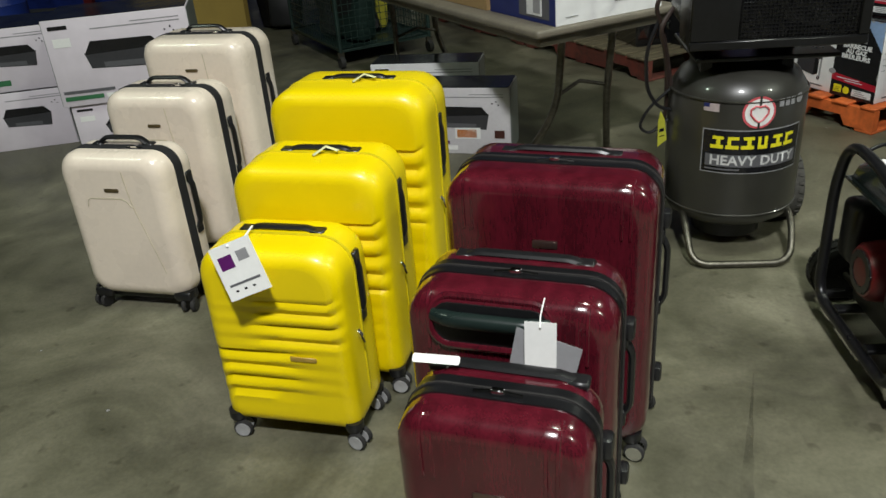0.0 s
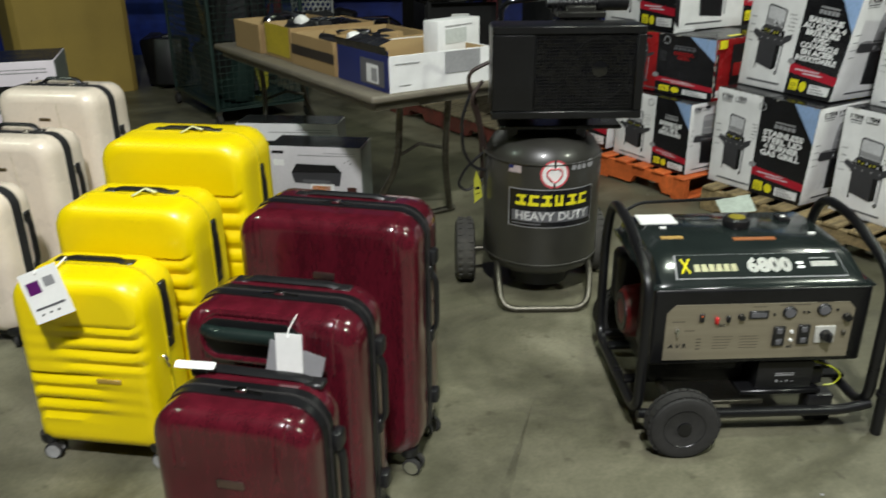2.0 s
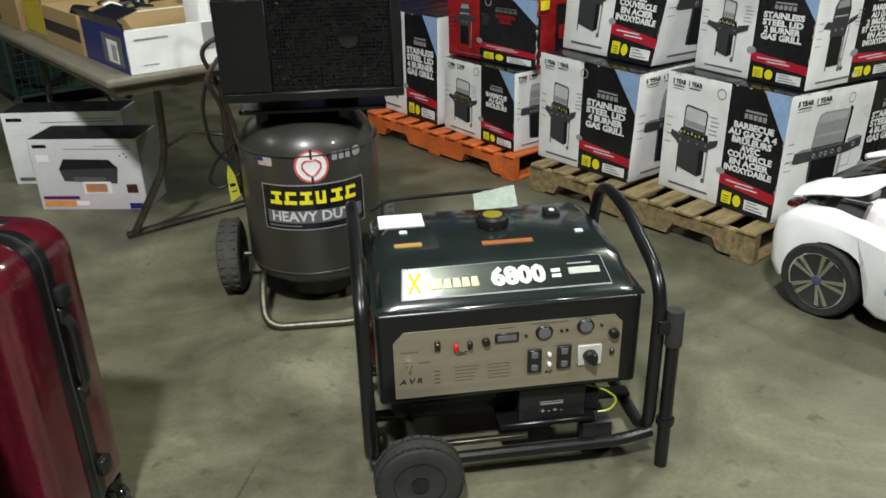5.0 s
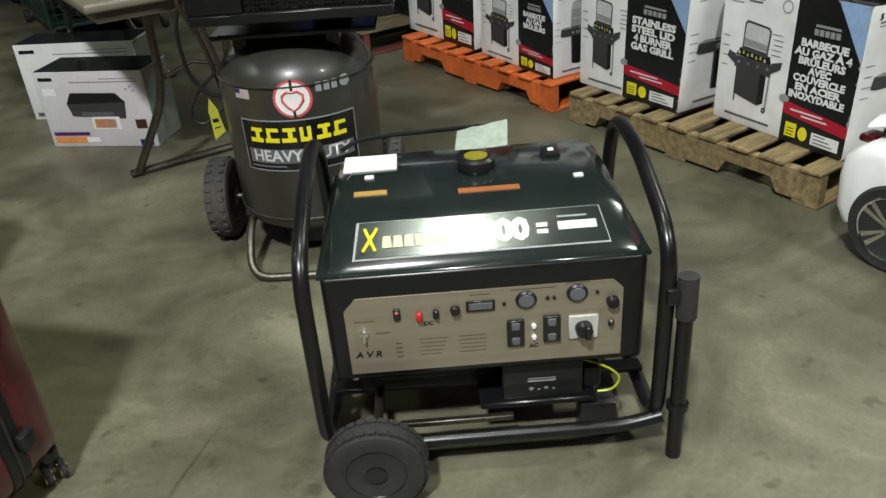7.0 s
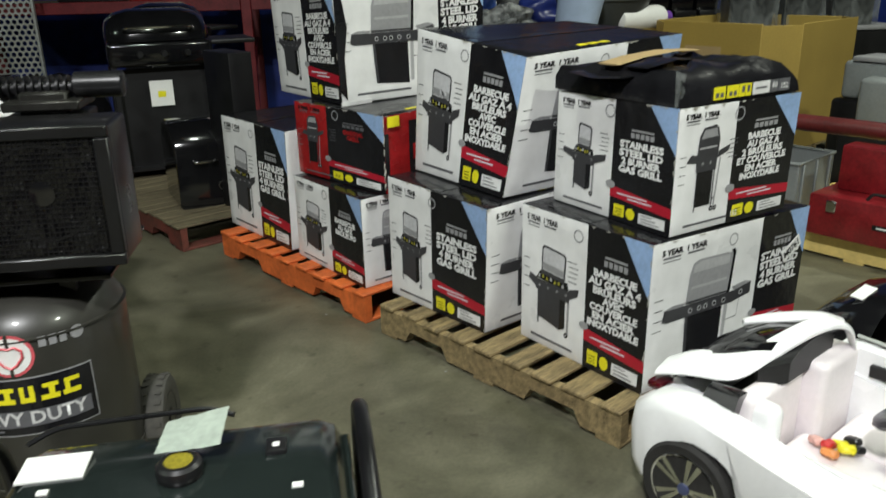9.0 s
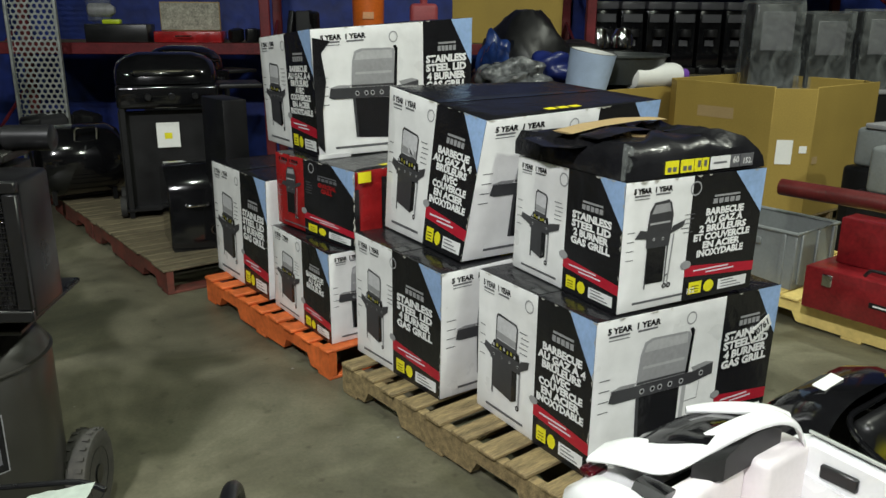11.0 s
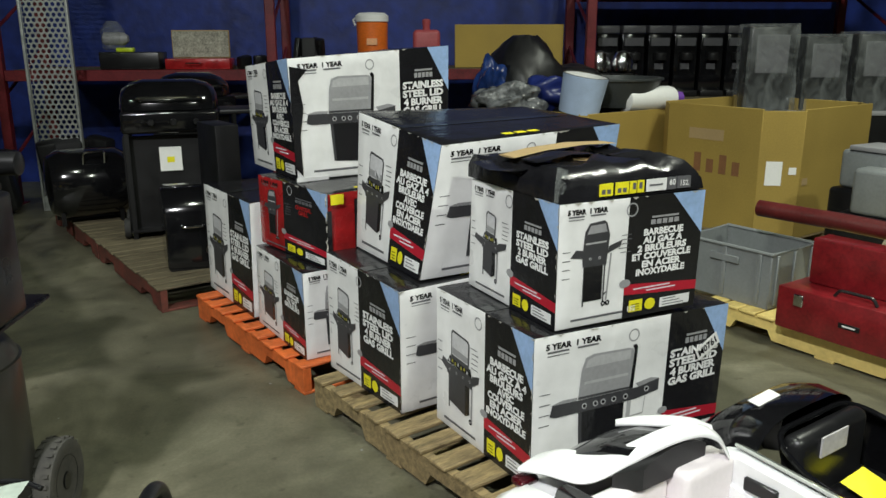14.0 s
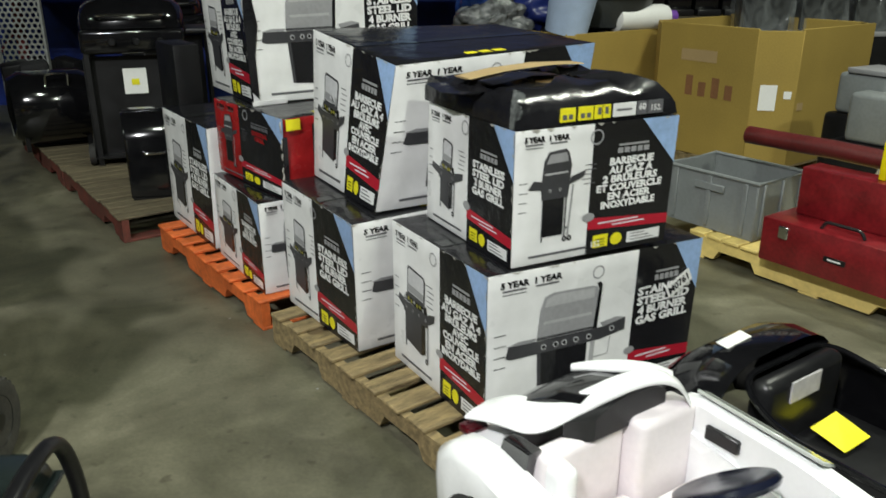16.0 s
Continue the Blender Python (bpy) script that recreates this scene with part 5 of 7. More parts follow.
    # Raised dark blocks stand in for the shade inside open slots.
    for k in range(10):
        a = 2 * math.pi * k / 10
        part("starter_slot", block(-0.004, 0.004, -0.012, 0.012, -0.02, 0.02, 0.002, 1), DARK, rec, at=pose(-0.3415, 0.27 + 0.055 * math.cos(a), 0.30 + 0.055 * math.sin(a)) @ Matrix.Rotation(a, 4, "X"))
    part("air_cleaner", block(-0.33, -0.2, 0.38, 0.49, 0.25, 0.46, 0.025, 3), BLACK, t)
    bat = part("battery", block(0.03, 0.205, 0.03, 0.2, 0.125, 0.228, 0.005, 2), BLACK, t)
    word(bat, "battery_mark", "+ - + -", 0.022, 0.0006, lambda s, z, o: Vector((s, 0.0285 - o, z)), 0.115, 0.155, 0.0005, GREYINK)
    part("battery_label", bars(lambda s, z, o: Vector((s, 0.0289, z)), [(0.085, 0.175, 0.06, 0.005), (0.085, 0.183, 0.06, 0.003)], 0), GREYINK, bat, smooth=False)
    part("battery_post", block(0.16, 0.185, 0.05, 0.075, 0.228, 0.241, 0.003, 1), MATS["red_plastic"], bat)
    part("battery_tray", block(-0.02, 0.235, 0.02, 0.2, 0.108, 0.125, 0.004, 1), DARK, t)
    part("regulator", block(0.207, 0.25, 0.05, 0.12, 0.125, 0.19, 0.006, 1), BLACK, t)
    part("green_wire", tube([(0.18, 0.05, 0.225), (0.25, 0.02, 0.215), (0.285, 0.01, 0.185), (0.265, 0.01, 0.15), (0.235, 0.015, 0.145)], 0.0028, 6, bend=0.04), mat("yellow_green_wire", (0.45, 0.5, 0.02), 0.4), t)
    part("cross_bar", block(-0.2, 0.05, 0.005, 0.02, 0.085, 0.1, 0.002, 1), STEEL, t)
    # wheels on the end, foot and folded handle
    for yy in (-0.125, 0.6):
        w = small_wheel(t, -0.245, yy, 0.111, 0.105, 0.07, DARK, "y", RUBBER, 30)
        w.matrix_basis = w.matrix_basis @ Matrix.Diagonal((1 / 1.02, 1, 1 / 0.945, 1))
    part("axle", tube([(-0.245, -0.155, 0.111), (-0.245, 0.63, 0.111)], 0.01), STEEL, t)
    part("handle_grip", tube([(0.388, -0.045, 0.485), (0.388, -0.05, 0.385)], 0.021, 14), RUBBER, t)
    part("handle_bar", tube([(0.388, -0.048, 0.42), (0.388, -0.055, 0.0)], 0.0165, 12), DARK, t)
    part("handle_collar", tube([(0.388, -0.053, 0.155), (0.388, -0.053, 0.14)], 0.023, 14), DARK, t)
    part("handle_bracket", block(0.345, 0.388, -0.06, -0.02, 0.42, 0.46, 0.006, 2), DARK, t)
    part("rubber_foot", block(0.2, 0.28, 0.02, 0.08, 0.0, 0.1, 0.006, 2), BLACK, t)
    return t


generator(1.372, 1.892, 1.6)


bagm = bmesh.new()
rb = random.Random(9)
nb = 7
gb = [[bagm.verts.new((-0.06 + 0.12 * i / nb + 0.02 * j / nb, 0.10 * j / nb, 0.006 + 0.022 * math.sin(1.3 * j / nb) * (0.45 + 0.55 * i / nb) + rb.uniform(-0.0022, 0.0022))) for j in range(nb + 1)] for i in range(nb + 1)]
for i in range(nb):
    for j in range(nb):
        bagm.faces.new((gb[i][j], gb[i + 1][j], gb[i + 1][j + 1], gb[i][j + 1]))
bag = part("document_bag", bagm, mat("bagged_paper", (0.36, 0.41, 0.36), 0.2, vary=0.12, scale=14, bump=0.3, coat=0.5), smooth=True)
bag.matrix_basis = pose(1.39, 2.215, 0.602, 0, 0, 6)
tagged(bag, "clear plastic document bag lying behind the fuel cap", "bag")

# ---- ride-on cars ----


def arch_panel(profile, thick, m=None, soft=((0.012, 0.0), (0.0, 0.06))):
    """A thick side panel from an outline in (y, z), rounded outwards in steps of (x, inset), in the y-z plane from x = 0."""
    bm = bmesh.new()
    cy, cz = sum(p[0] for p in profile) / len(profile), sum(p[1] for p in profile) / len(profile)
    rings = [[bm.verts.new((thick, y, z)) for y, z in profile]]
    for x, inset in soft:
        rings.append([bm.verts.new((x, y + (cy - y) * inset * 0.5, z + (cz - z) * inset)) for y, z in profile])
    n = len(profile)
    for b, a in zip(rings, rings[1:]):
        for i in range(n):
            j = (i + 1) % n
            bm.faces.new((a[i], a[j], b[j], b[i]))
    bm.faces.new(rings[-1])
    bm.faces.new(rings[0][::-1])
    bmesh.ops.triangulate(bm, faces=[f for f in bm.faces if len(f.verts) > 4])
    bmesh.ops.recalc_face_normals(bm, faces=bm.faces)
    return join(None, bm, m)


def swoop(rows, thick):
    """A moulded band between a left and a right edge, rounded over its width."""
    bm = bmesh.new()
    left = smooth_path([r[0] for r in rows], 0.06, seg=5)
    right = smooth_path([r[1] for r in rows], 0.06, seg=5)
    rings = []
    for a, b in zip(left, right):
        ring = []
        for k in range(16):
            c, q = math.cos(2 * math.pi * k / 16), math.sin(2 * math.pi * k / 16)
            u = 0.5 - 0.5 * math.copysign(abs(c) ** 0.6, c)
            ring.append(bm.verts.new(a.lerp(b, u) + Vector((0, 0, thick * math.copysign(abs(q) ** 0.8, q)))))
        rings.append(ring)
    for a, b in zip(rings, rings[1:]):
        for k in range(16):
            bm.faces.new((a[k], a[(k + 1) % 16], b[(k + 1) % 16], b[k]))
    bm.faces.new(rings[0])
    bm.faces.new(rings[-1][::-1])
    bmesh.ops.recalc_face_normals(bm, faces=bm.faces)
    return bm


def canopy(stations, x0, x1, crown):
    """A domed shell over stations of (y, z, narrowing), arched across from x0 to x1."""
    bm = bmesh.new()
    rings = []
    for y, z, narrow in stations:
        a, b = x0 + narrow, x1 - narrow * 0.5
        rings.append([bm.verts.new((a + (b - a) * k / 14, y, z - 0.02 + crown * math.sin(math.pi * k / 14) ** 0.7)) for k in range(15)] + [bm.verts.new((b, y, z - 0.08)), bm.verts.new((a, y, z - 0.08))])
    n = 17
    for a, b in zip(rings, rings[1:]):
        for k in range(n):
            bm.faces.new((a[k], a[(k + 1) % n], b[(k + 1) % n], b[k]))
    bm.faces.new(rings[0])
    bm.faces.new(rings[-1][::-1])
    bmesh.ops.recalc_face_normals(bm, faces=bm.faces)
    return bm


def arc(cy, cz, r, a0, a1, n=9):
    return [(cy + r * math.cos(radians(a0 + (a1 - a0) * k / n)), cz + r * math.sin(radians(a0 + (a1 - a0) * k / n))) for k in range(n + 1)]


def alloy_wheel(parent, x, y, r, side):
    w = part("wheel", lathe([(r * 0.7, -0.035), (r * 0.93, -0.04), (r, -0.028), (r, 0.03), (r * 0.9, 0.04), (r * 0.7, 0.03)], 40, "x"), RUBBER, parent, at=pose(x, y, r))
    part("rim_dish", lathe([(0.01, -0.02), (r * 0.7, -0.02), (r * 0.76, -0.036), (r * 0.72, -0.038), (r * 0.66, -0.026)], 36, "x"), GLOSSBLACK, w)
    part("rim_ring", tube([(-0.037, r * 0.73 * math.cos(k * math.pi / 20), r * 0.73 * math.sin(k * math.pi / 20)) for k in range(40)], 0.004, 6, closed=True), CHROME, w)
    for k in range(10):
        a = 2 * math.pi * (k // 2) / 5 + 0.3 + (-0.17 if k % 2 else 0.17)
        own = bmesh.new()
        pts = [(0.004, r * 0.12), (0.009, r * 0.72), (-0.007, r * 0.72), (-0.004, r * 0.12)]
        f = [own.verts.new((-0.036, p, q)) for p, q in pts]
        g = [own.verts.new((-0.026, p, q)) for p, q in pts]
        own.faces.new(f)
        for i in range(4):
            own.faces.new((f[i], g[i], g[(i + 1) % 4], f[(i + 1) % 4]))
        bmesh.ops.recalc_face_normals(own, faces=own.faces)
        bmesh.ops.transform(own, matrix=Matrix.Rotation(a, 4, "X"), verts=own.verts)
        part("spoke", own, CHROME, w, smooth=False)
    part("hub", lathe([(0.004, -0.042), (0.016, -0.04), (0.02, -0.03)], 18, "x"), mat("blue_grey_hub", (0.1, 0.12, 0.25), 0.3, 0.5), w)


def ride_on(x, y, yaw):
    t = thing("ride_on_car", "white plastic ride-on toy sports car with open cockpit", "toy car", pose(x, y, 0, 0, 0, yaw))
    r = 0.135
    prof = [(0.175, 0.10), (0.198, 0.14), (0.205, 0.24), (0.195, 0.31), (0.14, 0.35), (0.02, 0.368), (-0.08, 0.352), (-0.20, 0.325), (-0.36, 0.295), (-0.52, 0.28), (-0.72, 0.30), (-0.90, 0.27), (-1.02, 0.2), (-1.04, 0.1), (-0.94, 0.09)] + arc(-0.80, 0.13, 0.15, -15, 195) + [(-0.62, 0.06), (-0.2, 0.06), (-0.152, 0.09)] + arc(0.0, 0.135, 0.156, 170, 0, 12) + [(0.165, 0.09)]
    rounded = ((0.05, 0.0), (0.028, 0.02), (0.01, 0.07), (0.0, 0.16))
    part("side_panel", arch_panel(prof, 0.10, None, rounded), CARWHITE, t, at=pose(-0.04, 0, 0))
    part("side_panel", arch_panel(prof, 0.09, Matrix.Diagonal((-1, 1, 1, 1)), rounded), CARWHITE, t, at=pose(0.625, 0, 0))
    part("blue_stripe", block(-0.044, -0.036, -0.66, -0.22, 0.165, 0.192, 0.003, 1), BLUEINK, t, "pale blue side stripe")
    part("rear_bumper", block(0.0, 0.58, 0.08, 0.205, 0.11, 0.33, 0.05, 4), CARWHITE, t)
    part("tail_lamp", block(0.05, 0.12, 0.155, 0.203, 0.325, 0.35, 0.01, 2), mat("red_lens", (0.06, 0.004, 0.008), 0.1, coat=0.5), t)
    part("underbody", block(0.06, 0.52, -0.98, 0.12, 0.07, 0.12), BLACK, t)
    part("wheel_arch", block(0.06, 0.52, -0.03, 0.17, 0.1, 0.28), BLACK, t)
    part("hood", block(0.02, 0.56, -1.03, -0.66, 0.12, 0.29, 0.06, 4), CARWHITE, t)
    part("rear_window", canopy(((0.20, 0.345, 0.08), (0.15, 0.40, 0.07), (0.08, 0.452, 0.08), (0.01, 0.483, 0.10), (-0.06, 0.495, 0.13)), 0.10, 0.53, 0.03), GLOSSBLACK, t)
    part("cockpit_lining", canopy(((-0.055, 0.455, 0.09), (-0.115, 0.478, 0.14)), 0.09, 0.55, 0.03), SOOT, t)
    # white tub with two moulded seats
    part("cockpit_floor", block(0.06, 0.56, -0.68, -0.1, 0.12, 0.15), PINKISH, t)
    part("backrest", block(0.085, 0.352, -0.105, -0.04, 0.15, 0.395, 0.02, 4), PINKISH, t)
    part("backrest", block(0.348, 0.555, -0.165, -0.07, 0.15, 0.42, 0.022, 4), PINKISH, t)
    part("seat", block(0.09, 0.345, -0.45, -0.12, 0.15, 0.215, 0.025, 3), PINKISH, t)
    part("seat", block(0.35, 0.55, -0.45, -0.19, 0.15, 0.225, 0.025, 3), PINKISH, t)
    part("seat_bolster", block(0.09, 0.15, -0.16, -0.045, 0.2, 0.385, 0.028, 4), CARWHITE, t)
    part("side_sill", block(0.035, 0.11, -0.64, -0.06, 0.2, 0.30, 0.028, 3), CARWHITE, t)
    part("side_door", arch_panel([(-0.10, 0.12), (-0.10, 0.40), (-0.16, 0.42), (-0.45, 0.40), (-0.68, 0.36), (-0.70, 0.12)], 0.055, None, ((0.02, 0.0), (0.006, 0.03), (0.0, 0.08))), CARWHITE, t, at=pose(0.55, 0, 0))
    part("door_window", block(-0.03, 0.03, -0.20, 0.16, -0.004, 0.006, 0.003, 1), mat("grey_clear_window", (0.46, 0.48, 0.45), 0.12, vary=0.06, coat=0.4), t, "grey clear plastic window strip", at=pose(0.595, -0.30, 0.414, 3, 28, 0))
    part("door_slot", block(0.538, 0.5535, -0.30, -0.20, 0.335, 0.375, 0.004, 1), BLACK, t)
    part("black_side_inlay", arch_panel([(0.03, 0.365), (-0.055, 0.29), (-0.075, 0.405), (0.02, 0.40)], 0.04), GLOSSBLACK, t, at=pose(0.055, 0, 0))
    part("flying_buttress", swoop([((0.06, 0.185, 0.37), (0.17, 0.205, 0.375)), ((0.08, 0.10, 0.395), (0.195, 0.15, 0.41)), ((0.105, -0.03, 0.41), (0.205, 0.055, 0.435)), ((0.20, -0.065, 0.445), (0.22, -0.005, 0.46)), ((0.26, -0.09, 0.475), (0.275, -0.04, 0.492)), ((0.345, -0.125, 0.51), (0.335, -0.075, 0.525)), ((0.41, -0.155, 0.522), (0.41, -0.11, 0.537)), ((0.465, -0.17, 0.495), (0.485, -0.13, 0.50)), ((0.52, -0.165, 0.42), (0.55, -0.13, 0.42))], 0.011), CARWHITE, t)
    part("rear_wing", swoop([((0.325, 0.075, 0.478), (0.34, 0.09, 0.478)), ((0.345, 0.03, 0.492), (0.39, 0.055, 0.492)), ((0.385, -0.05, 0.51), (0.435, -0.02, 0.512)), ((0.42, -0.11, 0.524), (0.46, -0.085, 0.522)), ((0.46, -0.145, 0.51), (0.49, -0.12, 0.505))], 0.009), CARWHITE, t)
    hub = part("steering_wheel", lathe([(0.004, 0.012), (0.07, 0.01), (0.1, 0.017), (0.115, 0.012), (0.122, 0.0), (0.115, -0.012), (0.1, -0.017), (0.07, -0.012), (0.004, -0.014)], 36), mat("dark_blue_black", (0.006, 0.008, 0.02), 0.22), t, at=pose(0.335, -0.41, 0.40, -33, 4, 0))
    part("steering_column", tube([(0, 0, -0.012), (0, -0.05, -0.09)], 0.03, 14), BLACK, hub)
    part("dashboard", block(0.06, 0.55, -0.76, -0.62, 0.16, 0.30, 0.03, 3), GLOSSBLACK, t)
    for yy in (0.0, -0.80):
        alloy_wheel(t, -0.01, yy, r, -1)
        part("wheel", lathe([(r * 0.7, -0.035), (r, -0.028), (r, 0.03), (r * 0.7, 0.03)], 32, "x"), RUBBER, t, at=pose(0.58, yy, r))
    return t


ride_on(2.605, 2.56, 32)


def toy_bits(x, y, z):
    t = thing("parts_bag", "small bag of orange, yellow and black parts on the seat", "parts bag", pose(x, y, z))
    rng = random.Random(3)
    for k, m in enumerate((MATS["orange_print"], YELINK, BLACK, MATS["red_plastic"], YELINK, BLACK, mat("pink_tag", (0.7, 0.4, 0.35), 0.5))):
        part("loose_part", block(-0.022, 0.022, -0.014, 0.014, 0, 0.02, 0.005, 1), m, t, at=pose(0.04 * (k % 3) - 0.04 + rng.uniform(-0.01, 0.01), 0.03 * (k // 3) - 0.03, 0.006 * (k % 2), 20 * rng.random(), 20 * rng.random(), rng.uniform(0, 180)))
    return t


M32 = pose(2.605, 2.56, 0, 0, 0, 32)
p = M32 @ Vector((0.30, -0.24, 0.226))
toy_bits(*p)


def black_ride_on(m):
    t = thing("ride_on_car", "glossy black plastic ride-on toy car with open cockpit", "toy car", m)
    bm = bmesh.new()
    W, rows = 0.62, []
    stations = [(0.17, 0.12, 0.3), (0.16, 0.25, 0.8), (0.11, 0.355, 0.92), (0.04, 0.42, 1.0), (-0.05, 0.45, 1.0), (-0.13, 0.445, 1.0), (-0.3, 0.425, 1.0), (-0.52, 0.405, 1.0), (-0.72, 0.41, 1.0), (-0.9, 0.36, 0.95), (-1.02, 0.22, 0.8)]
    n = 18
    for yy, top, wf in stations:
        row = []
        for k in range(n + 1):
            a = math.pi * k / n
            c, s = math.cos(a), math.sin(a)
            xx = W / 2 + W / 2 * wf * math.copysign(abs(c) ** 0.55, c) * -1
            row.append(bm.verts.new((xx, yy, 0.08 + (top - 0.08) * abs(s) ** 0.6)))
        rows.append(row)
    for i, (a, b) in enumerate(zip(rows, rows[1:])):
        for k in range(n):
            if 5 <= i <= 7 and 4 <= k <= n - 5:
                continue
            bm.faces.new((a[k], a[k + 1], b[k + 1], b[k]))
    bm.faces.new(rows[0])
    bm.faces.new(rows[-1][::-1])
    bmesh.ops.recalc_face_normals(bm, faces=bm.faces)
    part("body", bm, GLOSSBLACK, t)
    part("cockpit_tub", block(0.08, 0.54, -0.72, -0.12, 0.12, 0.2, 0.02, 2), BLACK, t)
    part("seat_back", block(0.12, 0.5, -0.22, -0.15, 0.15, 0.41, 0.03, 3), BLACK, t)
    part("cockpit_rim", tube(smooth_path([(0.1, -0.135, 0.405), (0.52, -0.135, 0.405), (0.577, -0.3, 0.347), (0.577, -0.70, 0.336), (0.043, -0.70, 0.336), (0.043, -0.3, 0.347)], 0.1, True), 0.009, 8, closed=True), GLOSSBLACK, t)
    part("silver_label", block(-0.055, 0.055, -0.02, 0.02, 0, 0.003), SHEET, t, at=pose(0.215, -0.03, 0.449, 6, -4, 0))
    part("seat_label", block(0.22, 0.36, -0.227, -0.222, 0.33, 0.395), mat("pale_label", (0.55, 0.53, 0.54), 0.4), t)
    part("steering_wheel", tube([(0.3 + 0.08 * math.cos(k * math.pi / 12), -0.62, 0.37 + 0.07 * math.sin(k * math.pi / 12)) for k in range(24)], 0.012, 8, closed=True), BLACK, t)
    for yy in (-0.02, -0.82):
        for xx in (0.03, 0.59):
            part("wheel", lathe([(0.06, -0.035), (0.12, -0.035), (0.125, 0.0), (0.12, 0.035), (0.06, 0.035)], 28, "x"), RUBBER, t, at=pose(xx, yy, 0.125))
    return t


black_ride_on(M32 @ pose(0.66, -0.0, 0))
yb = bmesh.new()
flat(yb, [(-0.06, -0.05, 0), (0.06, -0.055, 0.01), (0.065, 0.055, 0.035), (-0.055, 0.06, 0.02)])
yb = tagged(part("yellow_leaflet", yb, mat("bright_yellow_card", (0.85, 0.75, 0.0), 0.5), smooth=False), "bright yellow leaflet lying in the black toy car", "leaflet")
yb.matrix_basis = M32 @ pose(0.66 + 0.36, -0.31, 0.215)

# ---- torn flaps and marks on the near cartons ----
rng = random.Random(5)
flap = bmesh.new()
rowsf = []
for inset, z in ((-0.002, 0.398), (0.0, 0.435), (0.012, 0.465), (0.045, 0.488), (0.10, 0.498), (0.19, 0.492)):
    ring = []
    for k in range(32):
        side, f = k // 8, (k % 8) / 8
        u, v = ((f, 0), (1, f), (1 - f, 1), (0, 1 - f))[side]
        q = 0.0 if z < 0.41 else 0.013
        ring.append(flap.verts.new((inset + u * (0.56 - 2 * inset) + rng.uniform(-q, q) * 0.4, inset + v * (0.55 - 2 * inset) + rng.uniform(-q, q) * 0.4, z + rng.uniform(-q, q))))
    rowsf.append(ring)
for a, b in zip(rowsf, rowsf[1:]):
    for k in range(32):
        flap.faces.new((a[k], a[(k + 1) % 32], b[(k + 1) % 32], b[k]))
part("top_flap", flap, INK, BOX2, "bulging black top flaps, torn open")
part("inner_board", block(0.15, 0.42, 0.15, 0.42, 0.455, 0.462), CARD_IN, BOX2)
part("torn_edge", tube([(0.0, 0.30, 0.50), (0.12, 0.31, 0.515), (0.3, 0.34, 0.52), (0.46, 0.38, 0.51)], 0.01, 6, flat=(0.045, 0.003)), CARD_IN, BOX2, "torn bare cardboard edge")
part("torn_edge", tube([(0.02, 0.2, 0.497), (0.14, 0.2, 0.515), (0.25, 0.24, 0.505)], 0.01, 6, flat=(0.05, 0.003)), INK, BOX2)
part("torn_edge", tube([(-0.02, 0.42, 0.47), (-0.03, 0.3, 0.462), (-0.015, 0.2, 0.47)], 0.01, 6, flat=(0.04, 0.003)), INK, BOX2)
part("clear_tape", tube([(0.004, 0.004, 0.40), (0.008, 0.008, 0.45), (0.03, 0.03, 0.495)], 0.01, 6, flat=(0.02, 0.002)), CLEARFILM, BOX2)
for k, (s0, s1, m) in enumerate(((0.14, 0.19, YELINK), (0.2, 0.25, YELINK), (0.255, 0.28, YELINK), (0.285, 0.31, YELINK), (0.32, 0.40, WHITE), (0.405, 0.44, DIMINK), (0.445, 0.50, DIMINK))):
    part("flap_icon", block(s0, s1, -0.0075, -0.0045, 0.408, 0.446), m, BOX2)
for text, s0, z0, size in (("60", 0.4225, 0.43, 0.026), ("152.", 0.4725, 0.424, 0.024), ("152", 0.29, 0.03, 0.024)):
    word(BOX2, "number_text", text, size, 0.0006, lambda u, z, o: Vector((u, -0.009 + (0.0062 if z < 0.1 else 0), z)), s0, z0, 0.0, WHITE)
part("icon_lines", bars(lambda u, z, o: Vector((u, -0.0082, z)), [(0.147 + 0.06 * k + 0.02 * j, 0.414, 0.014, 0.014) for k in range(2) for j in range(2)] + [(0.265, 0.42, 0.012, 0.02), (0.29, 0.42, 0.012, 0.02), (0.33, 0.424, 0.055, 0.006)], 0), DIMINK, BOX2, smooth=False)

# ---- open cartons and goods on the table ----
TM = pose(0.12, 3.285, 0, 0, 0, 33.4)


def open_carton(m, w, d, h, outer, inner, label, flaps=True, seed=2):
    """An open-topped carton of four thin walls, with loose flaps."""
    rng = random.Random(seed)
    t = thing("open_carton", label, "carton", m, group="cartons on the table")
    th = 0.005
    for name, b in (("side", (0, w, 0, th)), ("side", (0, w, d - th, d)), ("side", (0, th, th, d - th)), ("side", (w - th, w, th, d - th))):
        part(name, block(b[0], b[1], b[2], b[3], 0, h, 0.0015, 1), outer, t)
    part("base", block(th, w - th, th, d - th, 0.0, 0.006), inner, t)
    part("lining", block(th + 0.001, w - th - 0.001, d - th - 0.004, d - th - 0.001, 0.006, h - 0.004), inner, t)
    part("lining", block(w - th - 0.004, w - th - 0.001, th + 0.001, d - th - 0.006, 0.006, h - 0.004), inner, t)
    if flaps:
        for x0, y0, length, turn in ((0, d, w, 0), (w, d, d, -90)):
            part("flap", block(0, length, 0, 0.004, 0, 0.09, 0.001, 1), inner, t, at=pose(x0, y0, h - 0.002, rng.uniform(-50, -25), 0, turn))
    return t


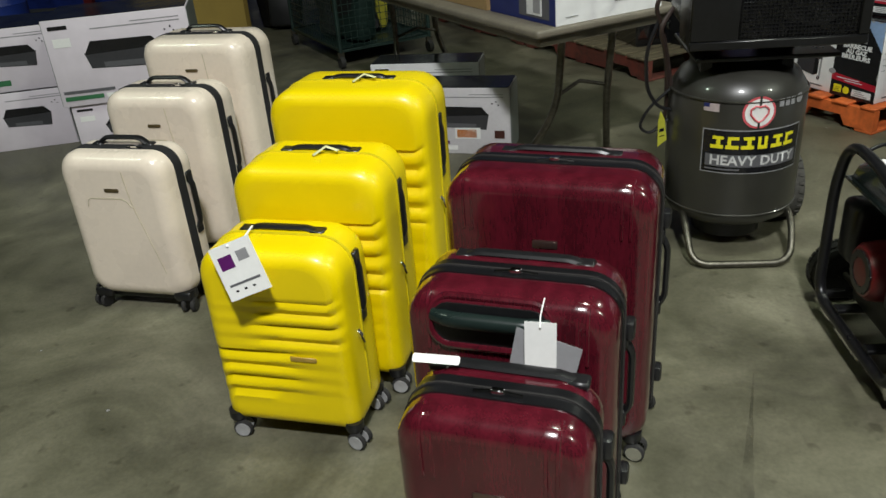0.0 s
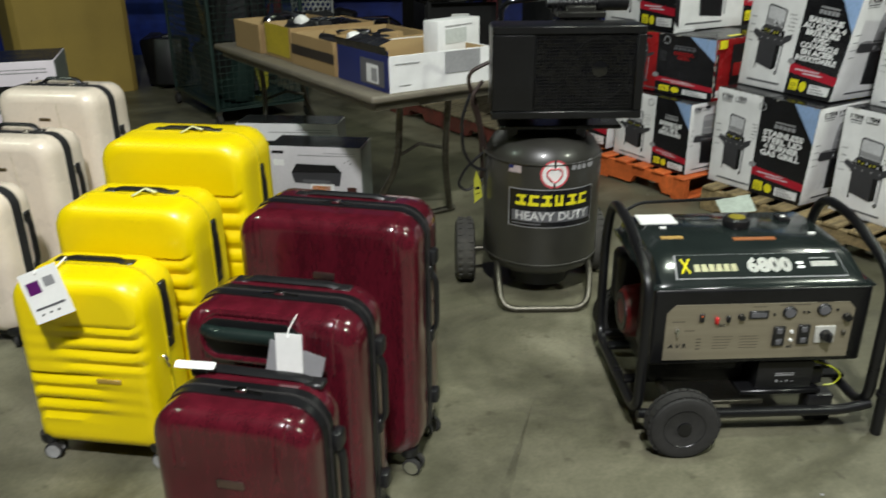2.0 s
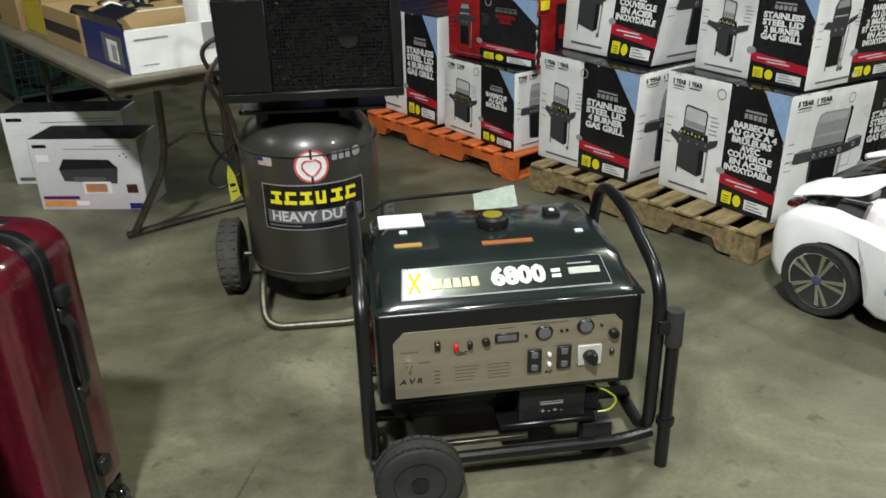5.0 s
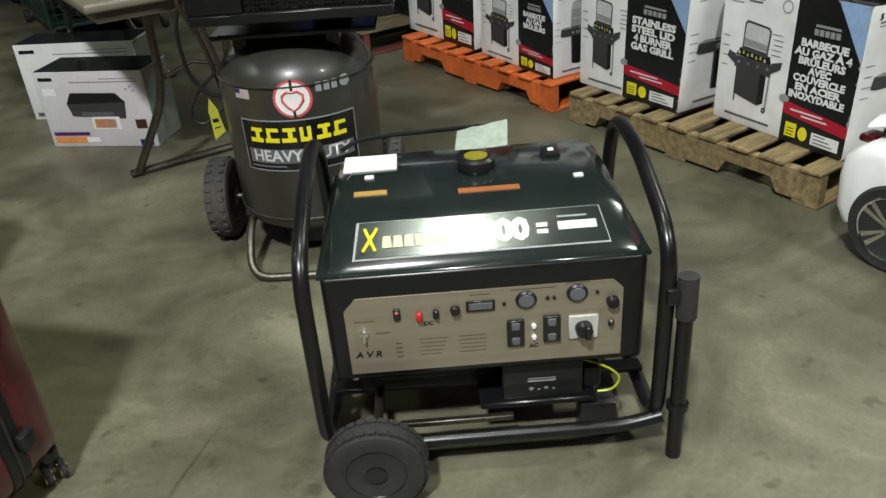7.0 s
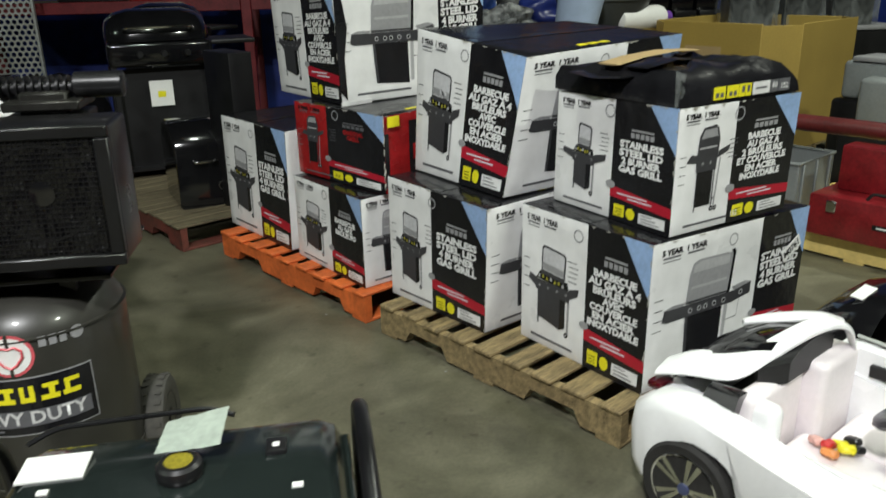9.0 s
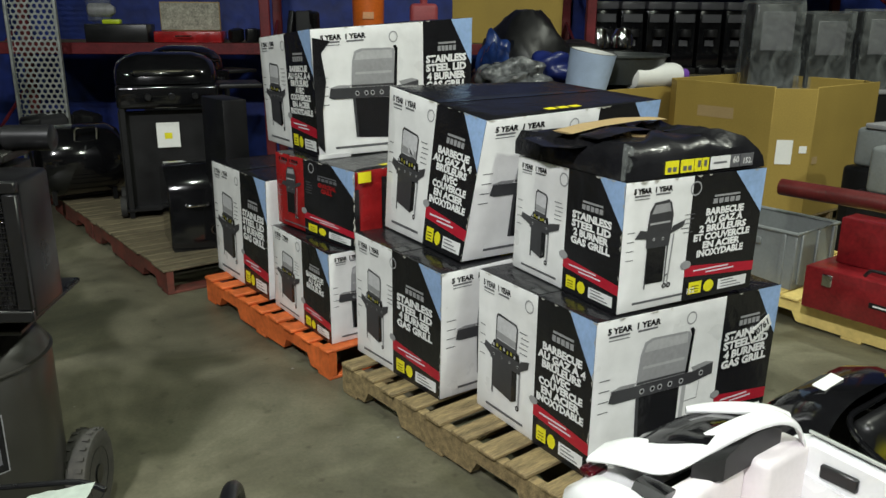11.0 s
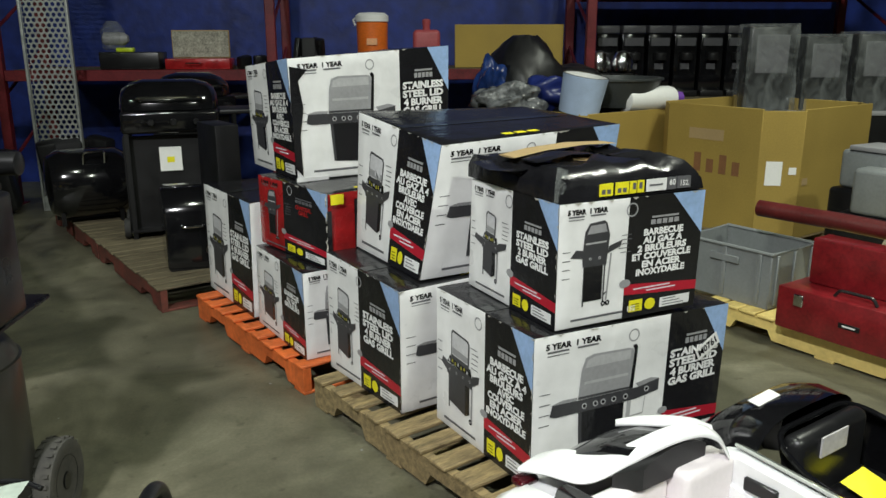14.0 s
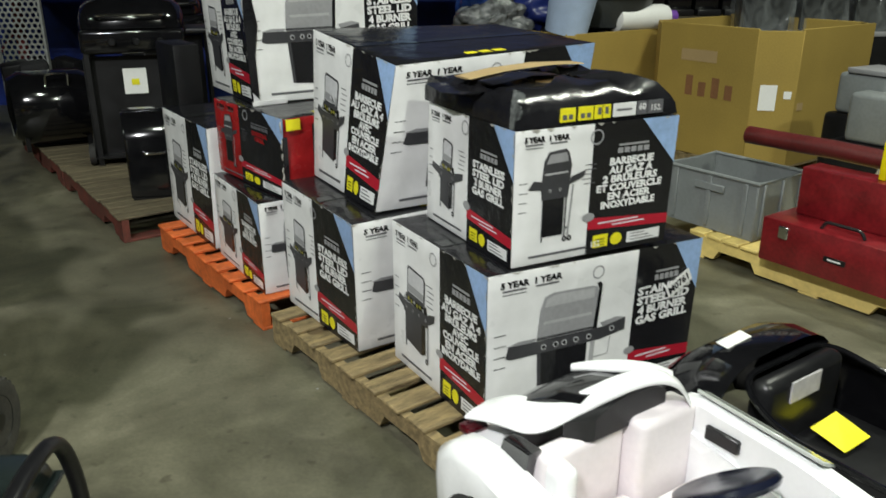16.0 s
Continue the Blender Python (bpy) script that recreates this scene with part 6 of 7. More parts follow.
box_navy = open_carton(TM @ pose(0.10, 0.012, 0.775), 0.56, 0.50, 0.165, WHITE, CARD_IN, "white and navy open appliance carton on the table", False)
part("navy_side", block(-0.003, -0.0005, 0.002, 0.498, 0.002, 0.19), NAVY, box_navy)
part("picture_panel", block(-0.005, -0.0035, 0.04, 0.26, 0.02, 0.135), DIMINK, box_navy)
part("picture_appliance", block(-0.007, -0.0055, 0.09, 0.2, 0.03, 0.115), WHITE, box_navy)
part("picture_appliance", block(-0.0085, -0.0072, 0.1, 0.15, 0.04, 0.1), GREYINK, box_navy)
part("black_flap", block(0.0, 0.30, 0, 0.004, 0, 0.14, 0.001, 1), INK, box_navy, at=pose(0.0, 0.50, 0.165, -72, 0, -90))
part("black_flap", block(0, 0.50, 0, 0.004, 0, 0.05), INK, box_navy, at=pose(0, 0.50, 0.16, 25, 0, -90))
part("grey_print", block(0.30, 0.50, -0.003, -0.0008, 0.06, 0.16), GREYINK, box_navy)
part("fine_print", block(0.03, 0.16, -0.003, -0.0008, 0.125, 0.13), GREYINK, box_navy)
part("fine_print", block(0.05, 0.11, -0.003, -0.0008, 0.03, 0.032), GREYINK, box_navy)
wb = thing("white_carton", "white glossy carton standing in the open carton", "carton", TM @ pose(0.46, 0.16, 0.7815, 0, 0, 12))
part("box", block(0, 0.30, 0, 0.1, 0, 0.27, 0.004, 2), WHITE, wb)
part("picture", block(0.05, 0.2, -0.002, -0.0005, 0.16, 0.23), mat("pale_grey_print", (0.55, 0.58, 0.56), 0.4), wb)
part("fine_print", block(0.05, 0.24, -0.002, -0.0005, 0.24, 0.245), GREYINK, wb)
b2 = open_carton(TM @ pose(0.09, 0.535, 0.775), 0.60, 0.51, 0.17, CARD, CARD_IN, "brown open carton with a dark stripe on the table", False, 4)
part("dark_stripe", block(-0.002, -0.0005, 0.0, 0.51, 0.06, 0.11), mat("brown_black_stripe", (0.03, 0.022, 0.016), 0.6), b2)
b3 = open_carton(TM @ pose(0.10, 1.07, 0.775), 0.52, 0.38, 0.185, CARD, CARD_IN, "brown open carton with yellow tape on the table", False, 6)
part("yellow_tape", block(-0.0025, -0.0005, 0.03, 0.355, 0.02, 0.185), mat("yellow_tape", (0.52, 0.40, 0.03), 0.3), b3)
part("yellow_tape", block(0.02, 0.3, -0.0025, -0.0005, 0.0, 0.02), MATS["yellow_tape"], b3)
b4 = open_carton(TM @ pose(0.08, 1.48, 0.775), 0.5, 0.40, 0.165, CARD, CARD_IN, "brown open carton at the end of the table", False, 8)


def lamp_bulb(m, label):
    t = thing("light_bulb", label, "bulb", m, group="white bulbs")
    part("globe", lathe([(0.006, 0.0), (0.03, 0.008), (0.04, 0.035), (0.034, 0.06), (0.02, 0.085)], 20, "x"), SHEET, t)
    part("socket", lathe([(0.018, 0.085), (0.02, 0.09), (0.02, 0.12), (0.008, 0.13)], 16, "x"), CHROME, t)
    part("cable", tube([(0.13, 0, 0), (0.2, 0.02, -0.02), (0.3, 0.0, -0.03)], 0.006, 6, bend=0.05), BLACK, t)


def dark_contents(m, w, d, h, label, seed, tone=None, count=9):
    """A loose heap of small dark goods filling a box."""
    rng = random.Random(seed)
    t = thing("loose_goods", label, "goods", m)
    for k in range(count):
        r = rng.uniform(0.5, 1.0) * min(w, d) * 0.28
        bm = block(-r, r, -r * 0.6, r * 0.6, -h * 0.45, h * 0.45, min(r * 0.3, h * 0.2), 2)
        part("item", bm, rng.choice(tone or (BLACK, DARK, GLOSSBLACK, FABRIC)), t, at=pose(rng.uniform(r, max(r * 1.01, w - r)), rng.uniform(r * 0.7, max(r * 0.71, d - r * 0.7)), h * 0.5, rng.uniform(-14, 14), rng.uniform(-14, 14), rng.uniform(0, 180)))
    return t


dark_contents(TM @ pose(0.11, 0.56, 0.782), 0.54, 0.42, 0.17, "loose dark goods inside the brown carton", 1, (CARD, BLACK, BLACK, DARK), 14)
dark_contents(TM @ pose(0.12, 1.09, 0.782), 0.46, 0.32, 0.20, "loose dark goods inside the taped carton", 2, count=14)
dark_contents(TM @ pose(0.10, 1.50, 0.782), 0.42, 0.32, 0.20, "loose dark goods inside the end carton", 3)
lamp_bulb(TM @ pose(0.2, 1.2, 0.975, 0, 5, 20), "white bulb with cable lying on open cartons")
lamp_bulb(TM @ pose(0.25, 0.7, 0.93, 0, 0, -10), "white bulb with cable lying in the brown carton")

# ---- printer cartons ----


def printer_carton(m, w, d, h, body, label, accents=(), title=True, tilt=False):
    t = thing("printer_carton", label, "carton", m, group="printer cartons")
    part("box", block(0, w, 0, d, 0, h, 0.005, 2), body, t)
    part("top_sheet", block(0.005, w - 0.005, 0.005, d - 0.005, h - 0.0005, h + 0.002), mat("black_shrink_top", (0.02, 0.022, 0.022), 0.18, vary=0.3, bump=0.3, bdist=0.01, fine=14), t)
    part("side_sheet", block(-0.0025, -0.0005, 0.006, d - 0.006, 0.006, h - 0.006), mat("grey_green_print", (0.20, 0.22, 0.21), 0.35), t)
    part("side_sheet", block(w + 0.0005, w + 0.0025, 0.006, d - 0.006, 0.006, h - 0.006), MATS["grey_green_print"], t)
    to = lambda s, z, o: Vector((s, -o, z))
    part("maker_mark", bars(to, [(0.04 * w, 0.885 * h, 0.13 * w, 0.045 * h)], 0.0015), INK, t, smooth=False)
    part("fine_print", bars(to, [(0.32 * w, 0.86 * h, 0.62 * w, 0.012 * h), (0.6 * w, 0.90 * h, 0.34 * w, 0.01 * h)], 0.0015), GREYINK, t, smooth=False)
    part("white_label", bars(to, [(0.05 * w, 0.69 * h, 0.12 * w, 0.10 * h)], 0.0015), SHEET, t, smooth=False)
    part("dot_mark", bars(to, [(0.82 * w, 0.76 * h, 0.012 * w, 0.02 * h), (0.86 * w, 0.79 * h, 0.012 * w, 0.02 * h), (0.88 * w, 0.74 * h, 0.012 * w, 0.02 * h)], 0.0015), INK, t, smooth=False)
    pic = bmesh.new()
    f = lambda u, v: (u * w, v * h)
    for pts, idx, o in (([(0.27, 0.42), (0.76, 0.38), (0.79, 0.62), (0.24, 0.60)], 0, 0.0016), ([(0.24, 0.58), (0.79, 0.60), (0.72, 0.72), (0.30, 0.73)], 1, 0.002), ([(0.36, 0.42), (0.66, 0.40), (0.66, 0.47), (0.36, 0.48)], 2, 0.0024)):
        flat(pic, [to(*f(u, v), o) for u, v in pts], idx)
    part("printer_picture", pic, [MATS["charcoal_print"], INK, DIMINK], t, smooth=False)
    for s, z, ww, hh, m2 in accents:
        part("accent_print", bars(to, [(s * w, z * h, ww * w, hh * h)], 0.0026), m2, t, smooth=False)
    return t


printer_carton(pose(-0.53, 4.055, 0, 0, 0, -9), 0.525, 0.24, 0.355, mat("cool_white_print", (0.62, 0.60, 0.62), 0.35, vary=0.05), "white printer carton on the floor under the table", ((0.44, 0.24, 0.26, 0.17, SHEET), (0.46, 0.26, 0.2, 0.12, ORANGEINK), (0.04, 0.06, 0.3, 0.08, ORANGEINK), (0.34, 0.065, 0.12, 0.07, SHEET), (0.84, 0.25, 0.1, 0.12, mat("dark_brown_print", (0.06, 0.02, 0.015), 0.4)), (0.04, 0.16, 0.34, 0.045, PURPLE), (0.84, 0.02, 0.12, 0.08, NAVY)))
printer_carton(pose(-0.80, 4.47, 0, 0, 0, -6), 0.62, 0.22, 0.385, WHITE, "white scanner carton on the floor under the table", ((0.04, 0.05, 0.32, 0.05, DIMINK),))
PR = pose(-2.5, 4.17, 0, 0, 0, 17)
printer_carton(PR @ pose(0.03, 0.02, 0), 0.66, 0.5, 0.30, LILAC, "lilac-white printer carton under another carton", ())
printer_carton(PR @ pose(0.0, 0.0, 0.303), 0.76, 0.5, 0.475, LILAC, "large lilac-white printer carton on a carton", ((0.03, 0.07, 0.27, 0.05, GREENINK), (0.03, 0.15, 0.36, 0.035, DIMINK), (0.32, 0.07, 0.06, 0.05, SHEET)))
printer_carton(PR @ pose(-0.56, 0.34, 0), 0.50, 0.5, 0.345, LILAC, "printer carton in a row of stacked cartons", ())
printer_carton(PR @ pose(-0.55, 0.36, 0.348), 0.50, 0.5, 0.36, LILAC, "printer carton on top of a row", ((0.06, 0.10, 0.36, 0.09, GREENINK),))

# ---- wire cage ----


def cage(m, w, d, h):
    t = thing("wire_cage", "dark green wire mesh cage trolley with dark goods", "cage", m)
    for x in (0, w):
        for y in (0, d):
            part("post", tube([(x, y, 0.12), (x, y, h)], 0.016, 8), WIRE, t)
            c = part("caster", lathe([(0.02, -0.016), (0.045, -0.018), (0.05, 0), (0.045, 0.018), (0.02, 0.016)], 18, "x"), RUBBER, t, at=pose(x, y, 0.05))
            part("caster_fork", block(-0.024, 0.024, -0.012, 0.012, 0.03, 0.075), STEEL, c)
    for z in (0.14, h):
        part("rail", tube([(0, 0, z), (w, 0, z), (w, d, z), (0, d, z)], 0.012, 8, closed=True), WIRE, t)
    part("cage_floor", block(0, w, 0, d, 0.12, 0.135), WIRE, t)
    for fixed, span in (("y", w), ("x", d)):
        for pos in ((0, d) if fixed == "y" else (0, w)):
            g = bmesh.new()
            k = 0
            while k * 0.05 < span:
                s = k * 0.05
                a = (s - 0.002, s + 0.002)
                block(*(a if fixed == "y" else (pos - 0.002, pos + 0.002)), *((pos - 0.002, pos + 0.002) if fixed == "y" else a), 0.14, h, bm=g)
                k += 1
            for q in range(int((h - 0.14) / 0.05)):
                z = 0.165 + q * 0.05
                block(*((0, span) if fixed == "y" else (pos - 0.002, pos + 0.002)), *((pos - 0.002, pos + 0.002) if fixed == "y" else (0, span)), z - 0.002, z + 0.002, bm=g)
            tagged(part("mesh_panel", g, WIRE, t, smooth=False), kind="stuff")
    return t


CG = pose(-1.30, 5.95, 0, 0, 0, 33)
cage(CG, 0.75, 1.1, 1.75)
dark_contents(CG @ pose(0.05, 0.05, 0.136), 0.65, 1.0, 0.5, "dark garden tools heaped inside the wire cage", 11, (BLACK, DARK, FABRIC, WIRE, BLACK, mat("olive_yellow", (0.35, 0.32, 0.03), 0.5)), 16)
dark_contents(CG @ pose(0.05, 0.05, 0.60), 0.65, 1.0, 0.5, "dark tools stacked higher inside the wire cage", 12, (BLACK, DARK, FABRIC, GLOSSBLACK), 14)

# ---- big bulk boxes ----


def bulk_box(m, w, d, h, cut, material, label, writing=True):
    """An eight-sided open bulk carton of thick corrugated board."""
    t = thing("bulk_carton", label, "carton", m)
    pts = [(cut, 0), (w - cut, 0), (w, cut), (w, d - cut), (w - cut, d), (cut, d), (0, d - cut), (0, cut)]
    for i in range(8):
        a, b = Vector((*pts[i], 0)), Vector((*pts[(i + 1) % 8], 0))
        length, turn = (b - a).length, math.degrees(math.atan2(b.y - a.y, b.x - a.x))
        wall = part("board", block(0, length, 0, 0.014, 0, h + (0.012 if i % 3 == 0 else 0.0), 0.003, 1), material, t, at=pose(a.x, a.y, 0, 0, 0, turn))
    part("base", block(cut * 0.7, w - cut * 0.7, cut * 0.7, d - cut * 0.7, 0.0, 0.02), material, t)
    return t


pallet(4.86, 6.05, 33, 1.2, 1.28, WOOD, "bare wooden pallet under a bulk carton")
G1 = pose(4.86, 6.05, 0.141, 0, 0, 33)
g1 = bulk_box(G1, 1.30, 1.2, 0.90, 0.2, OCHRE, "large ochre cardboard bulk carton with paper labels")
part("paper_label", block(0.05, 0.16, -0.0025, -0.0006, 0.38, 0.55), SHEET, g1, at=pose(0.0, 0.2, 0, 0, 0, -45))
part("paper_label", block(0.205, 0.255, -0.0025, -0.0006, 0.46, 0.51), SHEET, g1, at=pose(0.0, 0.2, 0, 0, 0, -45))
part("tan_label", block(0.03, 0.1, -0.0025, -0.0006, 0.38, 0.43), CARD_IN, g1, at=pose(0.2, 0.0, 0, 0, 0, 0))
for k in range(4):
    part("printed_mark", block(-0.0022, -0.0006, 0.35 + 0.11 * k, 0.41 + 0.11 * k, 0.42, 0.52 + 0.04 * (k % 2)), mat("brown_red_print", (0.22, 0.10, 0.04), 0.8), g1)
part("tape_patch", block(-0.0022, -0.0006, 0.5, 0.8, 0.66, 0.74), CARD_IN, g1)
pallet(3.62, 6.75, 33, 1.1, 1.05, WOOD, "bare wooden pallet under a second bulk carton")
G2 = pose(3.62, 6.75, 0.141, 0, 0, 33)
bulk_box(G2, 1.05, 1.1, 0.82, 0.05, OCHRE, "ochre cardboard bulk carton full of housewares")
dark_contents(G2 @ pose(0.1, 0.1, 0.45), 0.85, 0.85, 0.4, "dark housewares filling the bulk carton", 21, (BLACK, FABRIC, GREYCARD, DARK), 12)
dark_contents(G1 @ pose(0.15, 0.2, 0.4), 0.8, 0.8, 0.35, "grey goods filling the bulk carton", 22, (GREYCARD, BIN, BLACK), 10)
OCH = bulk_box(pose(-3.3, 6.95, 0, 0, 0, 33), 1.0, 1.0, 1.12, 0.05, OCHRE, "tall ochre cardboard bulk carton near the cage")

shade = thing("lamp_shade", "pale blue fabric drum lamp shade on other goods", "lamp shade", pose(3.62, 6.95, 0.97, 6, 8, 0))
part("fabric", lathe([(0.15, 0.0), (0.155, 0.002), (0.175, 0.0 + 0.29), (0.17, 0.292)], 40, closed=False), mat("pale_blue_fabric", (0.40, 0.50, 0.68), 0.8, fine=200), shade)
part("lining", lathe([(0.148, 0.002), (0.168, 0.288)], 40, closed=False), SHEET, shade)
part("ring", tube([(0.172 * math.cos(k * math.pi / 16), 0.172 * math.sin(k * math.pi / 16), 0.291) for k in range(32)], 0.003, 6, closed=True), STEEL, shade)
rl = thing("foam_roll", "white plastic-wrapped foam roll on the bulk carton", "roll", pose(4.02, 7.15, 1.05, 0, 0, 24))
part("roll", lathe([(0.05, 0.0), (0.095, 0.02), (0.1, 0.06), (0.1, 0.46), (0.09, 0.5), (0.04, 0.52)], 28, "x"), SHEET, rl)
part("purple_end", lathe([(0.03, 0.52), (0.05, 0.525), (0.05, 0.60), (0.03, 0.605)], 20, "x"), mat("violet_plastic", (0.16, 0.06, 0.35), 0.4), rl)
bs = thing("plastic_tub", "shallow dark grey plastic tub among housewares", "tub", pose(4.0, 7.45, 0.98, 0, 0, 20))
part("tub", lathe([(0.30, 0.0), (0.33, 0.01), (0.40, 0.22), (0.42, 0.22), (0.42, 0.235), (0.385, 0.235), (0.30, 0.03)], 36), mat("dark_grey_plastic", (0.045, 0.05, 0.05), 0.4), bs)


def draped(m, r, h, label, seed):
    """A dark cloth heap: an uneven cone with folds."""
    rng = random.Random(seed)
    bm = bmesh.new()
    rings = []
    for k in range(9):
        f = k / 8
        ring = []
        for i in range(28):
            a = 2 * math.pi * i / 28
            rr = r * (1 - f ** 2.2 * 0.75) * (1 + 0.12 * math.sin(5 * a + k) + rng.uniform(-0.05, 0.05))
            ring.append(bm.verts.new((rr * math.cos(a), rr * math.sin(a), h * f + rng.uniform(-0.012, 0.012) * (k > 0))))
        rings.append(ring)
    for a, b in zip(rings, rings[1:]):
        for i in range(28):
            bm.faces.new((a[i], a[(i + 1) % 28], b[(i + 1) % 28], b[i]))
    bm.faces.new(rings[-1])
    ob = part("draped_cloth", bm, SOOT)
    ob.matrix_basis = m
    return tagged(ob, label, "cloth")


draped(pose(3.3, 7.75, 0.95), 0.42, 0.60, "black cloth heaped over other goods", 3)


def lumpy(name, label, category, m, size, material, seed, rough=0.16):
    """A stuffed bag: an uneven rounded lump with creases, flat below."""
    rng = random.Random(seed)
    bm = bmesh.new()
    bmesh.ops.create_icosphere(bm, subdivisions=4, radius=1)
    dirs = [(Vector((rng.gauss(0, 1), rng.gauss(0, 1), rng.gauss(0, 1))).normalized(), rng.uniform(4, 11), rng.uniform(0, 6)) for k in range(7)]
    for v in bm.verts:
        f = 1 + rough * sum(math.sin(k * v.co.dot(d) + p) for d, k, p in dirs) / 3.5
        c = v.co * f
        v.co = Vector((c.x * size[0], c.y * size[1], max(0, c.z + 0.75) * size[2]))
    ob = part(name, bm, material)
    ob.matrix_basis = m
    return tagged(ob, label, category)


lumpy("stuffed_bag", "black stuffed bag lying on housewares", "bag", pose(3.75, 7.95, 0.95), (0.33, 0.28, 0.20), SOOT, 4)
lumpy("stuffed_bag", "shiny deep blue plastic bag on housewares", "bag", pose(2.98, 7.45, 0.95), (0.13, 0.16, 0.22), mat("blue_bag_film", (0.012, 0.032, 0.13), 0.2, vary=0.3, bump=0.6, bdist=0.02, fine=12), 5, 0.3)
lumpy("stuffed_bag", "crinkled grey and white wrapped bag among housewares", "bag", pose(3.12, 7.2, 0.92), (0.26, 0.2, 0.14), mat("grey_white_wrap", (0.12, 0.125, 0.13), 0.18, vary=0.5, scale=9, bump=1.0, bdist=0.03, fine=18), 6, 0.35)
lumpy("stuffed_bag", "dark navy cloth bundle among housewares", "bag", pose(3.45, 7.35, 0.95), (0.2, 0.16, 0.16), NAVY, 7, 0.3)
draped(pose(3.0, 7.3, 0.0), 0.5, 1.0, "dark covered heap between bulk cartons", 4)

# ---- yellow pallet with bin and tool chest ----
pallet(4.66, 3.70, 31.5, 1.40, 1.0, YELLOWWOOD, "yellow painted pallet with a bin and a tool chest", gap=0.02)


def bin_box(m, w, d, h):
    t = thing("storage_bin", "grey plastic storage bin with ribbed rim", "bin", m)
    th = 0.006
    for x0, x1, y0, y1 in ((0, w, 0, th), (0, w, d - th, d), (0, th, th, d - th), (w - th, w, th, d - th)):
        part("wall", block(x0, x1, y0, y1, 0.0, h, 0.002, 1), BIN, t)
    part("floor_plate", block(th, w - th, th, d - th, 0, 0.008), BIN, t)
    part("rim", tube([(0, 0, h), (w, 0, h), (w, d, h), (0, d, h)], 0.012, 8, closed=True, flat=(0.014, 0.01)), BIN, t)
    for q in (0.12, 0.5, 0.88):
        part("rib", block(-0.012, -0.0005, d * q - 0.012, d * q + 0.012, 0.02, h - 0.01, 0.003, 1), BIN, t)
        part("rib", block(w * q - 0.012, w * q + 0.012, -0.012, -0.0005, 0.02, h - 0.01, 0.003, 1), BIN, t)
    part("grip", block(-0.014, -0.0005, d * 0.34, d * 0.66, h - 0.09, h - 0.05, 0.004, 1), BIN, t)
    return t


bin_box(pose(4.16, 4.66, 0.141, 0, 0, 33), 0.42, 0.56, 0.30)
dark_contents(pose(4.16, 4.66, 0.141, 0, 0, 33) @ pose(0.03, 0.03, 0.009), 0.36, 0.5, 0.2, "mixed tools and an orange tool in the bin", 31, (BLACK, DARK, MATS["orange_print"], BIN), 8)
tc = thing("tool_chest", "red metal tool chest with its lid raised", "tool chest", pose(4.50, 3.80, 0.141, 0, 0, 32))
part("body", block(0, 0.30, 0, 0.76, 0, 0.21, 0.008, 2), TOOLRED, tc)
lid = part("lid", block(0.16, 0.30, 0.0, 0.70, 0.2105, 0.44, 0.01, 2), TOOLRED, tc)
part("latch", block(-0.012, 0.001, 0.62, 0.67, 0.13, 0.19, 0.004, 1), CHROME, tc)
part("latch", block(-0.012, 0.001, 0.10, 0.15, 0.13, 0.19, 0.004, 1), CHROME, tc)
part("name_plate", block(-0.004, 0.001, 0.34, 0.44, 0.085, 0.11, 0.001, 1), BLACK, tc)
part("name_bar", block(-0.006, -0.0035, 0.36, 0.42, 0.094, 0.101), SHEET, tc)
part("handle", tube([(0.05, 0.3, 0.212), (0.05, 0.32, 0.245), (0.05, 0.48, 0.245), (0.05, 0.5, 0.212)], 0.008, 8, bend=0.02), BLACK, tc)
tagged(part("padded_tube", tube([(4.22, 5.0, 0.62), (4.5, 4.62, 0.62), (4.88, 4.1, 0.60)], 0.045, 14), mat("dark_red_leather", (0.10, 0.012, 0.012), 0.4, vary=0.2)), "dark red padded tube lying across the chest and bin", "tube")
yl = thing("spirit_level", "yellow plastic tool on the tool chest", "tool", pose(4.50, 3.80, 0.141, 0, 0, 32) @ pose(0.2, 0.34, 0.441))
part("bar", block(0, 0.05, 0, 0.03, 0, 0.17, 0.006, 2), mat("tool_yellow", (0.8, 0.65, 0.0), 0.4), yl)
part("window", block(0.012, 0.038, -0.002, 0.001, 0.06, 0.12), BLACK, yl)
gr = thing("bench_machine", "grey bench machine with dark flexible pipes", "machine", pose(5.15, 5.0, 0.0, 0, 0, 33))
part("stand", block(0, 0.5, 0, 0.5, 0.0, 0.5, 0.02, 2), BLACK, gr)
part("housing", block(0.02, 0.4, 0.05, 0.42, 0.5, 0.78, 0.03, 3), BIN, gr)
part("pipe", tube([(0.1, 0.0, 0.62), (0.05, -0.12, 0.6), (0.2, -0.2, 0.5)], 0.06, 16, bend=0.1), BLACK, gr)
part("pipe", tube([(0.3, 0.1, 0.8), (0.28, 0.0, 0.95), (0.4, -0.1, 1.0)], 0.055, 16, bend=0.1), GREYCARD, gr)
part("hose", tube([(0.05, 0.1, 0.7), (-0.1, 0.05, 0.66), (-0.15, 0.1, 0.4), (0.0, 0.2, 0.3)], 0.012, 8, bend=0.1), mat("clear_hose", (0.5, 0.5, 0.48), 0.2), gr)

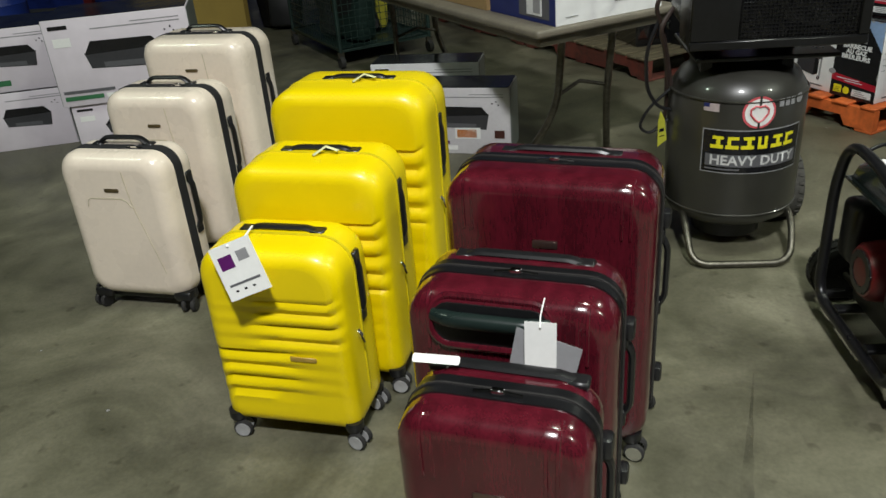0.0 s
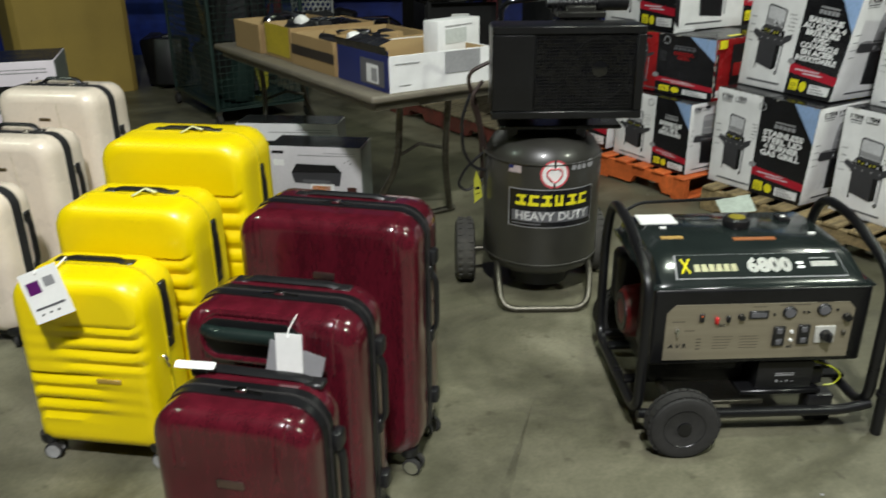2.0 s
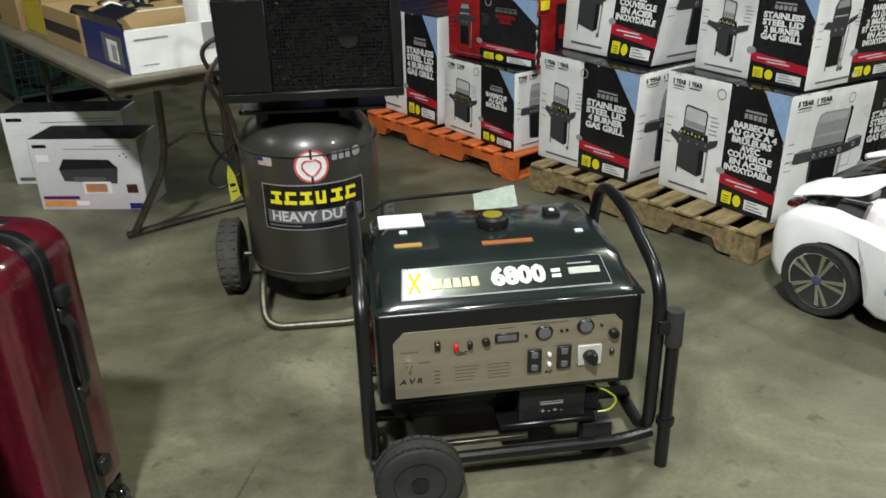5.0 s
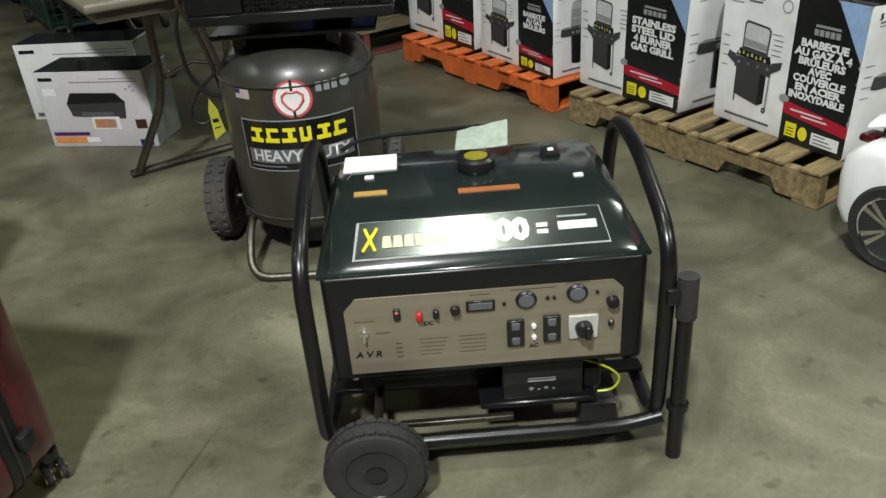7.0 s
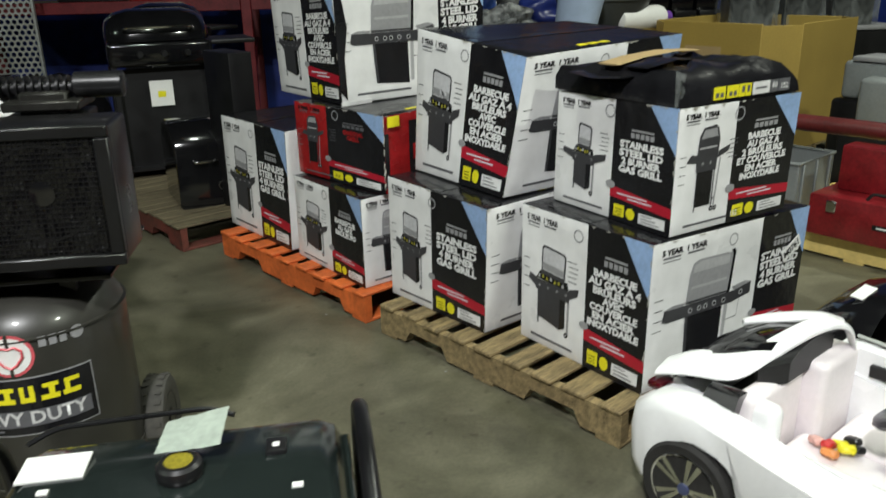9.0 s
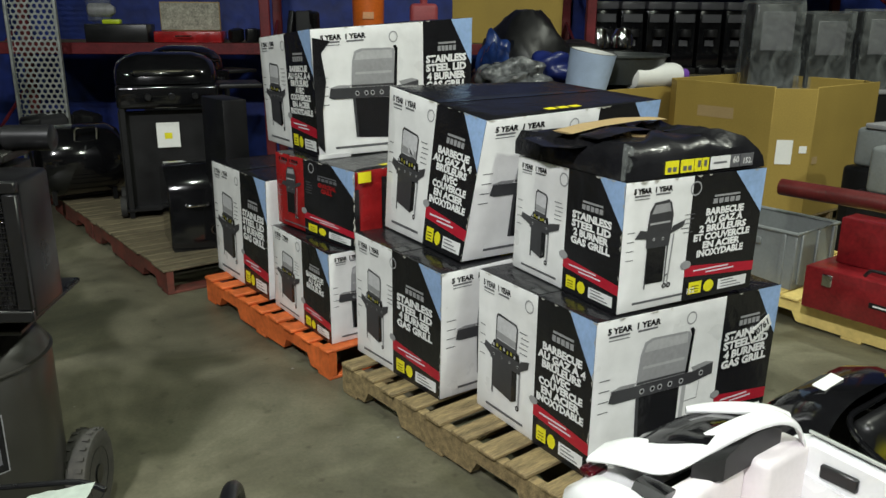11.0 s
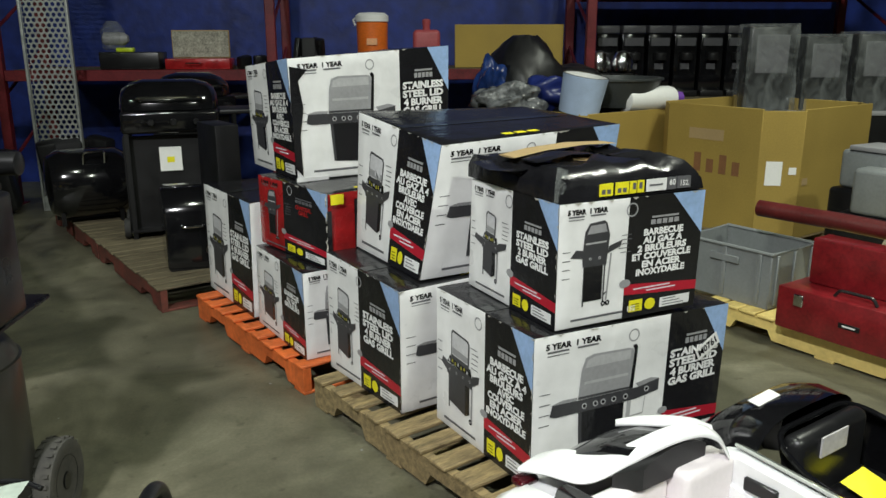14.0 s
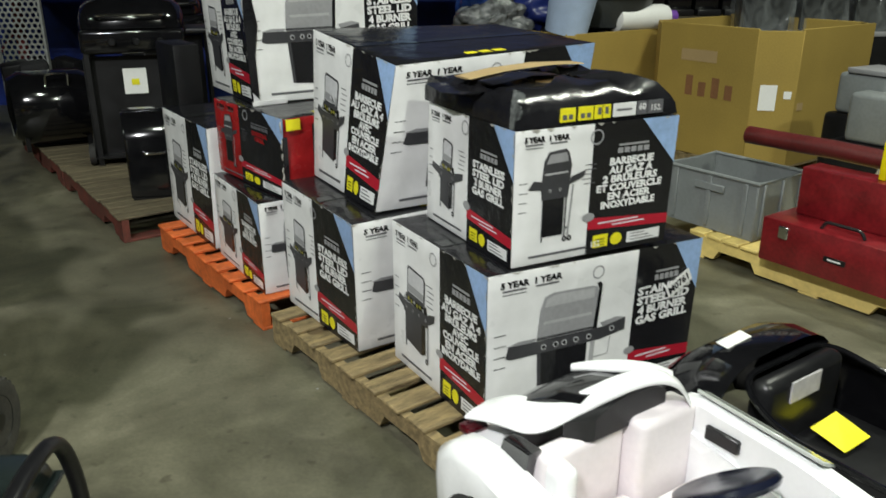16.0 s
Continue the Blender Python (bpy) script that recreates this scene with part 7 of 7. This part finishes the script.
# ---- red rack with a blue back ----
RACKY = 8.5
RX = (-1.45, 1.05, 4.05, 7.0)
tagged(part("rack_back", block(-9, 12, 9.72, 9.76, 0, 4), BLUETARP, smooth=False), "deep blue sheeting behind the racks", "sheeting", kind="structure")
rack = thing("pallet_rack", "red steel pallet rack with loaded shelves", "rack", pose(0, 0, 0))
for x in RX:
    for y in (RACKY, RACKY + 1.0):
        up = part("upright", block(x - 0.045, x + 0.045, y - 0.035, y + 0.035, 0, 3.6, 0.006, 1), RACKRED, rack)
        part("foot_plate", block(x - 0.08, x + 0.08, y - 0.07, y + 0.07, 0, 0.008), RACKRED, up)
    for z in (0.4, 1.0, 1.6):
        part("brace", tube([(x, RACKY, z), (x, RACKY + 1.0, z + 0.45)], 0.016, 6), RACKRED, rack)
for a, b in zip(RX, RX[1:]):
    for z in (1.25,) if a < 4 else (0.95, 2.0):
        part("beam", block(a + 0.046, b - 0.046, RACKY - 0.025, RACKY + 0.025, z - 0.1, z, 0.005, 1), RACKRED, rack)
        part("beam", block(a + 0.046, b - 0.046, RACKY + 0.975, RACKY + 1.025, z - 0.1, z, 0.005, 1), RACKRED, rack)
        part("shelf", block(a + 0.05, b - 0.05, RACKY + 0.027, RACKY + 0.97, z - 0.03, z - 0.002), DECKWOOD, rack)
part("beam", block(-4.5, RX[0] - 0.046, RACKY - 0.025, RACKY + 0.025, 1.05, 1.15, 0.005, 1), RACKRED, rack)
part("upright", block(-4.6, -4.5, RACKY - 0.035, RACKY + 0.035, 0, 3.6, 0.006, 1), RACKRED, rack)

# perforated steel tray leaning upright against the rack
pt = thing("perforated_tray", "upright galvanised steel tray with rows of holes", "tray", pose(-1.03, 8.14, 0.0))
W, cell = 0.40, 0.05
g = bmesh.new()
for r in range(56):
    for c in range(8 if r % 2 == 0 else 7):
        cx, cz = (c + (0.5 if r % 2 == 0 else 1.0)) * cell, 0.15 + r * 0.044
        outer = [(cx + dx * cell / 2, cz + dz * 0.022) for dx, dz in ((-1, -1), (0, -1), (1, -1), (1, 0), (1, 1), (0, 1), (-1, 1), (-1, 0))]
        inner = [(cx + 0.019 * math.cos(radians(a)), cz + 0.019 * math.sin(radians(a))) for a in (225, 270, 315, 0, 45, 90, 135, 180)]
        vo, vi = [g.verts.new((x, 0, z)) for x, z in outer], [g.verts.new((x, 0, z)) for x, z in inner]
        vb = [g.verts.new((x, 0.004, z)) for x, z in inner]
        for k in range(8):
            g.faces.new((vo[k], vo[(k + 1) % 8], vi[(k + 1) % 8], vi[k]))
            g.faces.new((vi[k], vi[(k + 1) % 8], vb[(k + 1) % 8], vb[k]))
part("perforated_plate", g, GALV, pt, smooth=False)
for x in (0.0, W):
    part("edge_rail", block(x - 0.016, x + 0.006, -0.03, 0.01, 0.0, 2.65, 0.004, 1), GALV, pt)
part("foot_block", block(0.0, W, -0.02, 0.01, 0.0, 0.13, 0.004, 1), GALV, pt)

# goods on the shelf
tb = thing("tool_box", "open black tool box with a yellow tool on the shelf", "tool box", pose(-0.55, 8.52, 1.25))
part("tray", block(0, 0.55, 0, 0.28, 0, 0.16, 0.012, 2), BLACK, tb)
part("tool", block(0.14, 0.3, 0.06, 0.14, 0.16, 0.20, 0.012, 2), mat("lime_tool", (0.5, 0.62, 0.02), 0.4), tb)
part("power_tool", lathe([(0.03, 0), (0.06, 0.02), (0.06, 0.2), (0.03, 0.24)], 16, "x", pose(0.0, 0.15, 0.28)), GREYCARD, tb)
part("clear_wrap", lathe([(0.05, 0), (0.1, 0.03), (0.11, 0.2), (0.05, 0.28)], 16, "z", pose(0.1, 0.15, 0.16)), CLEARFILM, tb)
tr = thing("tool_case", "red tool case with its picture-lined lid open", "tool case", pose(0.05, 8.52, 1.25))
part("case", block(0, 0.6, 0, 0.3, 0, 0.10, 0.01, 2), REDBOX, tr)
part("lid", block(0, 0.55, 0.29, 0.31, 0.10, 0.36, 0.006, 1), CARD_IN, tr)
part("lid_sheet", block(0.01, 0.54, 0.285, 0.289, 0.11, 0.35), mat("photo_sheet", (0.34, 0.33, 0.27), 0.5, vary=0.4, scale=14), tr)
part("handle", tube([(0.2, -0.01, 0.06), (0.2, -0.05, 0.06), (0.34, -0.05, 0.06), (0.34, -0.01, 0.06)], 0.007, 6, bend=0.02), CHROME, tr)
dark_contents(pose(0.68, 8.55, 1.25), 0.3, 0.3, 0.13, "dark cables on the shelf", 41, (DARK, BLACK), 5)
dark_contents(pose(1.2, 8.56, 1.25), 0.4, 0.3, 0.3, "dark goods on the rack shelf", 42, (DARK, BLACK, FABRIC), 6)
ck = thing("drinks_cooler", "orange drinks cooler with a white lid on the shelf", "cooler", pose(1.98, 8.72, 1.25))
part("barrel", lathe([(0.12, 0), (0.14, 0.01), (0.15, 0.42), (0.14, 0.43)], 32), mat("cooler_orange", (0.75, 0.16, 0.02), 0.4), ck)
part("lid", lathe([(0.15, 0.43), (0.158, 0.435), (0.158, 0.49), (0.12, 0.515), (0.02, 0.52)], 32), SHEET, ck)
part("label", block(-0.05, 0.05, -0.156, -0.147, 0.22, 0.28), mat("pale_orange", (0.8, 0.4, 0.2), 0.5), ck)
part("handle", tube([(-0.16, 0, 0.40), (-0.18, 0, 0.45), (-0.16, 0, 0.47)], 0.01, 6), SHEET, ck)
jg = thing("fuel_jug", "faded red plastic fuel jug on the shelf", "jug", pose(2.5, 8.72, 1.25))
part("jug", block(-0.13, 0.13, -0.09, 0.09, 0, 0.36, 0.04, 3), mat("faded_red", (0.38, 0.07, 0.08), 0.5), jg)
part("spout", lathe([(0.035, 0.35), (0.035, 0.40), (0.04, 0.41), (0.04, 0.45), (0.02, 0.46)], 18), mat("faded_red", (0.38, 0.07, 0.08), 0.5), jg)
tagged(part("cardboard_sheet", block(2.78, 3.85, 8.80, 8.82, 1.25, 1.66, 0.004, 1), OCHRE), "flat ochre cardboard sheet standing on the shelf", "cardboard")


def coffee_machine(x, y, z):
    t = thing("coffee_machine", "black coffee machine with steel trim on the shelf", "coffee machine", pose(x, y, z), group="row of coffee machines")
    part("body", block(0, 0.235, 0.03, 0.36, 0, 0.62, 0.012, 2), GLOSSBLACK, t)
    part("top_tank", block(0.0, 0.235, 0.02, 0.3, 0.625, 0.70, 0.01, 2), DIMINK, t)
    part("base", block(0.0, 0.235, -0.06, 0.03, 0, 0.06, 0.01, 2), BLACK, t)
    part("control_strip", block(0.02, 0.215, 0.015, 0.031, 0.50, 0.58, 0.003, 1), DIMINK, t)
    part("spout", lathe([(0.06, 0.36), (0.065, 0.37), (0.06, 0.43), (0.03, 0.44)], 18, m=pose(0.117, 0.0, 0)), BLACK, t)
    part("tag_print", block(0.07, 0.16, 0.0275, 0.0295, 0.27, 0.33), DIMINK, t)
    return t


for k in range(6):
    coffee_machine(4.22 + 0.27 * k, 8.95 - 0.0 * k, 0.951)
for k in range(2):
    bw = lathe([(0.03, 0), (0.1, 0.02), (0.11, 0.1), (0.07, 0.19), (0.02, 0.21)], 28)
    tagged(part("steel_dome", bw, CHROME), "polished steel dome on the shelf", "dome", group="steel domes").matrix_basis = pose(4.17 + 0.23 * k, 8.62, 1.2)
for k in range(2):
    tagged(part("dome_stand", block(-0.1, 0.1, -0.08, 0.08, 0, 0.25, 0.01, 1), BLACK), "plain black stand on the rack shelf", "stand", group="dome stands").matrix_basis = pose(4.17 + 0.23 * k, 8.62, 0.951)


def boxed_goods(x, y, z, w, h, m2, label):
    t = thing("product_carton", label, "carton", pose(x, y, z), group="cartons on the upper shelf")
    part("box", block(0, w, 0, 0.25, 0, h, 0.004, 1), INK, t)
    part("picture", block(0.02, w - 0.02, -0.003, -0.0006, 0.03, h * 0.75), m2, t)
    part("picture_bowl", lathe([(0.03, -0.006), (w * 0.25, -0.005), (w * 0.26, -0.003)], 16, "y", pose(w / 2, 0, h * 0.4)), mat("brown_food_print", (0.25, 0.1, 0.04), 0.5), t)
    part("title_bar", block(0.02, w - 0.02, -0.003, -0.0006, h * 0.8, h * 0.92), REDINK, t)
    return t


for k in range(5):
    boxed_goods(5.0 + 0.42 * k, 8.6, 2.001, 0.36, 0.42, WHITE if k else CARD, "black carton with a food picture on the shelf")


def bagged(m, w, d, h, label):
    t = thing("bagged_speaker", label, "speaker", m, group="bagged appliances")
    part("cabinet", block(0, w, 0, d, 0, h, 0.02, 2), DARK, t)
    part("face_panel", block(0.05, w - 0.05, -0.006, 0.001, h * 0.45, h * 0.9, 0.004, 1), DIMINK, t)
    bm = bmesh.new()
    bmesh.ops.create_cube(bm, size=1)
    bmesh.ops.subdivide_edges(bm, edges=bm.edges[:], cuts=7, use_grid_fill=True)
    rng = random.Random(round(h * 100 + w * 37))
    for v in bm.verts:
        k = 1.10 + rng.uniform(-0.03, 0.05) + 0.10 * max(0, -v.co.z)
        v.co = Vector((w / 2 + v.co.x * w * k, d / 2 + v.co.y * d * k, h / 2 + v.co.z * h * (1.06 if v.co.z > 0 else 0.99)))
    part("clear_bag", bm, CLEARFILM, t)
    return t


crate = thing("crate", "dark covered crate behind the bulk carton", "crate", pose(5.0, 7.25, 0))
part("body", block(0, 1.6, 0, 0.75, 0, 0.90, 0.01, 1), BLACK, crate)
part("cover", block(-0.01, 1.61, -0.01, 0.76, 0.9005, 0.94, 0.01, 2), GREYCARD, crate)
bagged(pose(5.12, 7.38, 0.941, 0, 0, -8), 0.36, 0.3, 0.68, "black appliance wrapped in a clear plastic bag")
bagged(pose(5.56, 7.30, 0.941, 0, 0, 6), 0.36, 0.3, 0.60, "black appliance wrapped in a clear plastic bag")
bagged(pose(6.0, 7.3, 0.941, 0, 0, -4), 0.36, 0.3, 0.62, "black appliance wrapped in a clear plastic bag")

# ---- black barbecues on the red pallets ----


def barbecue(m, w, low=False):
    t = thing("barbecue", "assembled glossy black barbecue on a pallet", "barbecue", m, group="black barbecues")
    h = 0.80 if not low else 0.42
    for x in (0.03, w - 0.03):
        for y in (0.03, 0.42):
            part("leg", block(x - 0.016, x + 0.016, y - 0.016, y + 0.016, 0, h), SOOT, t)
    part("cabinet_panel", block(0.03, w - 0.03, 0.10, 0.12, 0.06, h - 0.08, 0.004, 1), SOOT, t)
    part("cabinet_side", block(0.0, 0.014, 0.03, 0.42, 0.06, h - 0.08, 0.004, 1), SOOT, t)
    part("shelf_plate", block(0.0, w, 0, 0.44, 0.05, 0.065), SOOT, t)
    part("firebox", block(0.0, w, 0.0, 0.46, h - 0.06, h + 0.1, 0.03, 3), GLOSSBLACK, t)
    lidm = bmesh.new()
    rings = []
    for i, x in enumerate((0.0, 0.02, 0.07, 0.16, w - 0.16, w - 0.07, w - 0.02, w)):
        k = (0.45, 0.7, 0.88, 1.0)[min(i, 7 - i)]
        rings.append([lidm.verts.new((x, 0.23 - 0.23 * k * math.cos(math.pi * q / 14), h + 0.102 + 0.2 * k * math.sin(math.pi * q / 14))) for q in range(15)])
    for a, b in zip(rings, rings[1:]):
        for q in range(14):
            lidm.faces.new((a[q], b[q], b[q + 1], a[q + 1]))
    lidm.faces.new(rings[0])
    lidm.faces.new(rings[-1][::-1])
    bmesh.ops.recalc_face_normals(lidm, faces=lidm.faces)
    lid = part("lid", lidm, GLOSSBLACK, t)
    part("lid_handle", tube([(0.12, 0.02, h + 0.17), (0.12, -0.04, h + 0.19), (w - 0.12, -0.04, h + 0.19), (w - 0.12, 0.02, h + 0.17)], 0.01, 8, bend=0.03), CHROME, lid)
    part("side_shelf", block(w + 0.004, w + 0.30, 0.04, 0.42, h + 0.06, h + 0.09, 0.008, 2), SOOT, t)
    for x in (0.2, 0.35, 0.5):
        if x < w - 0.05:
            part("knob", lathe([(0.018, -0.03), (0.022, -0.025), (0.022, 0)], 14, "y", pose(x, 0.0, h + 0.02)), BLACK, t)
    for y in (0.06, 0.4):
        part("wheel", lathe([(0.02, -0.02), (0.07, -0.02), (0.075, 0), (0.07, 0.02), (0.02, 0.02)], 20, "x"), RUBBER, t, at=pose(-0.02, y, 0.075))
    return t


barbecue(pose(0.33, 6.35, 0.151, 0, 0, 15), 0.66)
barbecue(pose(-0.22, 6.75, 0.151, 0, 0, 34) @ pose(0.95, 0.35, 0, 0, 0, 10), 0.6)
low = thing("barbecue", "low black barbecue with rounded lid on the pallet", "barbecue", pose(-0.46, 6.9, 0.151, 0, 0, 30), group="black barbecues")
part("drum", lathe([(0.04, 0.0), (0.2, 0.02), (0.24, 0.1), (0.24, 0.5), (0.2, 0.58), (0.04, 0.6)], 32, "x", pose(0, 0, 0.30) @ Matrix.Diagonal((1, 1.1, 1.1, 1))), GLOSSBLACK, low)
for x in (0.08, 0.5):
    for y in (-0.14, 0.14):
        part("leg", block(x - 0.015, x + 0.015, y - 0.015, y + 0.015, 0, 0.12), DARK, low)
part("handle", tube([(0.25, -0.2, 0.47), (0.25, -0.24, 0.56), (0.4, -0.24, 0.56), (0.4, -0.2, 0.47)], 0.009, 8, bend=0.03), CHROME, low)
cab = thing("smoker_cabinet", "black rounded smoker lid standing on the pallet", "smoker", pose(0.82, 5.52, 0.151, 0, 0, 20))
part("shell", arch_panel([(0.0, 0.0), (0.0, 0.36), (0.05, 0.44), (0.14, 0.49), (0.26, 0.5), (0.34, 0.47), (0.4, 0.38), (0.4, 0.0)], 0.30), GLOSSBLACK, cab)
part("handle", tube([(0.1, -0.002, 0.28), (0.1, -0.04, 0.28), (0.22, -0.04, 0.28), (0.22, -0.002, 0.28)], 0.009, 8, bend=0.02), CHROME, cab)
part("hinge_ring", tube([(0.26 + 0.03 * math.cos(k * math.pi / 8), -0.006, 0.12 + 0.03 * math.sin(k * math.pi / 8)) for k in range(16)], 0.006, 6, closed=True), CHROME, cab)
bp = thing("black_panel_box", "flat black carton standing behind the stack", "carton", pose(1.19, 5.385, 0.151, 0, 0, 32))
part("box", block(0.0, 0.14, 0, 0.32, 0, 0.90, 0.006, 2), SOOT, bp)
tg = thing("price_sheet", "white price sheet with a yellow patch on a barbecue", "sheet", pose(0.535, 6.489, 0.62, 0, 0, 15))
part("sheet", block(0, 0.15, 0, 0.002, 0, 0.17), SHEET, tg)
part("yellow_patch", block(0.05, 0.1, -0.002, -0.0005, 0.06, 0.1), YELINK, tg)
bd = thing("plastic_barrel", "blue plastic barrel far behind the printer cartons", "barrel", pose(-4.9, 7.4, 0))
part("barrel", lathe([(0.25, 0), (0.29, 0.02), (0.29, 0.4), (0.3, 0.42), (0.29, 0.44), (0.29, 0.86), (0.26, 0.9)], 36), mat("barrel_blue", (0.015, 0.04, 0.25), 0.4), bd)
part("barrel_lid", lathe([(0.26, 0.9), (0.25, 0.905), (0.24, 0.89), (0.02, 0.89)], 36), BLACK, bd)
for k in range(3):
    dark_contents(pose(-2.6 + 0.75 * k, 7.5 + 0.2 * k, 0.0), 0.7, 0.5, 0.5 + 0.1 * k, "dark boxed goods on the floor by the rack", 51 + k, (BLACK, DARK, FABRIC, SOOT), 6)

# dark machine with a round spout behind the tool chest
mc = thing("shop_machine", "grey and black shop machine with a round spout", "machine", pose(5.12, 5.28, 0.0, 0, 0, 25))
part("body", block(0.0, 0.5, 0.0, 0.4, 0.0, 0.62, 0.03, 3), SOOT, mc)
part("motor_housing", block(0.03, 0.36, 0.04, 0.36, 0.62, 0.86, 0.03, 3), BIN, mc)
part("spout", lathe([(0.05, -0.16), (0.065, -0.165), (0.068, -0.15), (0.068, 0.0), (0.085, 0.02), (0.085, 0.06)], 28, "y", pose(0.3, -0.02, 0.62)), BIN, mc)
# Black disc stands in for the shade inside the spout's bore.
part("spout_mouth", lathe([(0.002, -0.150), (0.058, -0.152), (0.058, -0.13)], 24, "y", pose(0.3, -0.02, 0.62)), BLACK, mc)
part("cable", tube([(0.2, -0.01, 0.72), (0.08, -0.06, 0.70), (-0.04, -0.05, 0.52), (-0.03, -0.03, 0.3)], 0.008, 8, bend=0.08), GREYCARD, mc)
part("top_tray", block(0.02, 0.3, 0.05, 0.3, 0.86, 0.89, 0.008, 2), GREYCARD, mc)

# ---- marks on the floor ----
SCUFF = film_mat("scuff_film", (0.05, 0.046, 0.034), 0.5, 1.0)


def scuff(points, width):
    """A faint dark rubber streak on the concrete, with wavering edges."""
    pts = smooth_path([(x, y, 0.0015) for x, y in points], 0.3, seg=8)
    rng = random.Random(len(points))
    bm = bmesh.new()
    rows = []
    for i, p in enumerate(pts):
        d = (pts[min(i + 1, len(pts) - 1)] - pts[max(i - 1, 0)]).normalized()
        s = Vector((-d.y, d.x, 0)) * width * math.sin(math.pi * (i + 0.3) / len(pts))
        rows.append((bm.verts.new(p + s * rng.uniform(0.7, 1.2)), bm.verts.new(p - s * rng.uniform(0.7, 1.2))))
    for a, b in zip(rows, rows[1:]):
        bm.faces.new((a[0], b[0], b[1], a[1]))
    tagged(part("scuff_mark", bm, SCUFF, smooth=False), "faint curved rubber streak on the concrete", "floor mark", kind="structure")


scuff(((0.46, 0.9), (0.52, 1.35), (0.62, 1.7), (0.72, 2.05)), 0.016)
rngf = random.Random(77)
for k in range(16):
    r = rngf.uniform(0.003, 0.007)
    x, y = rngf.uniform(-1.8, 2.4), rngf.uniform(1.0, 4.4)
    bm = bmesh.new()
    flat(bm, [(x + r * rngf.uniform(0.6, 1.2) * math.cos(a * math.pi / 3), y + r * rngf.uniform(0.6, 1.2) * math.sin(a * math.pi / 3), 0.002) for a in range(6)])
    tagged(part("paper_scrap", bm, GREYCARD, smooth=False), "tiny grey paper scrap on the concrete floor", "scrap", group="scraps on the floor")
